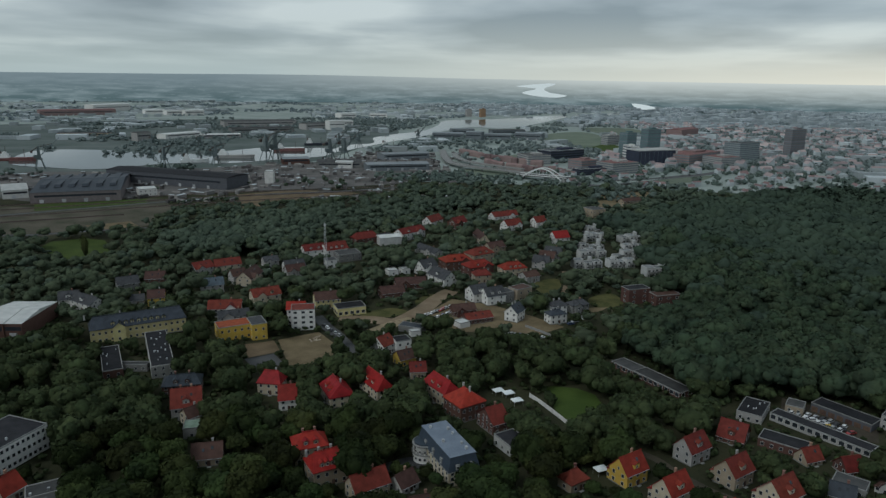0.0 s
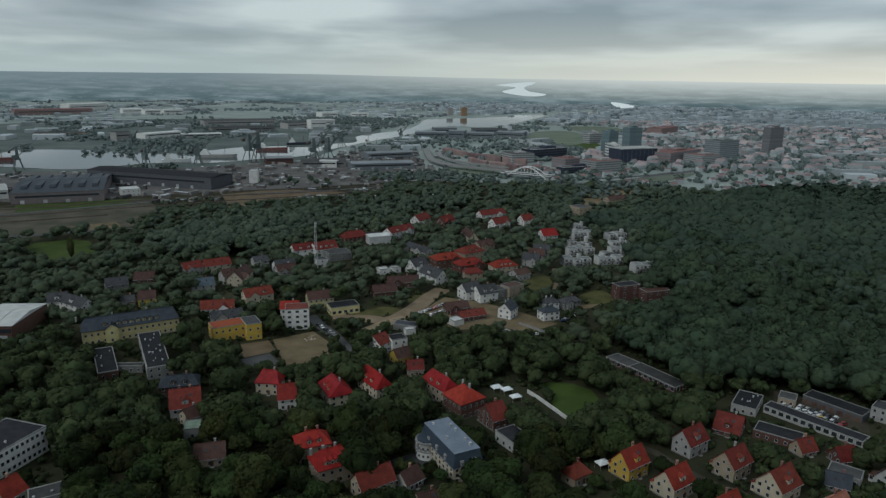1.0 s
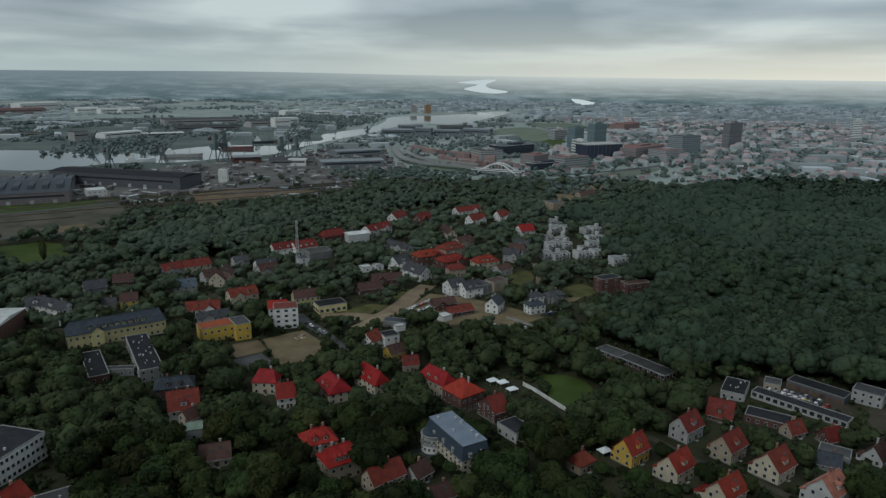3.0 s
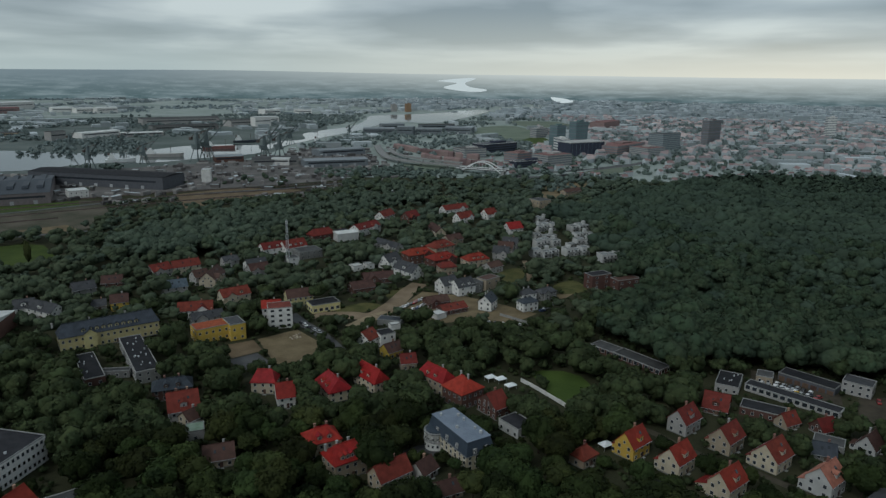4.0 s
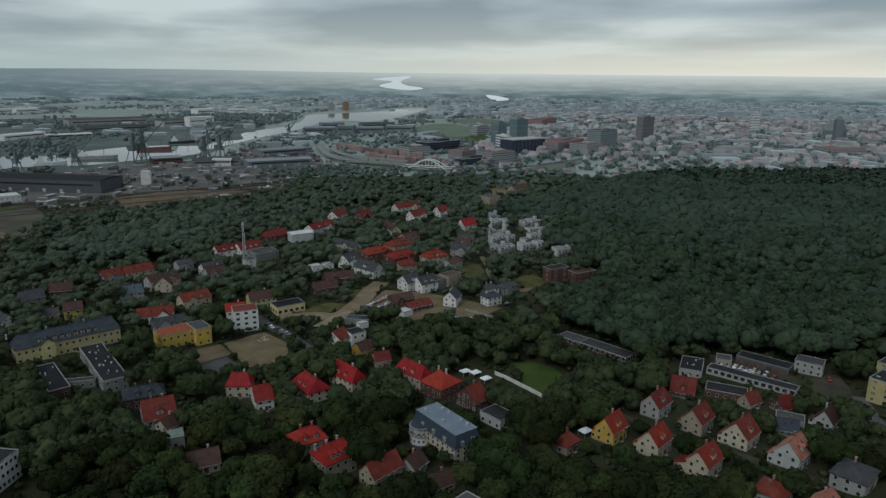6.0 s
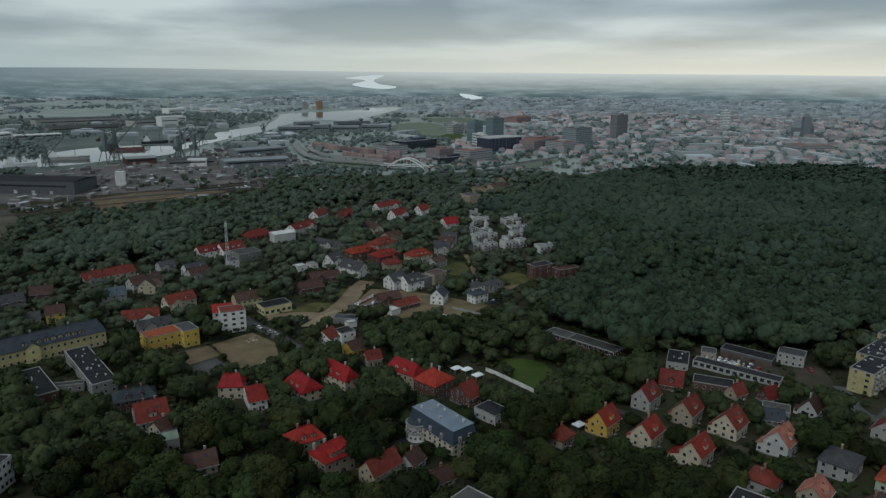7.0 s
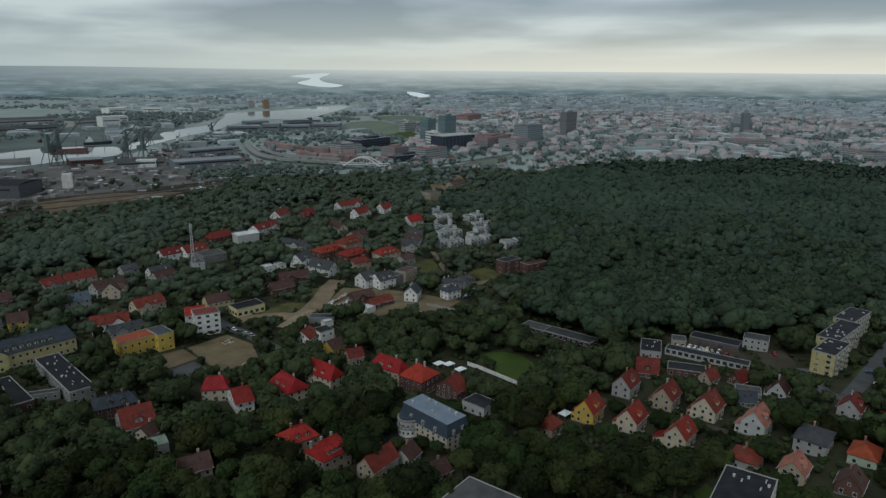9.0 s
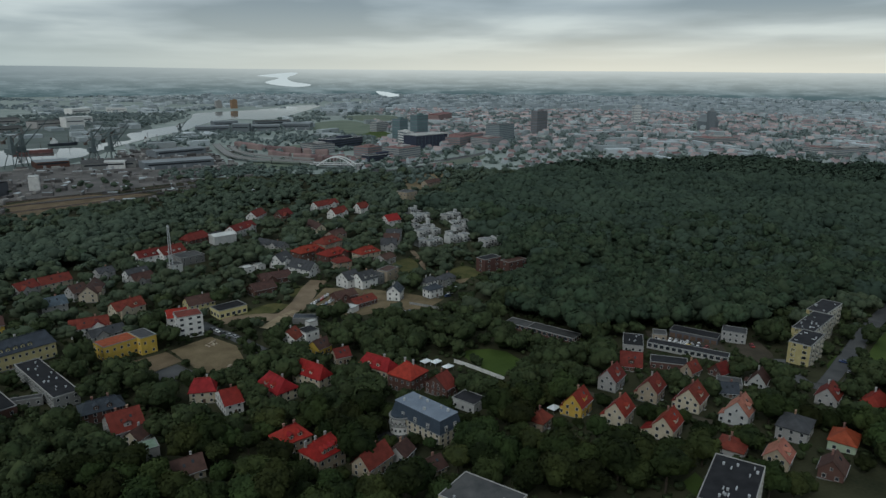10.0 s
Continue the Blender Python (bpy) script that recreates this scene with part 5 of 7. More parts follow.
block(-123.0, 190.6, 30, 10.6, 7.5, 6.7, 'felt', 'pale', 2, 'flat_block', vents=2)
house(-4.7, 194.1, 20, 7.6, 7.9, 2.5, 5.2, 'brown', 'cream', hip=0, dormers=0, chimneys=1)
# long manor and its flat wings
house(-162.4, 349.4, 29, 47.0, 11.2, 7.5, 13.0, 'slate', 'lemon', hip=0.35, dormers=9, chimneys=3)
block(-138.6, 317.6, -64, 48.4, 10.2, 5.9, 'dark', 'grey', 2, 'flat_block', vents=14)
block(-157.0, 306.2, -62, 32.1, 8.5, 3.9, 'dark', 'brick', 1, 'flat_block', vents=5)
block(-144.8, 302.4, 2, 14.1, 3.8, 3.4, 'felt', 'grey', 1, 'building')
house(-44.7, 277.7, -65, 16.0, 10.6, 5.0, 9.8, 'bright', 'cream', hip=0.4, dormers=2, chimneys=1)
block(-222.0, 353.7, 2, 9.2, 36.2, 8.7, 'pale', 'brick', 2, 'hall')
block(-233.5, 352.6, 2, 14.0, 36.0, 8.7, 'pale', 'brick', 2, 'hall')
house(-225.9, 398.7, 21, 10.6, 9.7, 5.5, 9.3, 'grey', 'white', hip=0, dormers=1, chimneys=1)
house(-211.0, 391.5, -32, 21.1, 9.6, 5.5, 9.2, 'grey', 'white', hip=0, dormers=1, chimneys=1)
house(-176.0, 406.9, 17, 9.7, 9.7, 5.6, 9.3, 'brown', 'yellow', hip=0, dormers=0, chimneys=1)
house(-208.3, 438.1, 33, 13.2, 9.8, 5.6, 9.4, 'grey', 'grey', hip=0, dormers=0, chimneys=1)
house(-194.5, 451.1, 9, 12.4, 9.8, 5.6, 9.4, 'brown', 'brick', hip=0, dormers=0, chimneys=1)
house(-187.5, 405.9, 20, 7.7, 7.3, 3.6, 6.3, 'grey', 'pale', hip=0, dormers=0, chimneys=1)
house(-151.9, 437.5, 25, 14.3, 9.8, 5.6, 9.4, 'bluegrey', 'pale', hip=0, dormers=0, chimneys=1)
house(-127.9, 389.2, 9, 18.8, 10.6, 5.6, 9.3, 'tile', 'white', hip=0, dormers=0, chimneys=1)
house(-118.7, 374.3, 26, 17.1, 8.1, 5.6, 8.3, 'grey', 'pale', hip=0, dormers=0, chimneys=1)
block(-112.7, 353.5, 29, 17.4, 11.3, 7.9, 'orange', 'yellow', 2, 'building')
block(-100.6, 356.7, 28, 8.2, 13.2, 9.0, 'grey', 'yellow', 2, 'building')
house(-110.6, 414.1, 32, 17.4, 10.7, 6.6, 10.4, 'brownred', 'cream', hip=0, dormers=2, chimneys=1)
house(-132.5, 459.0, 82, 20.8, 10.7, 5.6, 10.4, 'brown', 'cream', hip=0, dormers=0, chimneys=1)
house(-141.3, 460.4, 39, 9.9, 9.8, 5.6, 9.4, 'brown', 'pale', hip=0, dormers=0, chimneys=1)
house(-83.8, 381.0, 8, 10.3, 11.5, 9.6, 12.4, 'bright', 'white', hip=0, dormers=0, chimneys=1)
block(-78.1, 372.4, 11, 13.1, 11.2, 12.0, 'brownred', 'white', 4, 'flats')
house(-71.1, 411.4, 20, 15.7, 10.7, 5.6, 9.4, 'brown', 'lemon', hip=0, dormers=0, chimneys=1)
block(-55.1, 398.5, 23, 17.6, 11.1, 5.0, 'dark', 'lemon', 1, 'barrack')
house(-107.9, 486.9, 30, 14.5, 10.7, 5.6, 9.4, 'grey', 'white', hip=0, dormers=0, chimneys=1)
house(-104.3, 474.4, 30, 13.7, 9.8, 5.6, 9.4, 'brown', 'pale', hip=0, dormers=0, chimneys=1)
block(-83.5, 503.2, 26, 8.4, 8.2, 6.0, 'felt', 'white', 2, 'building')
house(-102.0, 532.7, 30, 17.4, 11.5, 6.6, 10.4, 'tile', 'white', hip=0, dormers=2, chimneys=1)
house(-85.6, 536.4, 35, 19.0, 11.5, 6.6, 11.4, 'tile', 'white', hip=0, dormers=3, chimneys=1)
house(-172.6, 478.5, 46, 13.9, 10.7, 5.6, 9.4, 'brownred', 'pale', hip=0, dormers=0, chimneys=1)
house(-157.2, 488.2, 29, 18.7, 10.7, 5.6, 9.4, 'brownred', 'cream', hip=0, dormers=0, chimneys=1)
house(-128.5, 500.3, 31, 10.8, 9.8, 5.6, 8.4, 'grey', 'pale', hip=0, dormers=0, chimneys=1)
# houses by the sand road
house(-66.1, 581.0, 36, 21.8, 12.3, 5.6, 10.4, 'tile', 'brick', hip=0.5, dormers=0, chimneys=1)
block(-45.2, 580.5, 22, 19.0, 12.4, 7.0, 'pale', 'offwhite', 0, 'hall')
house(-27.9, 602.4, 47, 28.3, 11.5, 6.6, 10.4, 'tile', 'white', hip=0, dormers=2, chimneys=1)
house(-8.2, 659.0, 58, 21.3, 10.7, 5.6, 10.4, 'tile', 'white', hip=0, dormers=0, chimneys=1)
house(16.2, 652.3, 47, 16.4, 10.7, 5.6, 10.4, 'brownred', 'brick', hip=0, dormers=0, chimneys=1)
house(-10.6, 490.1, 47, 14.2, 10.7, 5.6, 10.4, 'grey', 'white', hip=0, dormers=1, chimneys=1)
house(1.4, 464.5, -55, 20.8, 10.7, 5.6, 10.4, 'grey', 'white', hip=0, dormers=1, chimneys=1)
house(11.4, 503.5, 25, 22.0, 13.0, 7.2, 11.0, 'red', 'brick', hip=0.6, dormers=2)
house(30.2, 519.3, 36, 20.0, 13.0, 8.6, 13.0, 'tile', 'beige', hip=0.7, dormers=2)
house(27.4, 488.5, 29, 20.0, 13.0, 7.2, 11.0, 'red', 'brick', hip=0.6, dormers=2)
house(29.4, 470.4, 14, 12.0, 10.0, 5.6, 8.8, 'brownred', 'beige', hip=0.5)
house(53.2, 488.8, 22, 18.5, 12.0, 5.8, 9.8, 'red', 'cream', hip=0.7, dormers=3)
house(-51.2, 592.0, 33, 14.1, 8.2, 3.6, 6.4, 'grey', 'pale', hip=0, dormers=0, chimneys=1)
house(24.2, 427.3, 29, 11.6, 11.5, 6.1, 10.4, 'grey', 'white', hip=0, dormers=1, chimneys=1)
house(33.9, 422.8, 25, 13.2, 11.5, 6.1, 10.4, 'grey', 'white', hip=0, dormers=2, chimneys=1)
house(45.0, 390.4, 58, 10.4, 8.4, 6.0, 9.8, 'slate', 'white', chimneys=2)
house(69.0, 386.8, 22, 11.0, 7.4, 5.6, 8.0, 'slate', 'white', hip=0.8, chimneys=2)
house(72.4, 403.0, 24, 10.5, 6.8, 5.6, 8.2, 'grey', 'white', hip=0.8, chimneys=2)
house(86.0, 407.4, 24, 12.0, 7.4, 5.0, 7.6, 'grey', 'grey', hip=0.6)
house(14.1, 399.6, 20, 14.2, 9.8, 3.6, 6.4, 'brown', 'brick', hip=0, dormers=0, chimneys=1)
house(22.2, 387.1, 24, 16.6, 9.8, 3.1, 5.4, 'brownred', 'brick', hip=0, dormers=0, chimneys=1)
house(-29.3, 335.1, 51, 8.6, 9.7, 5.6, 9.4, 'tile', 'white', hip=0, dormers=0, chimneys=1)
block(-19.9, 337.3, 24, 8.5, 7.9, 7.0, 'dark', 'white', 2, 'building')
house(-32.2, 431.9, 22, 15.5, 11.5, 4.1, 7.4, 'brown', 'brick', hip=0, dormers=0, chimneys=1)
house(-20.7, 455.7, 11, 20.5, 14.8, 3.6, 6.4, 'brown', 'brick', hip=0, dormers=0, chimneys=1)
house(91.0, 538.0, -24, 12.5, 9.0, 5.4, 9.6, 'grey', 'pale')
house(77.6, 508.6, -24, 12.5, 9.0, 5.4, 9.6, 'grey', 'pale')
house(84.4, 523.4, -24, 12.5, 9.0, 5.4, 9.6, 'brown', 'pale')
house(104.6, 590.1, 22, 14.4, 11.5, 6.6, 11.4, 'bright', 'white', hip=0, dormers=0, chimneys=1)
house(67.5, 645.0, 38, 19.4, 10.7, 5.6, 10.4, 'tile', 'white', hip=0, dormers=0, chimneys=1)
house(63.4, 685.1, 29, 29.0, 11.5, 6.6, 10.4, 'tile', 'white', hip=0, dormers=0, chimneys=1)
house(95.6, 660.9, 31, 12.7, 10.7, 5.6, 10.4, 'tile', 'white', hip=0, dormers=0, chimneys=1)
house(44.6, 553.9, 35, 15.6, 10.7, 5.6, 9.4, 'brown', 'beige', hip=0, dormers=0, chimneys=1)
house(63.6, 472.4, 33, 12.0, 9.8, 4.6, 7.4, 'brown', 'pale', hip=0, dormers=0, chimneys=1)
block(41.3, 425.8, 30, 10.6, 8.9, 7.0, 'felt', 'grey', 2, 'building')
block(52.7, 431.4, 37, 13.2, 8.8, 8.0, 'brown', 'beige', 2, 'building')
house(-9.3, 543.2, -53, 28.0, 9.0, 4.6, 7.4, 'grey', 'pale', hip=0, dormers=0, chimneys=1)
house(35.8, 595.9, -78, 25.7, 9.0, 4.6, 8.4, 'brown', 'cream', hip=0, dormers=0, chimneys=1)
block(-35.6, 484.1, 27, 7.6, 7.4, 4.0, 'pale', 'white', 1, 'building')
block(-26.5, 488.4, 31, 6.6, 5.9, 4.0, 'pale', 'white', 1, 'building')
block(-15.5, 368.5, -20, 14.0, 7.0, 3.4, 'slate', 'grey', 1, 'shed')
block(12.9, 377.2, 35, 6.9, 6.9, 3.2, 'pale', 'white', 0, 'shed')
block(-13.8, 361.4, 20, 5.6, 4.4, 3.0, 'pale', 'white', 0, 'shed')
block(162.7, 717.2, 27, 16.6, 16.4, 9.0, 'felt', 'beige', 2, 'building')
house(219.9, 790.2, 30, 27.1, 9.8, 5.6, 8.4, 'brown', 'beige', hip=0, dormers=0, chimneys=1)
block(-73.5, 525.6, 26, 18.4, 14.7, 6.0, 'felt', 'grey', 2, 'building')
# white terraces at the forest edge
block(142.9, 637.6, 25, 14.3, 8.0, 5.6, 'gravel', 'offwhite', 2, 'terrace')
block(138.4, 605.3, 22, 21.7, 9.0, 5.6, 'gravel', 'offwhite', 2, 'terrace')
block(129.1, 572.8, 15, 21.1, 8.0, 5.6, 'gravel', 'offwhite', 2, 'terrace')
block(122.9, 545.2, 17, 23.7, 7.0, 5.6, 'gravel', 'offwhite', 2, 'terrace')
block(113.5, 512.3, 11, 23.1, 8.0, 5.6, 'gravel', 'offwhite', 2, 'terrace')
block(169.7, 602.7, 23, 21.0, 9.0, 5.6, 'gravel', 'offwhite', 2, 'terrace')
block(164.4, 571.3, 21, 20.7, 7.0, 5.6, 'gravel', 'offwhite', 2, 'terrace')
block(151.9, 543.2, 17, 24.0, 7.0, 5.6, 'gravel', 'offwhite', 2, 'terrace')
block(139.7, 514.5, 17, 20.8, 8.0, 5.6, 'gravel', 'offwhite', 2, 'terrace')
block(161.8, 496.0, 11, 21.5, 9.0, 5.6, 'gravel', 'offwhite', 2, 'terrace')
block(127.5, 427.6, 19, 16.0, 9.0, 10.0, 'dark', 'brick', 3, 'flats')
block(145.6, 424.0, 17, 18.0, 9.0, 7.4, 'brown', 'brick', 2, 'flats')
# shipyard halls and sheds
block(-432.1, 825.2, 20, 91.2, 142.7, 12.0, 'slate', 'browntower', 1, 'hall', monitors=6)
block(-500.2, 796.9, 33, 25.8, 55.9, 10.0, 'pale', 'white', 1, 'hall')
block(-352.4, 908.7, -20, 193.7, 45.0, 15.0, 'dark', 'dark', 2, 'hall')
block(-353.2, 815.3, 30, 20.5, 23.4, 8.0, 'pale', 'white', 2, 'building')
block(-232.2, 923.7, 6, 11.1, 17.4, 16.0, 'pale', 'white', 0, 'building')
block(-288.2, 899.0, 75, 35.0, 16.4, 14.0, 'slate', 'pale', 1, 'building')
block(-462.6, 1777.9, 27, 155.9, 45.0, 12.0, 'felt', 'grey', 1, 'hall')
block(-819.2, 1587.8, 11, 106.7, 30.0, 8.0, 'felt', 'beige', 1, 'hall')
block(-69.3, 1234.9, 27, 87.2, 35.0, 10.0, 'hazegrey', 'hazy', 2, 'hall')
block(-71.5, 1082.6, 15, 98.3, 35.0, 10.0, 'hazegrey', 'hazy', 2, 'hall')
block(-165.0, 1107.6, 7, 70.6, 46.8, 9.0, 'felt', 'grey', 1, 'hall')
block(-243.7, 1141.7, 18, 43.7, 33.8, 9.0, 'hazegrey', 'brick', 1, 'hall')
block(14.0, 1652.4, -2, 73.2, 40.0, 15.0, 'hazegrey', 'hazy', 2, 'hall')
block(77.3, 1640.3, -16, 38.0, 30.0, 19.0, 'hazegrey', 'hazy', 2, 'hall')
block(134.5, 1669.2, -5, 62.9, 45.0, 13.0, 'hazegrey', 'hazy', 2, 'hall')
block(211.4, 1679.2, -20, 66.3, 40.0, 15.0, 'hazegrey', 'hazy', 2, 'hall')
block(50.6, 1780.7, 12, 59.0, 30.0, 16.0, 'hazegrey', 'hazy', 2, 'hall')
block(168.2, 1806.8, 11, 91.0, 30.0, 13.0, 'felt', 'hazy', 2, 'hall')
block(-300.5, 2044.3, 38, 65.7, 40.0, 16.0, 'pale', 'white', 2, 'hall')
block(-1256.0, 2405.0, 39, 235.8, 50.0, 18.0, 'rose', 'rose', 1, 'hall')
block(-1286.8, 2691.7, 64, 164.2, 50.0, 26.0, 'pale', 'white', 1, 'hall')
block(-1045.9, 2533.7, 36, 70.0, 40.0, 16.0, 'pale', 'white', 2, 'hall')
block(-962.2, 2498.3, 41, 59.3, 40.0, 16.0, 'pale', 'white', 2, 'hall')
block(-891.4, 2498.7, 37, 66.5, 40.0, 18.0, 'pale', 'white', 2, 'hall')
block(-527.1, 1997.6, 28, 202.3, 60.0, 16.0, 'felt', 'pale', 2, 'hall')
block(-601.2, 1587.7, 59, 97.8, 30.0, 11.0, 'pale', 'white', 1, 'hall')
block(-652.7, 1503.3, 54, 32.2, 24.0, 18.0, 'felt', 'pale', 3, 'hall')
block(-513.0, 1603.4, 27, 87.6, 30.0, 8.0, 'pale', 'pale', 1, 'hall')
block(-295.3, 1912.0, 33, 44.3, 30.0, 24.0, 'pale', 'white', 4, 'hall')
block(-355.0, 1914.2, 42, 67.0, 40.0, 16.0, 'felt', 'pale', 2, 'hall')
block(-333.2, 2405.2, 40, 60.3, 40.0, 20.0, 'pale', 'white', 2, 'hall')
block(-230.8, 2514.4, 2, 61.2, 40.0, 14.0, 'pale', 'white', 1, 'hall')
block(-154.1, 1093.3, -5, 27.2, 20.0, 10.0, 'pale', 'white', 1, 'hall')
# towers and blocks of the town
block(368.3, 1214.9, 22, 77.8, 36.0, 24.0, 'dark', 'glass', 5, 'tower')
block(346.7, 1266.2, 9, 12.9, 43.3, 26.0, 'pale', 'white', 5, 'tower')
block(361.5, 1347.4, 33, 26.0, 20.0, 44.0, 'glassgreen', 'glassgreen', 9, 'tower')
block(419.9, 1395.4, 28, 34.0, 20.0, 48.0, 'glassgreen', 'glassgreen', 9, 'tower')
block(709.6, 1392.8, 31, 45.8, 16.1, 52.0, 'hazegrey', 'browntower', 14, 'tower')
block(557.4, 1283.9, 32, 57.7, 33.1, 34.0, 'grey', 'greytower', 9, 'tower')
block(382.4, 1571.9, 34, 40.1, 20.0, 22.0, 'pale', 'pale', 5, 'tower')
block(158.6, 1187.0, 20, 42.7, 42.7, 16.0, 'felt', 'pale', 4, 'tower')
block(217.5, 1260.0, 36, 85.6, 33.9, 18.0, 'slate', 'glass', 4, 'tower')
block(229.7, 1118.7, 33, 35.4, 31.3, 16.0, 'rose', 'rose', 4, 'tower')
block(231.8, 1056.9, 26, 60.4, 18.0, 10.0, 'felt', 'glass', 3, 'tower')
block(275.0, 1075.9, 31, 54.1, 36.4, 18.0, 'rose', 'pale', 5, 'tower')
block(453.2, 1244.9, 43, 115.5, 47.4, 18.0, 'rose', 'rose', 4, 'tower')
block(487.6, 1198.9, 28, 48.3, 41.5, 16.0, 'rose', 'pale', 5, 'tower')
block(152.2, 2660.3, 19, 20.9, 16.0, 31.0, 'hazegrey', 'orangewall', 0, 'tower')
block(99.7, 2686.7, 19, 20.9, 16.0, 27.0, 'pale', 'pale', 0, 'tower')
block(1102.9, 1560.4, -15, 20.6, 16.0, 50.0, 'pale', 'white', 12, 'tower')
block(1117.6, 1295.5, -15, 15.0, 14.0, 50.0, 'hazegrey', 'hazy', 0, 'church_tower')
block(1152.5, 1343.7, -82, 45.8, 20.0, 22.0, 'hazegrey', 'hazy', 0, 'church')
block(935.1, 1081.7, 1, 69.6, 49.5, 14.0, 'rose', 'pale', 4, 'tower')
block(986.9, 883.7, 6, 43.6, 32.8, 14.0, 'rose', 'pale', 4, 'tower')
block(1023.1, 859.9, 4, 91.1, 26.4, 12.0, 'felt', 'pale', 3, 'tower')
block(629.4, 1819.0, 49, 112.7, 40.0, 22.0, 'rose', 'rose', 0, 'hall')
# water
water([(-682, 1081), (-747, 1262), (-650, 1297), (-494, 1249), (-425, 1288), (-354, 1385), (-238, 1402), (-209, 1259), (-292, 1177), (-352, 1121), (-440, 1110), (-512, 1031), (-582, 1036)])
water([(-215, 1297), (-205, 1456), (-152, 1517), (-163, 1663), (-119, 1775), (-51, 1906), (-14, 2149), (14, 2391), (156, 2494), (256, 2592), (400, 2791), (507, 2821), (337, 2344), (195, 2045), (96, 2072), (28, 1965), (-46, 1717), (-106, 1580), (-165, 1413)])
water([(570, 2974), (685, 3057), (806, 3197), (739, 2977), (567, 2838)])
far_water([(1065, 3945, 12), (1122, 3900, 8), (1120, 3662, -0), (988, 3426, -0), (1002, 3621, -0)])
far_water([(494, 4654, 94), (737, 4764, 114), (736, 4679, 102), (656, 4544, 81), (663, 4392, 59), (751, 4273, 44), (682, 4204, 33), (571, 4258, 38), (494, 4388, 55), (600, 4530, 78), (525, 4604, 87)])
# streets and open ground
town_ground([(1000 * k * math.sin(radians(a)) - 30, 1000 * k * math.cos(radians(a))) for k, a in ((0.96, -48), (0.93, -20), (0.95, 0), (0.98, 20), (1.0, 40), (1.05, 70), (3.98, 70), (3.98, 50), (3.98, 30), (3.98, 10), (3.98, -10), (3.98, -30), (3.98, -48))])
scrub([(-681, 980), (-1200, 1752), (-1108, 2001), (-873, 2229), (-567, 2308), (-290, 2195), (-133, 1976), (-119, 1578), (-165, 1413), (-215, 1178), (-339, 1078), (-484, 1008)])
yard([(-502, 772), (-453, 754), (-366, 783), (-266, 841), (-161, 878), (-62, 927), (-10, 1023), (-2, 1205), (-96, 1424), (-177, 1183), (-277, 1115), (-339, 1078), (-484, 1008), (-593, 996), (-618, 957)])
waste([(-478, 704), (-406, 736), (-328, 786), (-274, 680), (-283, 633), (-322, 606), (-399, 583)])
viaduct([(1, 1348), (6, 1215), (17, 1135), (52, 1082), (102, 1041), (125, 1018)], 13)
street([(176, 972), (200, 932), (232, 935), (317, 986)], 14)
viaduct([(22, 1290), (30, 1201), (55, 1140), (89, 1100), (126, 1063)], 9)
street([(-443, 676), (-393, 711), (-338, 749), (-277, 791), (-208, 829), (-116, 864), (-16, 921)], 7)
street([(-397, 588), (-361, 594), (-324, 611), (-275, 629)], 6)
railway([(-484, 723), (-417, 756), (-346, 797), (-265, 837), (-160, 869), (-61, 907)])
railway([(-468, 699), (-405, 733), (-335, 771), (-256, 808), (-155, 842), (-59, 878)])
railway([(-446, 665), (-385, 696), (-319, 733), (-245, 771), (-175, 803), (-98, 835)])
railway([(-430, 639), (-379, 664), (-325, 691)])
lawn([(-329, 546), (-333, 570), (-311, 584), (-290, 577), (-266, 540), (-268, 517), (-287, 502)])
lawn([(47.5, 292.0), (53.0, 295.0), (64.0, 293.0), (71.0, 286.0), (72.5, 272.0), (63.0, 263.0), (55.0, 258.5), (50.5, 270.0)])
lawn([(-445, 740), (-393, 759), (-341, 785), (-326, 750), (-382, 725), (-423, 702)])
lawn([(293, 1647), (399, 1763), (389, 1497), (332, 1312), (301, 1484)])
sand([(-87.8, 350.8), (-67.9, 364.2), (-55.9, 345.6), (-53.9, 321.6), (-62.8, 310.2), (-74.7, 316.4)])
sand([(-104.6, 342.8), (-89.8, 349.8), (-82.7, 334.2), (-96.6, 324.7)])
street([(-93.5, 315.4), (-80.7, 323.7)], 16)
sand([(-214, 731), (-148, 802), (-99, 847), (-188, 866), (-247, 822)])
sand([(-337, 635), (-304, 658), (-283, 633), (-305, 612)])
sandroad([(-60, 387), (-40, 386), (-26, 383), (-13, 402), (-1, 430), (8, 446)], 12)
sandroad([(-38.0, 365.3), (-26, 380), (-16, 388)], 9)
sand([(-11, 394), (8, 428), (33, 417), (56, 397), (73, 378), (47.8, 358.0), (29.9, 370.4), (6.9, 365.3)])
sand([(193, 847), (215, 812), (247, 842), (279, 877), (251, 900), (222, 874)])
street([(-74, 391), (-65, 373), (-55.9, 358.0), (-43.0, 330.0)], 6.5)
street([(-18.5, 219.5), (-7.7, 225.8), (-3.9, 220.6)], 6)
earth([(155.6, 285.4), (175.7, 268.8), (180.0, 254.2), (173.6, 243.7), (160.2, 251.0), (146.2, 267.7)])
glade([(67, 469), (85, 478), (83, 454), (69, 438)])
glade([(98, 432), (116, 445), (119, 423), (101, 414)])
glade([(-48, 397), (-31, 408), (-20, 402), (-30, 391), (-43, 391)])
glade([(-16, 424), (-7, 437), (-3, 432), (-12, 410)])
lane([(75.5, 234.8), (81.4, 228.8), (85.6, 220.1), (93.1, 207.7), (102.1, 198.8), (111.0, 184.5), (120.0, 170.0)], 3.6)
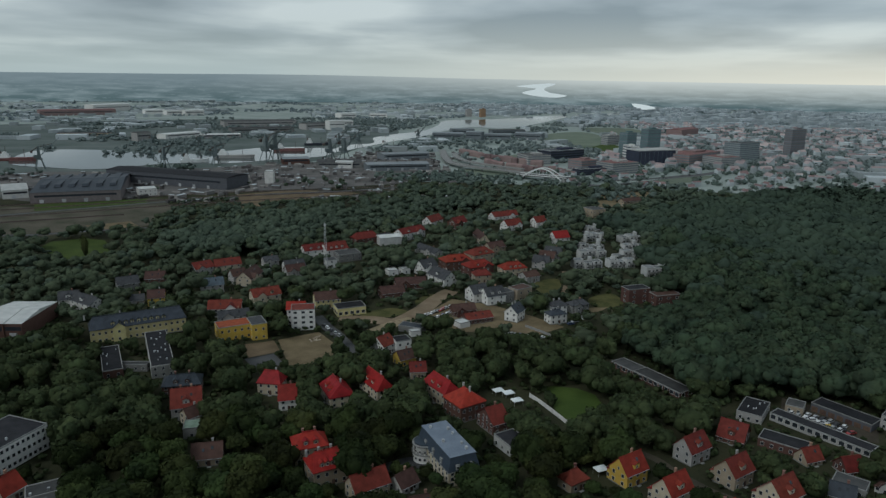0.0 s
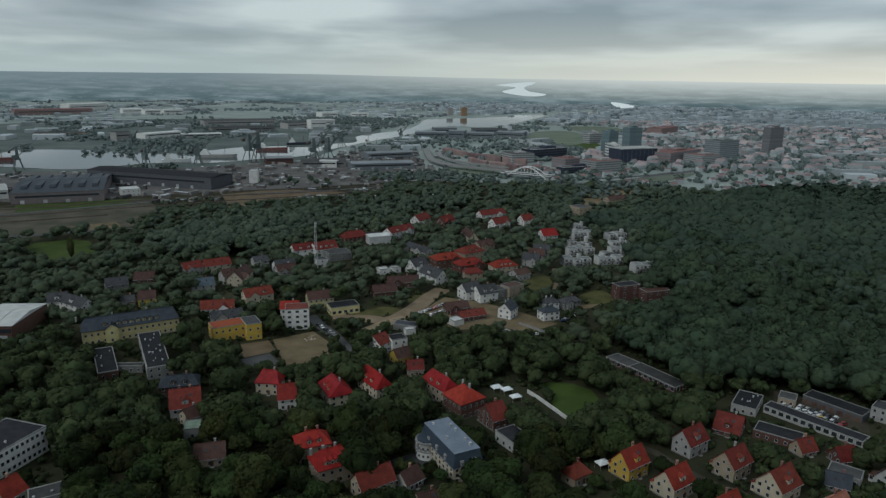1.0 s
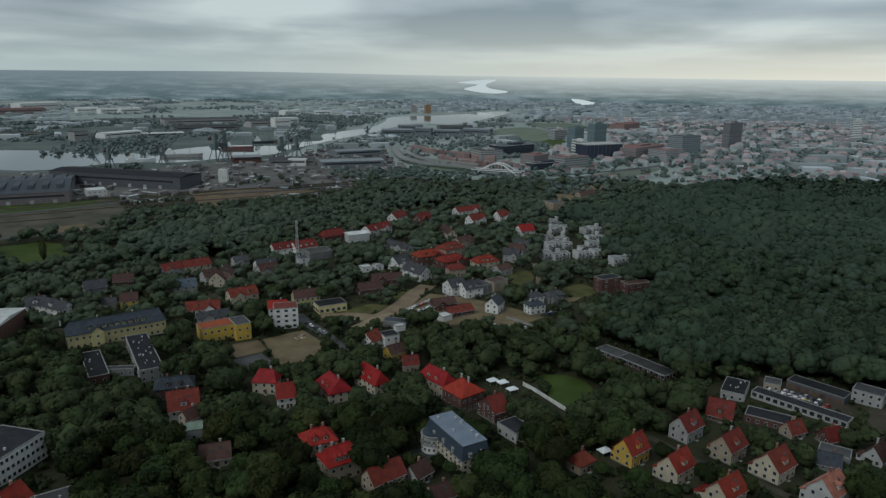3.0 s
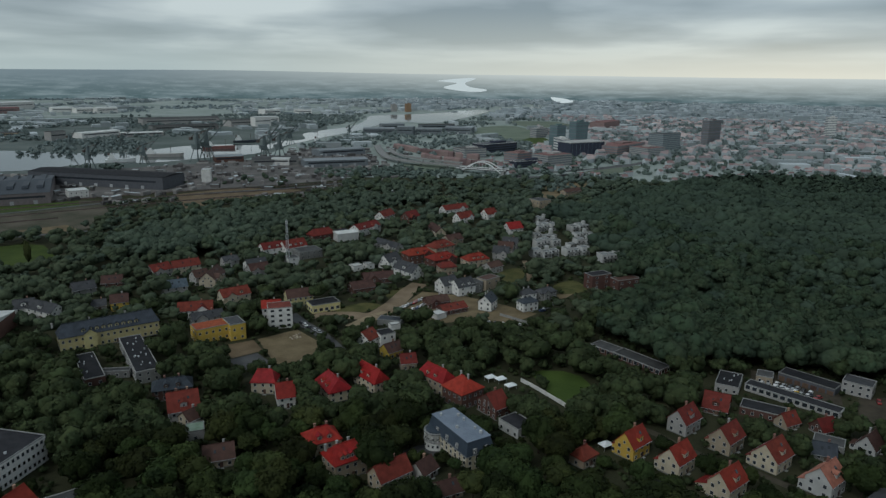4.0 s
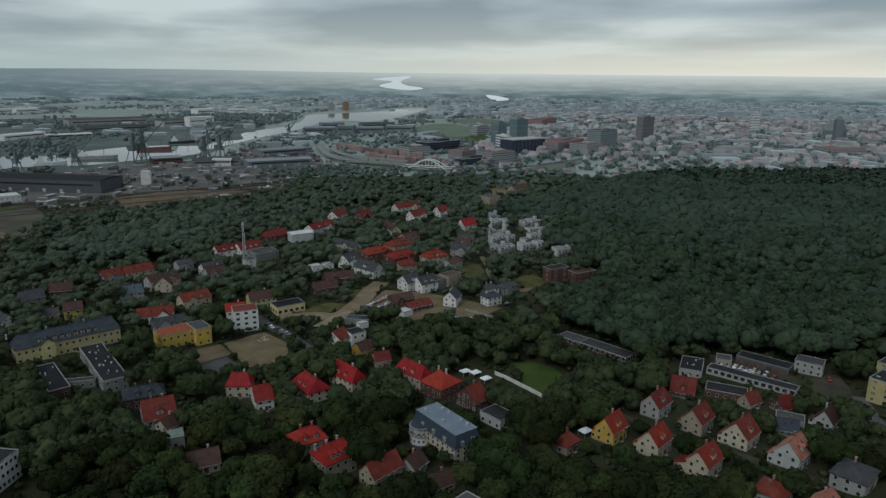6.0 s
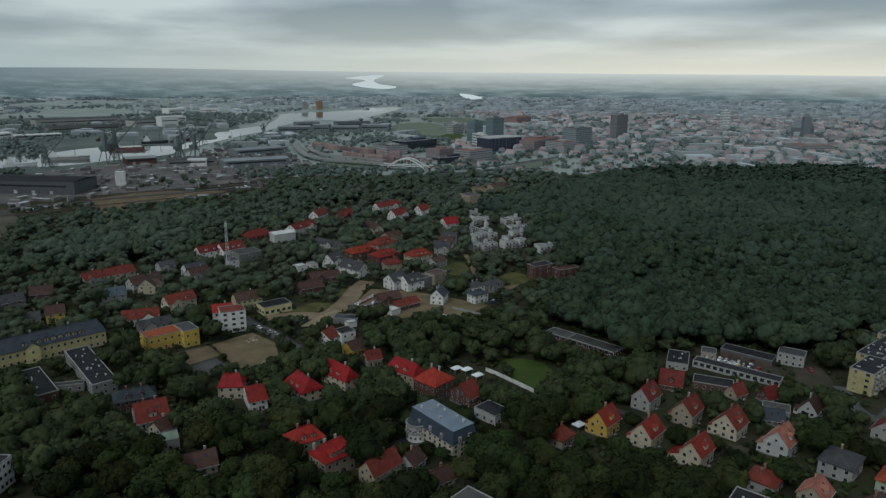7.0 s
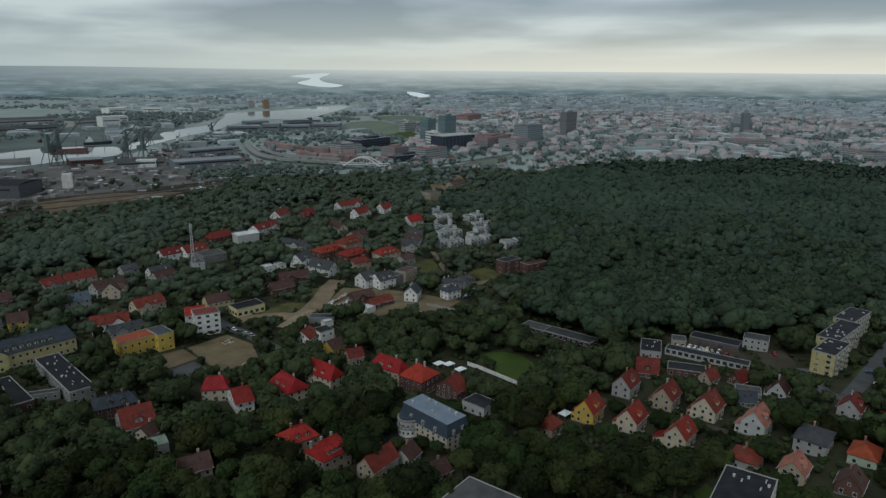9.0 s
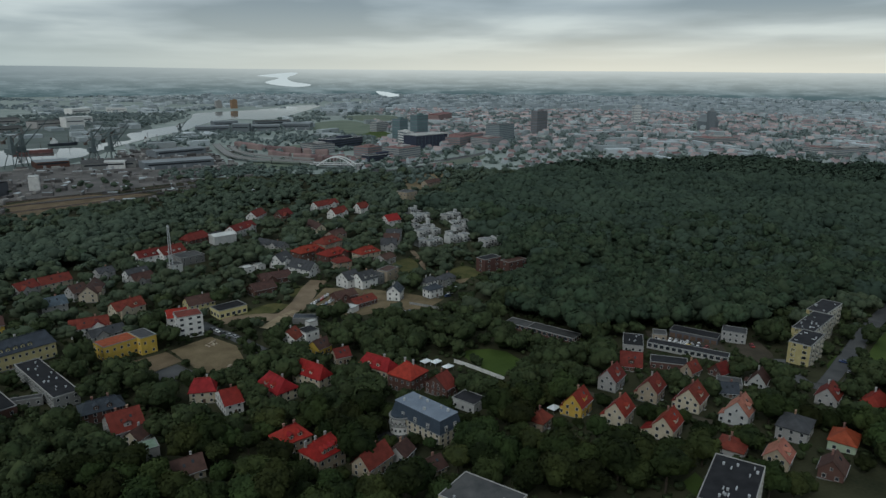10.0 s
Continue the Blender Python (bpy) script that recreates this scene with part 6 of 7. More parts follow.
glade([(-47.8, 282.3), (-41.9, 285.4), (-38.9, 275.0), (-42.9, 269.8)])
sandroad([(83, 443), (89, 463), (94, 500)], 4)
sand([(94, 414), (107, 415), (100, 407), (85, 402)])
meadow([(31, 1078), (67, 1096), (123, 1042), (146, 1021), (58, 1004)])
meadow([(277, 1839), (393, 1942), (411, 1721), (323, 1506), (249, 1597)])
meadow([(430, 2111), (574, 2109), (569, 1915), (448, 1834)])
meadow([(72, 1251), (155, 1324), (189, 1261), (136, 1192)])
sand([(183, 813), (229, 830), (243, 807), (202, 766), (172, 758)])
street([(181, 980), (212, 940), (282, 971), (356, 1028), (420, 1080), (480, 1140)], 13)
street([(196, 1003), (250, 990), (322, 1021), (391, 1066)], 10)
street([(480, 1240), (575, 1295), (743, 1428), (994, 1560), (1244, 1688)], 16)
street([(520, 1180), (640, 1240), (820, 1330), (1010, 1400)], 12)
meadow([(300, 985), (360, 1028), (420, 1060), (380, 1000), (320, 960)])
street([(176.0, 190.0), (201.0, 203.0), (221.0, 214.0), (276.0, 243.0), (330.0, 268.0), (380.0, 290.0)], 8)
street([(181.0, 192.5), (176.5, 199.0), (183.5, 214.0), (190.0, 226.0)], 6)
lawn([(228.0, 210.0), (262.0, 228.0), (300.0, 244.0), (296.0, 232.0), (242.0, 200.0), (216.0, 192.0)])
lawn([(204.0, 211.5), (232.0, 225.5), (240.0, 227.0), (216.0, 214.5), (196.0, 203.5)])
earth([(186.0, 250.0), (200.0, 249.0), (192.0, 232.0), (182.0, 222.0), (170.0, 224.0), (177.0, 240.0)])
lawn([(66.8, 152.0), (76.6, 156.4), (74.9, 148.8), (64.9, 141.2)])
# mansard house with the blue metal roof
block(3.6, 221.9, -65, 24.0, 9.6, 11.2, 'bluemetal', 'cream', 3, 'mansard')
# harbour cranes, ships and landmarks
crane(-597.7, 1021.2, 46, 35)
crane(-420.6, 1041.5, 46, -35)
crane(-362.8, 1104.8, 42, 35)
crane(-287.9, 1129.1, 64, -35)
crane(-277.1, 1146.1, 68, 35)
crane(-185.0, 1141.6, 56, 35)
crane(-161.9, 1144.5, 58, -35)
crane(-170.2, 1412.6, 42, 35)
crane(-209.8, 1406.6, 40, -35)
crane(-55.0, 1589.0, 36, 35)
crane(-567.1, 1352.7, 34, -35)
crane(-477.7, 1366.2, 34, 35)
ship(-293.8, 1327.3, 60, 'rose', 10)
ship(-406.2, 1130.1, 45, 'white', 20)
ship(-362.3, 1202.1, 70, 'pale', 5)
ship(-691.2, 1118.0, 60, 'rose', 12)
ship(-263.1, 1446.9, 50, 'slate', 15)
ship(-107.4, 1422.1, 40, 'slate', 25)
lattice_mast(-85.4, 493.9)
party_tent(27.0, 285.6)
party_tent(34.4, 275.6)
party_tent(31.4, 283.2)
party_tent(58.3, 218.4)
arch_bridge([(119, 1000), (173, 971)])
garden_wall([(50.0, 377.0), (58.0, 368.0), (66.0, 357.0)], 1.6, COPING, "pale concrete wall round the building plot")
rubble_heap(-59.6, 317.7, 4)
rubble_heap(-56.2, 312.8, 5)
rubble_heap(-67.5, 353.5, 6)

# ---------------- cars ----------------
def make_car(paint):
    c = thing("car", 0, 0, 0, "parked %s car on the ground" % paint.name.split("_")[-1], "car", "parked cars")
    bm = bmesh.new()
    v = []
    for sy in (-.85, .85):
        v.append([bm.verts.new((px, sy, pz)) for px, pz in ((-2.1, .35), (2.1, .35), (2.15, .75), (1.2, .92), (-1.9, .98), (-2.15, .8))])
    for i in range(6):
        bm.faces.new((v[0][i], v[0][(i + 1) % 6], v[1][(i + 1) % 6], v[1][i]))
    bm.faces.new(v[0])
    bm.faces.new(v[1][::-1])
    part("body", bm, paint, c)
    bm = bmesh.new()
    box_bm(bm, 2.7, 1.6, .48, (-.35, 0, .93), taper=.78)
    part("cabin", bm, GLASS, c, "dark glazed cabin")
    bm = bmesh.new()
    box_bm(bm, 2.0, 1.24, .06, (-.35, 0, 1.41))
    part("roof_panel", bm, paint, c)
    for sx in (-1.3, 1.3):
        for sy in (-.8, .8):
            bm = bmesh.new()
            bmesh.ops.create_cone(bm, cap_ends=True, segments=12, radius1=.32, radius2=.32, depth=.22, matrix=Matrix.Translation((sx, sy, .32)) @ Matrix.Rotation(math.pi / 2, 4, 'X'))
            part("wheel", bm, RUBBER, c)
    return c


def park(x, y, rz, n, step_x, step_y, seed):
    """A row of parked cars."""
    rg = random.Random(seed)
    for i in range(n):
        if rg.random() < 0.15:
            continue
        src = CARS[rg.choice((0, 0, 0, 1, 1, 2, 2, 3, 5))]
        copy_thing(src, pose(x + i * step_x + rg.uniform(-.3, .3), y + i * step_y + rg.uniform(-.3, .3), 0.2 + land(x + i * step_x, y + i * step_y), 0, 0, rz + rg.choice((0, 180)) + rg.uniform(-4, 4)))


CARS = [make_car(p) for p in CAR_PAINT]
for i, (cx, cy) in enumerate(CAR_SPOTS):
    CARS[i].matrix_basis = pose(cx, cy, 0.2 + land(cx, cy), 0, 0, 40 * i)
for row in CAR_ROWS:
    park(*row)


# ---------------- trees ----------------
def ico(sub):
    bm = bmesh.new()
    bmesh.ops.create_icosphere(bm, subdivisions=sub, radius=1.0)
    bm.verts.ensure_lookup_table()
    v = np.array([p.co[:] for p in bm.verts])
    f = np.array([[q.index for q in t.verts] for t in bm.faces])
    bm.free()
    return v, f


ICO1, ICO2, ICO3 = ico(1), ico(2), ico(3)


def crown(rg, base, leaves, tall=1.0, spray=.12, lobes=1.7):
    """Unit crown (radius about 1, height about 2 * tall): a lobed uneven core under a loose coat of leaf sprays."""
    off = np.array([rg.uniform(-9, 9) for _ in range(3)])
    size = np.array((1.0, 1.0, .88 * tall))

    def reach(d):
        return .82 + .42 * noise.noise(Vector(d * lobes + off)) + .16 * noise.noise(Vector(d * lobes * 2.7 + off))
    bv, bf = base
    V = [np.array([d * reach(d) * .86 for d in bv]) * size]
    Fa, nv = [bf], len(bv)
    for i in range(leaves):
        d = np.array([rg.gauss(0, 1) for _ in range(3)])
        d /= np.linalg.norm(d)
        if d[2] < -.25:
            d[2] = -d[2]
        c = d * size * reach(d) * rg.uniform(.82, 1.12)
        n = d + np.array([rg.gauss(0, .42) for _ in range(3)])
        n /= np.linalg.norm(n)
        e1 = np.cross(n, np.array([rg.gauss(0, 1) for _ in range(3)]))
        e1 = e1 / np.linalg.norm(e1) * rg.uniform(.6, 1.4) * spray
        e2 = np.cross(n, e1) * rg.uniform(.6, 1.0)
        V.append(np.array((c - e1 - e2 * .7, c + e1 * .8 - e2, c + e1 * .6 + e2, c - e1 * .9 + e2 * .6)))
        Fa.append(np.array(((0, 1, 2), (0, 2, 3))) + nv)
        nv += 4
    return np.concatenate(V), np.concatenate(Fa)


def lobed(rg, base, lobes, leaves, tall=1.0, spray=.1):
    """Unit crown built of overlapping rounded boughs, each with its own uneven skin and a loose coat of leaf sprays."""
    size = np.array((1.0, 1.0, .9 * tall))
    hub = [(np.zeros(3), .66)]
    for i in range(lobes):
        a = i * 2.4 + rg.uniform(-.5, .5)
        up = rg.uniform(-.25, .75)
        out = math.sqrt(max(0.0, 1 - up * up)) * rg.uniform(.42, .62)
        hub.append((np.array((math.cos(a) * out, math.sin(a) * out, up * .62)), rg.uniform(.30, .47)))
    V, Fa, nv = [], [], 0
    for k, (c, r) in enumerate(hub):
        bv, bf = base if k or lobes < 8 else ICO2
        off = np.array([rg.uniform(-9, 9) for _ in range(3)])
        V.append(np.array([c + d * r * (1 + .45 * noise.noise(Vector(d * 1.9 + off))) for d in bv]) * size)
        Fa.append(bf + nv)
        nv += len(bv)
    for i in range(leaves):
        c, r = hub[rg.randrange(len(hub))]
        d = np.array([rg.gauss(0, 1) for _ in range(3)])
        d /= np.linalg.norm(d)
        d[2] = abs(d[2]) if d[2] < -.3 else d[2]
        p = c + d * r * rg.uniform(.92, 1.18)
        if any(np.linalg.norm(p - c2) < r2 * .85 for c2, r2 in hub):
            continue
        n = d + np.array([rg.gauss(0, .4) for _ in range(3)])
        e1 = np.cross(n, np.array([rg.gauss(0, 1) for _ in range(3)]))
        e1 = e1 / np.linalg.norm(e1) * rg.uniform(.6, 1.4) * spray
        e2 = np.cross(n / np.linalg.norm(n), e1) * rg.uniform(.6, 1.0)
        p = p * size
        V.append(np.array((p - e1 - e2 * .7, p + e1 * .8 - e2, p + e1 * .6 + e2, p - e1 * .9 + e2 * .6)))
        Fa.append(np.array(((0, 1, 2), (0, 2, 3))) + nv)
        nv += 4
    return np.concatenate(V), np.concatenate(Fa)


def mesh_from(name, v, f, mat, smooth=True):
    me = bpy.data.meshes.new(name)
    me.vertices.add(len(v))
    me.vertices.foreach_set("co", v.astype(np.float32).ravel())
    me.loops.add(f.size)
    me.loops.foreach_set("vertex_index", f.astype(np.int32).ravel())
    me.polygons.add(len(f))
    me.polygons.foreach_set("loop_start", np.arange(0, f.size, 3, dtype=np.int32))
    me.polygons.foreach_set("loop_total", np.full(len(f), 3, dtype=np.int32))
    me.polygons.foreach_set("use_smooth", np.full(len(f), smooth))
    me.materials.append(mat)
    me.update(calc_edges=True)
    return me


def trunk_mesh(h, r, rg):
    bm = bmesh.new()
    bmesh.ops.create_cone(bm, cap_ends=True, segments=8, radius1=r, radius2=r * .5, depth=h, matrix=Matrix.Translation((0, 0, h / 2)))
    for i in range(4):
        a = i * 1.57 + rg.uniform(-.3, .3)
        beam(bm, (0, 0, h * .55), (math.cos(a) * h * .35, math.sin(a) * h * .35, h * .95), r * .5)
    return mesh_of("trunk", bm, BARK)


def inside(poly, pts):
    x, y = pts[:, 0], pts[:, 1]
    r = np.zeros(len(pts), bool)
    lo, hi = poly.min(0) - 1, poly.max(0) + 1
    near = (x > lo[0]) & (x < hi[0]) & (y > lo[1]) & (y < hi[1])
    xs, ys = x[near], y[near]
    q = np.zeros(len(xs), bool)
    for (x0, y0), (x1, y1) in zip(poly, np.roll(poly, -1, 0)):
        if y0 != y1:
            q ^= ((ys < y0) != (ys < y1)) & (xs < (x1 - x0) * (ys - y0) / (y1 - y0) + x0)
    r[near] = q
    return r


def free_of_buildings(pts, margin=0.0):
    ok = np.ones(len(pts), bool)
    for cx, cy, r, _ in FOOT:
        ok &= (pts[:, 0] - cx) ** 2 + (pts[:, 1] - cy) ** 2 > (r + margin) ** 2
    for o in OPEN:
        ok &= ~inside(o, pts)
    return ok


def kept_low(pts, h):
    """Trees on the camera's sight line to a house or open spot are cut low to show it; those too close are left out."""
    view = pts - np.array((-30.0, 0.0))
    far = np.hypot(view[:, 0], view[:, 1])
    u = view / far[:, None]
    lim = np.full(len(pts), 99.0)
    base = np.array([land(*p) for p in pts])
    for cx, cy, r, cover in FOOT[::2]:
        d = np.array((cx, cy)) - pts
        f = d[:, 0] * u[:, 0] + d[:, 1] * u[:, 1]
        s = np.abs(d[:, 0] * u[:, 1] - d[:, 1] * u[:, 0])
        m = (f > 0) & (f < 60) & (s < r + 1.0)
        lim[m] = np.minimum(lim[m], (f[m] - r) * 132.0 / far[m] + cover + land(cx, cy) - base[m])
    for cx, cy, r in LOW:
        d = np.array((cx, cy)) - pts
        f = d[:, 0] * u[:, 0] + d[:, 1] * u[:, 1]
        s = np.abs(d[:, 0] * u[:, 1] - d[:, 1] * u[:, 0])
        m = (f > 0) & (f < (80 if r == 7.0 else 40)) & (s < r + 1.0)
        lim[m] = np.minimum(lim[m], f[m] * 132.0 / far[m] + 1.2 + land(cx, cy) - base[m])
    return np.clip(np.minimum(h, lim), 2.2, None), lim > 1.2


def fan(r0, r1, a0, a1, pts):
    """Points within a sector seen from the flight line; angles in degrees from north, clockwise."""
    x, y = pts[:, 0] + 30, pts[:, 1]
    r, a = np.hypot(x, y), np.degrees(np.arctan2(x, y))
    return (r > r0) & (r < r1) & (a > a0) & (a < a1)


def lattice(x0, x1, y0, y1, step, rng):
    gx, gy = np.meshgrid(np.arange(x0, x1, step), np.arange(y0, y1, step))
    p = np.stack([gx.ravel(), gy.ravel()], 1)
    return p + rng.uniform(-.48, .48, p.shape) * step


def wave(pts, s, seed):
    return np.array([noise.noise((p[0] * s, p[1] * s, seed)) for p in pts])


rng = np.random.default_rng(5)
rg = random.Random(11)
FOREST_P, BELT_P = np.array(FOREST), np.array(BELT)

# trees of gardens and streets
cand = lattice(-420, 900, 130, 960, 7.4, rng)
cand = cand[fan(170, 930, -37, 58, cand)]
beyond_rail = cand[:, 1] > 715 + (cand[:, 0] + 484) * 0.43
beyond_road = cand[:, 1] > 890
in_forest, in_belt = inside(FOREST_P, cand), inside(BELT_P, cand)
dens = np.where(np.hypot(cand[:, 0] + 30, cand[:, 1]) < 330, 0.92, 0.62) + 0.5 * wave(cand, 0.018, 2.0)
dens[in_forest | in_belt] = 0.84
dens[(beyond_rail | beyond_road) & ~in_forest & ~in_belt] = 0.05
cand = cand[(rng.random(len(cand)) < dens)]
cand = cand[free_of_buildings(cand)]
tall = 6.0 + 13.0 * rng.beta(1.9, 2.1, len(cand)) + 2.5 * wave(cand, 0.03, 11.0) + np.where(inside(FOREST_P, cand) | inside(BELT_P, cand), 4.0 + 6.0 * wave(cand, 0.009, 7.0) + 7.0 * wave(cand, 0.0045, 3.0), 0)
tall, keep = kept_low(cand, tall)
cand, tall = cand[keep], tall[keep]
order = np.argsort(np.hypot(cand[:, 0] + 30, cand[:, 1]))
cand, tall = cand[order], tall[order]
near, rest, near_h, rest_h = cand[:300], cand[300:], tall[:300], tall[300:]

KIND = []
for k in range(9):
    v, f = lobed(rg, ICO1, 10 + k % 5, 900, rg.uniform(.85, 1.25), .07)
    KIND.append((mesh_from("crown", v, f, LEAF), trunk_mesh(1.0, 0.045, rg)))
for (px, py), h in zip(near, near_h):
    r = min(h * rg.uniform(.42, .56), 7.2)
    cm, tm = rg.choice(KIND)
    t = thing("tree", px, py, rg.uniform(0, 360), "leafy dark green deciduous tree in a garden", "tree", "garden trees")
    piece("trunk", tm, t, Matrix.Diagonal((h * .6, h * .6, h * .6, 1)))
    piece("crown", cm, t, Matrix.Translation((0, 0, h - r * 1.0)) @ Matrix.Diagonal((r, r, r, 1)))


def wood(name, pts, hs, protos, mat, label, category, rwid=(.36, .48), soft=True):
    """Many crowns as one mesh; pieces differ by island."""
    V, Fa, nv = [], [], 0
    for (px, py), h in zip(pts, hs):
        v, f = protos[rg.randrange(len(protos))]
        r = h * rg.uniform(*rwid)
        a = rg.uniform(0, 6.28)
        c, s = math.cos(a), math.sin(a)
        q = v * r
        V.append(np.stack([q[:, 0] * c - q[:, 1] * s + px, q[:, 0] * s + q[:, 1] * c + py, q[:, 2] + h - r + land(px, py)], 1))
        Fa.append(f + nv)
        nv += len(v)
    me = mesh_from(name, np.concatenate(V), np.concatenate(Fa), mat, soft)
    return tagged(new(name, me), label, category, kind="stuff")


MID = [lobed(rg, ICO1, 6 + k % 3, 170, rg.uniform(.8, 1.2), .085) for k in range(10)]
FINE = [lobed(rg, ICO1, 7 + k % 4, 180, rg.uniform(.8, 1.1), .075) for k in range(8)]
BROAD = [lobed(rg, ICO1, 4 + k % 3, 36, rg.uniform(.75, 1.0), .08) for k in range(10)]
FAR = [crown(rg, ICO1, 30, rg.uniform(.7, 1.0), .24) for _ in range(6)]
DOT = [crown(rg, ICO1, 8, .75, .3) for _ in range(4)]
m, belt = inside(FOREST_P, rest), inside(BELT_P, rest)
m &= ~belt
far_off = np.hypot(rest[:, 0] + 30, rest[:, 1])
# with distance more trees take LEAF_BELT, whose paler green carries the haze
belt |= ~m & (rng.random(len(rest)) < np.clip((far_off - 430) / 450, 0, .9))
town = ~m & ~belt
close = far_off + rng.uniform(-40, 40, len(rest)) < 390
wood("suburb_trees", rest[town & close], rest_h[town & close], MID, LEAF_FAR, "leafy green trees between the houses", "trees", (.42, .54))
wood("street_trees", rest[town & ~close], rest_h[town & ~close], BROAD, LEAF_MID, "green garden and street trees further up", "trees", (.42, .54))
edge = far_off + rng.uniform(-110, 110, len(rest)) < 520
wood("forest_edge", rest[m & edge], rest_h[m & edge], FINE, LEAF_EDGE, "dark green deciduous trees along the forest edge", "woodland", (.40, .52))
m &= ~edge
wood("woodland", rest[m], rest_h[m], BROAD, LEAF_WOOD, "dense dark green deciduous woodland", "woodland", (.54, .72))
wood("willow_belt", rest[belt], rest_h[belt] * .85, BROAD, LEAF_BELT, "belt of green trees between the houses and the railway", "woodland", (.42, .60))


def understorey(outline, step, base, mat, label):
    """An added leaf sheet that keeps the gaps between a wood's crowns from going black."""
    (x0, y0), (x1, y1) = outline.min(0), outline.max(0)
    nx, ny = int((x1 - x0) / step), int((y1 - y0) / step)
    gx, gy = np.meshgrid(x0 + np.arange(nx) * step, y0 + np.arange(ny) * step)
    p = np.stack([gx.ravel(), gy.ravel()], 1)
    p += rng.uniform(-.3, .3, p.shape) * step
    ok = inside(outline, p) & free_of_buildings(p, 7) & (np.hypot(p[:, 0], p[:, 1]) < 1750)
    z = base + 4.5 * wave(p, 0.009, 7.0) + 5.0 * wave(p, 0.0045, 3.0) + rng.uniform(0, 2.6, len(p))
    q = np.arange(len(p)).reshape(ny, nx)
    quads = np.stack([q[:-1, :-1], q[:-1, 1:], q[1:, 1:], q[1:, :-1]], -1).reshape(-1, 4)
    quads = quads[ok[quads].sum(1) == 4]
    v = np.column_stack([p, z + np.array([land(*q) for q in p])])
    f = np.concatenate([quads[:, (0, 1, 2)], quads[:, (0, 2, 3)]])
    tagged(new("understorey", mesh_from("understorey", v, f, mat)), label, "woodland", kind="stuff")


understorey(FOREST_P, 6.0, 6.8, LEAF_EDGE, "added dark green leaf sheet between the forest crowns")
understorey(BELT_P, 6.5, 5.0, LEAF_EDGE, "added dark green leaf sheet between the belt's crowns")
# the forest past the first stretch
cand = lattice(80, 1300, 200, 1700, 9.5, rng)
cand = cand[inside(FOREST_P, cand) & ~fan(170, 930, -37, 58, cand) & fan(170, 1700, -37, 60, cand)]
cand = cand[free_of_buildings(cand)]
if len(cand):
    wood("far_woodland", cand, rng.uniform(13, 20, len(cand)) + 6 * wave(cand, 0.009, 7.0), FAR, LEAF_WOOD, "dense dark green forest in the distance", "woodland", (.42, .6))


# low undergrowth between trees and houses
cand = lattice(-340, 400, 140, 500, 5.0, rng)
cand = cand[fan(150, 500, -42, 58, cand)]
cand = cand[rng.random(len(cand)) < np.where(inside(FOREST_P, cand), 0.9, 0.6)]
ok = np.ones(len(cand), bool)
for cx, cy, r, _ in FOOT[::2]:
    ok &= (cand[:, 0] - cx) ** 2 + (cand[:, 1] - cy) ** 2 > (r * .9) ** 2
for o in OPEN:
    ok &= ~inside(o, cand)
wood("bushes", cand[ok], rng.uniform(1.6, 4.0, ok.sum()), DOT, LEAF_FAR, "dark green garden hedges and bushes", "bushes", (.5, .8))


def poplar(x, y):
    t = thing("poplar", x, y, 0, "tall slim dark columnar poplar beside the lawn", "tree")
    r2 = random.Random(3)
    v, f = crown(r2, ICO3, 260, 3.4, .12, 1.6)
    bm = bmesh.new()
    bmesh.ops.create_cone(bm, cap_ends=True, segments=8, radius1=.4, radius2=.2, depth=6, matrix=Matrix.Translation((0, 0, 3)))
    part("trunk", bm, BARK, t)
    piece("crown", mesh_from("crown", v, f, LEAF), t, Matrix.Translation((0, 0, 12)) @ Matrix.Diagonal((3.2, 3.2, 3.2, 1)))


poplar(-272.1, 509.8)


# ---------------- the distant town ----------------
# far walls and roofs have haze in their colour: paler and bluer by distance
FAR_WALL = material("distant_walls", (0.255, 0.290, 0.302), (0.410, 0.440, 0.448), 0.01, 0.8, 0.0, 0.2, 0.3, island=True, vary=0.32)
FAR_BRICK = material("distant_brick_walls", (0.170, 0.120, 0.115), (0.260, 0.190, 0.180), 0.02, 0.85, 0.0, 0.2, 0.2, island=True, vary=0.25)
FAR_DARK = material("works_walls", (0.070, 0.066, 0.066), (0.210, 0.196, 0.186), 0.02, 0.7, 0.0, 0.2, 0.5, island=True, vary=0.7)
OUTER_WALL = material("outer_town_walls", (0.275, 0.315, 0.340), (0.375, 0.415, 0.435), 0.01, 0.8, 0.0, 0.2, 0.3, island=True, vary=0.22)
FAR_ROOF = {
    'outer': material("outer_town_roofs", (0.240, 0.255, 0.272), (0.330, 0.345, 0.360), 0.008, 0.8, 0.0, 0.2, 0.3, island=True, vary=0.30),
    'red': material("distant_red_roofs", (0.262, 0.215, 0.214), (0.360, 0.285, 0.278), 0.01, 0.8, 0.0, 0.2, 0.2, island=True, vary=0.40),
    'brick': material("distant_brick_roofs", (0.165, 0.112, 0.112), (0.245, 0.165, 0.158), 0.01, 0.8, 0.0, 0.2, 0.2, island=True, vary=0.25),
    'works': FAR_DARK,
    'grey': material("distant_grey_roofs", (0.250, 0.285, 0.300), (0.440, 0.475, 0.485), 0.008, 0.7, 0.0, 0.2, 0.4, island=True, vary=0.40)}


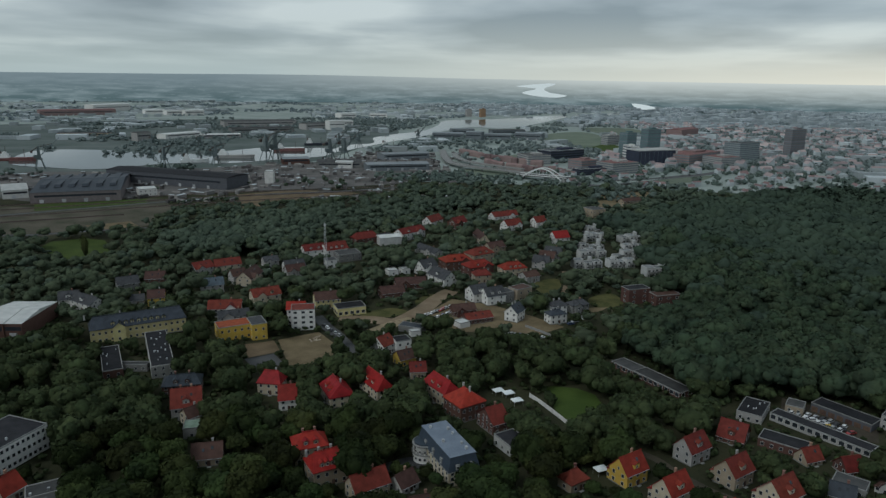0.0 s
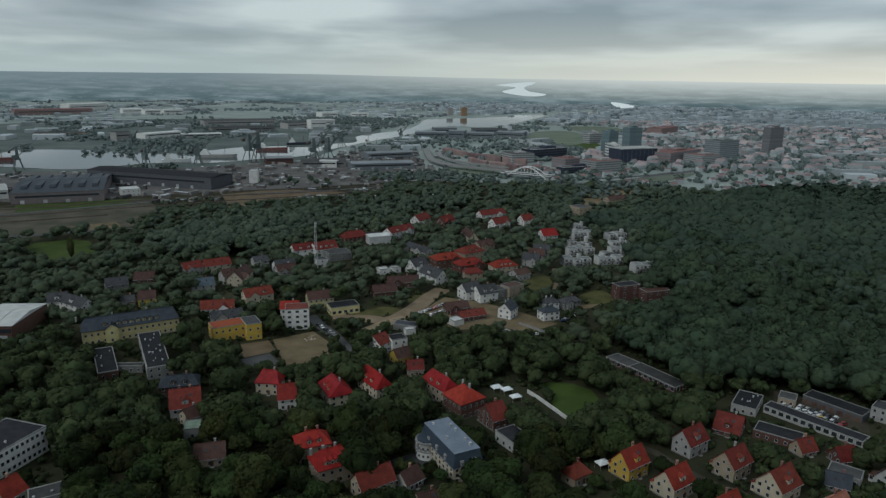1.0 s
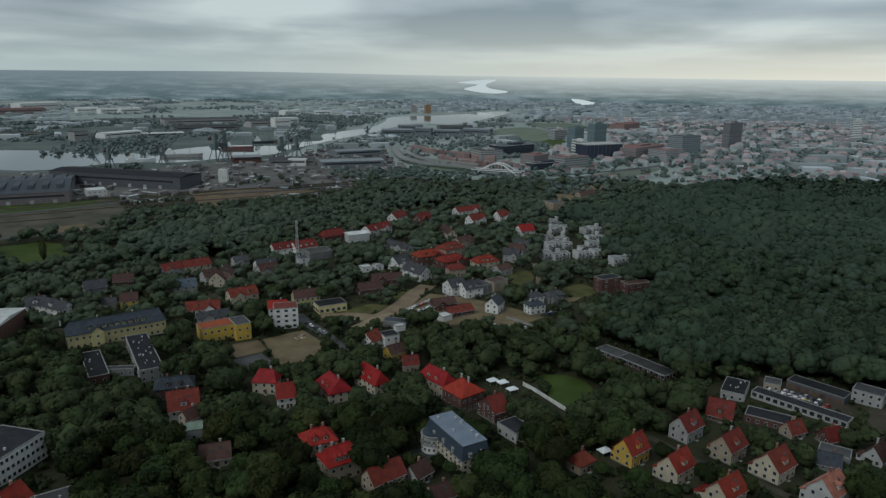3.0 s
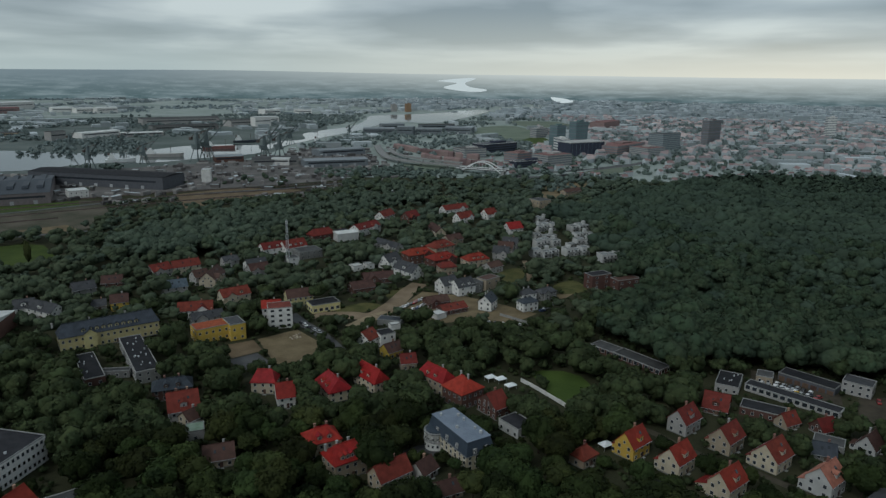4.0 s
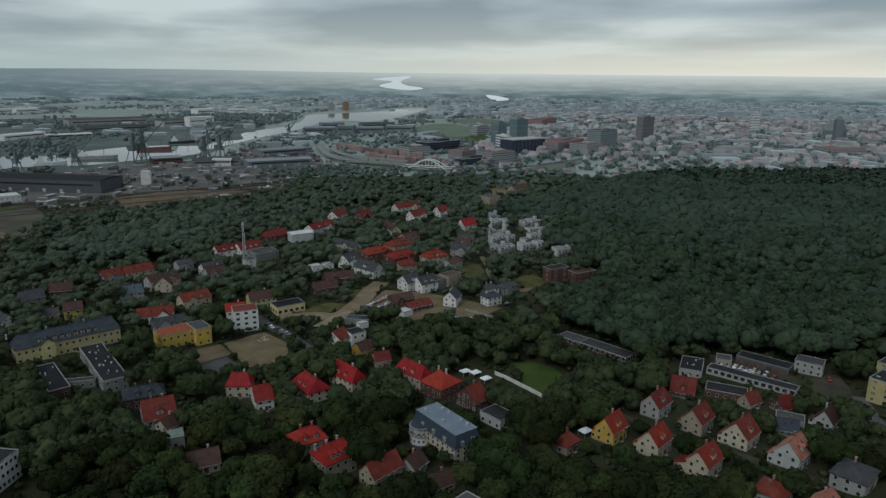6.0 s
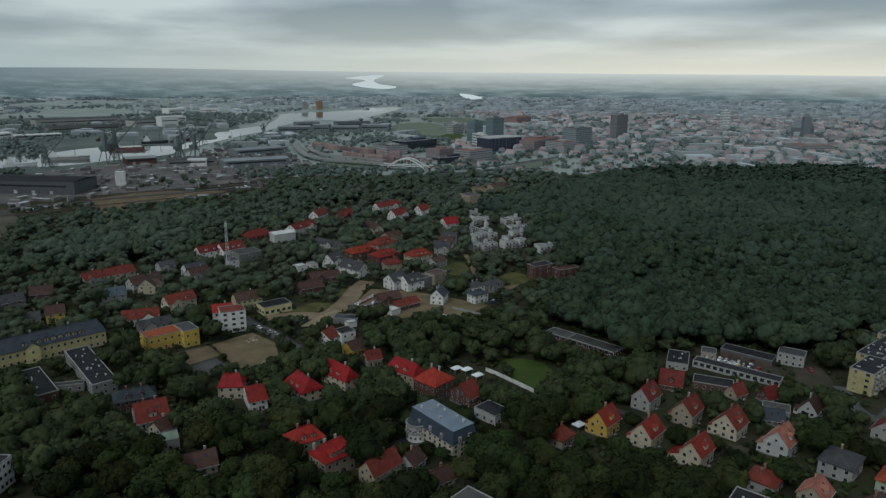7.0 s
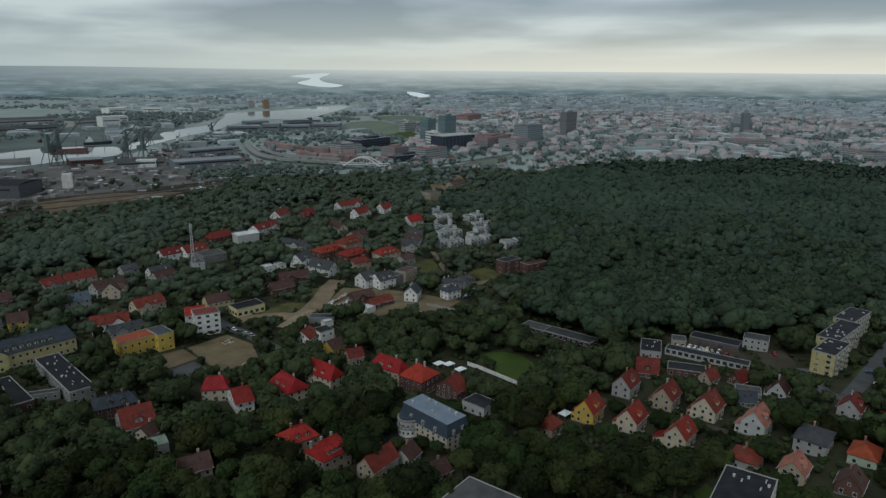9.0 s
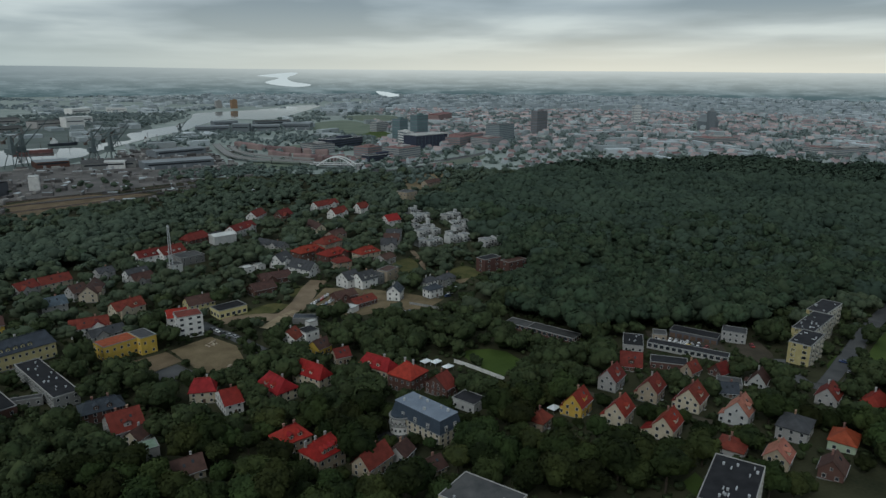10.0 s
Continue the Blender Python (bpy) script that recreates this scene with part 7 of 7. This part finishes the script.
def distant(name, pts, size, tall, roof, label, category, walls=None, turn=None):
    """Distant buildings as one mesh: walls with a pitched or nearly flat roof each."""
    V, F4, M, nv = [], [], [], 0
    for px, py in pts:
        l, w, h = rg.uniform(*size), rg.uniform(size[0], size[1]) * .45, rg.uniform(*tall)
        up = w * .45 if roof in ('red', 'brick') else .6
        a = (turn.pop(0) if turn else rg.choice((.3, .3 + 1.57)) + 1.2 * noise.noise((px * .0015, py * .0015, 3.0))) + rg.uniform(-.12, .12)
        c, s = math.cos(a), math.sin(a)
        loc = [(-l / 2, -w / 2, 0), (l / 2, -w / 2, 0), (l / 2, w / 2, 0), (-l / 2, w / 2, 0), (-l / 2, -w / 2, h), (l / 2, -w / 2, h), (l / 2, w / 2, h), (-l / 2, w / 2, h), (-l / 2, 0, h + up), (l / 2, 0, h + up)]
        g = land(px, py)
        V += [(x * c - y * s + px, x * s + y * c + py, z + g) for x, y, z in loc]
        F4 += [[i + nv for i in q] for q in ((0, 1, 5, 4), (1, 2, 6, 5), (2, 3, 7, 6), (3, 0, 4, 7), (5, 6, 9), (7, 4, 8), (4, 5, 9, 8), (6, 7, 8, 9))]
        M += [0] * 6 + [1] * 2
        nv += 10
    me = bpy.data.meshes.new(name)
    me.from_pydata(V, [], F4)
    me.materials.append(walls or FAR_WALL)
    me.materials.append(FAR_ROOF[roof])
    me.polygons.foreach_set("material_index", M)
    return tagged(new(name, me), label, category, kind="stuff")


WET = [np.array([(v.co.x, v.co.y) for v in o.data.vertices]) for o in scene.objects if o.name.startswith("water")]


def far_points(r0, r1, a0, a1, n, seed, gather=0.0):
    r = np.sqrt(np.random.default_rng(seed).uniform(r0 ** 2, r1 ** 2, n))
    a = np.radians(np.random.default_rng(seed + 1).uniform(a0, a1, n))
    p = np.stack([r * np.sin(a) - 30, r * np.cos(a)], 1)
    p = p[~inside(FOREST_P, p)]
    if gather:
        p = p[wave(p, gather, seed * 1.7) > (0.12 if gather > .003 else -.05)]
    ok = free_of_buildings(p, 4)
    for dx, dy in ((40, 0), (-40, 0), (0, 60), (0, -110)):
        for o in WET:
            ok &= ~inside(o, p + np.array((dx, dy)))
    return p[ok]


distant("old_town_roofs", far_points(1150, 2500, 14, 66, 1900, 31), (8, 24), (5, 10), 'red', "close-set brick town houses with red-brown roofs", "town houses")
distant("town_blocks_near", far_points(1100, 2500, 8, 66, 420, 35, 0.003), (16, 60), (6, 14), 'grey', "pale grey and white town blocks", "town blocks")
row_p, row_a = [], []
for line in BRICK_LINES:
    for a, c in zip(line, line[1:]):
        a, c = Vector(a), Vector(c)
        for k in range(int((c - a).length / 11)):
            row_p.append(tuple(a + (c - a).normalized() * 11 * (k + .5)))
            row_a.append(math.atan2(c.y - a.y, c.x - a.x))
distant("brick_rows", row_p, (10, 13), (7, 9), 'brick', "curved rows of red-brown brick houses by the elevated road", "town houses", FAR_BRICK, row_a)
distant("forest_edge_houses", far_points(960, 1200, 8, 66, 170, 101), (7, 18), (4, 7), 'brick', "low brick and plaster houses beyond the forest", "town houses")
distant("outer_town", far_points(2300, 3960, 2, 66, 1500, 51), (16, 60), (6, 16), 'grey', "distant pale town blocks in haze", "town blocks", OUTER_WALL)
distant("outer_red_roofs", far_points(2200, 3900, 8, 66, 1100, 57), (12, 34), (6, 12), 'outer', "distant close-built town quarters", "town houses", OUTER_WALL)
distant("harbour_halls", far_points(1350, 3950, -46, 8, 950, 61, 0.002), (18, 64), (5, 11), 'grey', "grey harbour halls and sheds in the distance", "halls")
distant("shipyard_sheds", far_points(800, 1330, -44, 4, 420, 71), (3, 14), (2, 5), 'grey', "cluttered shipyard sheds and stores", "sheds", FAR_DARK)
distant("shipyard_rust", far_points(800, 1330, -44, 4, 900, 73), (3, 14), (1.5, 4.5), 'works', "rusty shipyard stacks and small brick stores", "sheds", FAR_DARK)


def grove_points(poly, n, seed):
    poly = np.array(poly, float)
    p = np.random.default_rng(seed).uniform(poly.min(0), poly.max(0), (n * 4, 2))
    return p[inside(poly, p)][:n]


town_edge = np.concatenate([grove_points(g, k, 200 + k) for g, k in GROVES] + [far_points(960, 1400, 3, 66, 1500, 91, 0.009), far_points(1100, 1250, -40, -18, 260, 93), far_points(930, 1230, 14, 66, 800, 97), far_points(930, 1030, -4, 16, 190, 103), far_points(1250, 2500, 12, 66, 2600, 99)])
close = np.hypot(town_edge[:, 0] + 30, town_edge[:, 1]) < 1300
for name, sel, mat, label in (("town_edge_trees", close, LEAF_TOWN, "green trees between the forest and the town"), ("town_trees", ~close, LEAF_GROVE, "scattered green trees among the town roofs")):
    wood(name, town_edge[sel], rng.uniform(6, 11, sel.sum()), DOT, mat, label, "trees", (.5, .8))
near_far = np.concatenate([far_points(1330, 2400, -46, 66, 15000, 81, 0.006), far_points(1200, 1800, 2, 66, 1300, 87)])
wood("distant_trees", near_far, rng.uniform(7, 13, len(near_far)), DOT, LEAF_GROVE, "distant groves and avenues in haze-paled green", "trees", (.5, .8))
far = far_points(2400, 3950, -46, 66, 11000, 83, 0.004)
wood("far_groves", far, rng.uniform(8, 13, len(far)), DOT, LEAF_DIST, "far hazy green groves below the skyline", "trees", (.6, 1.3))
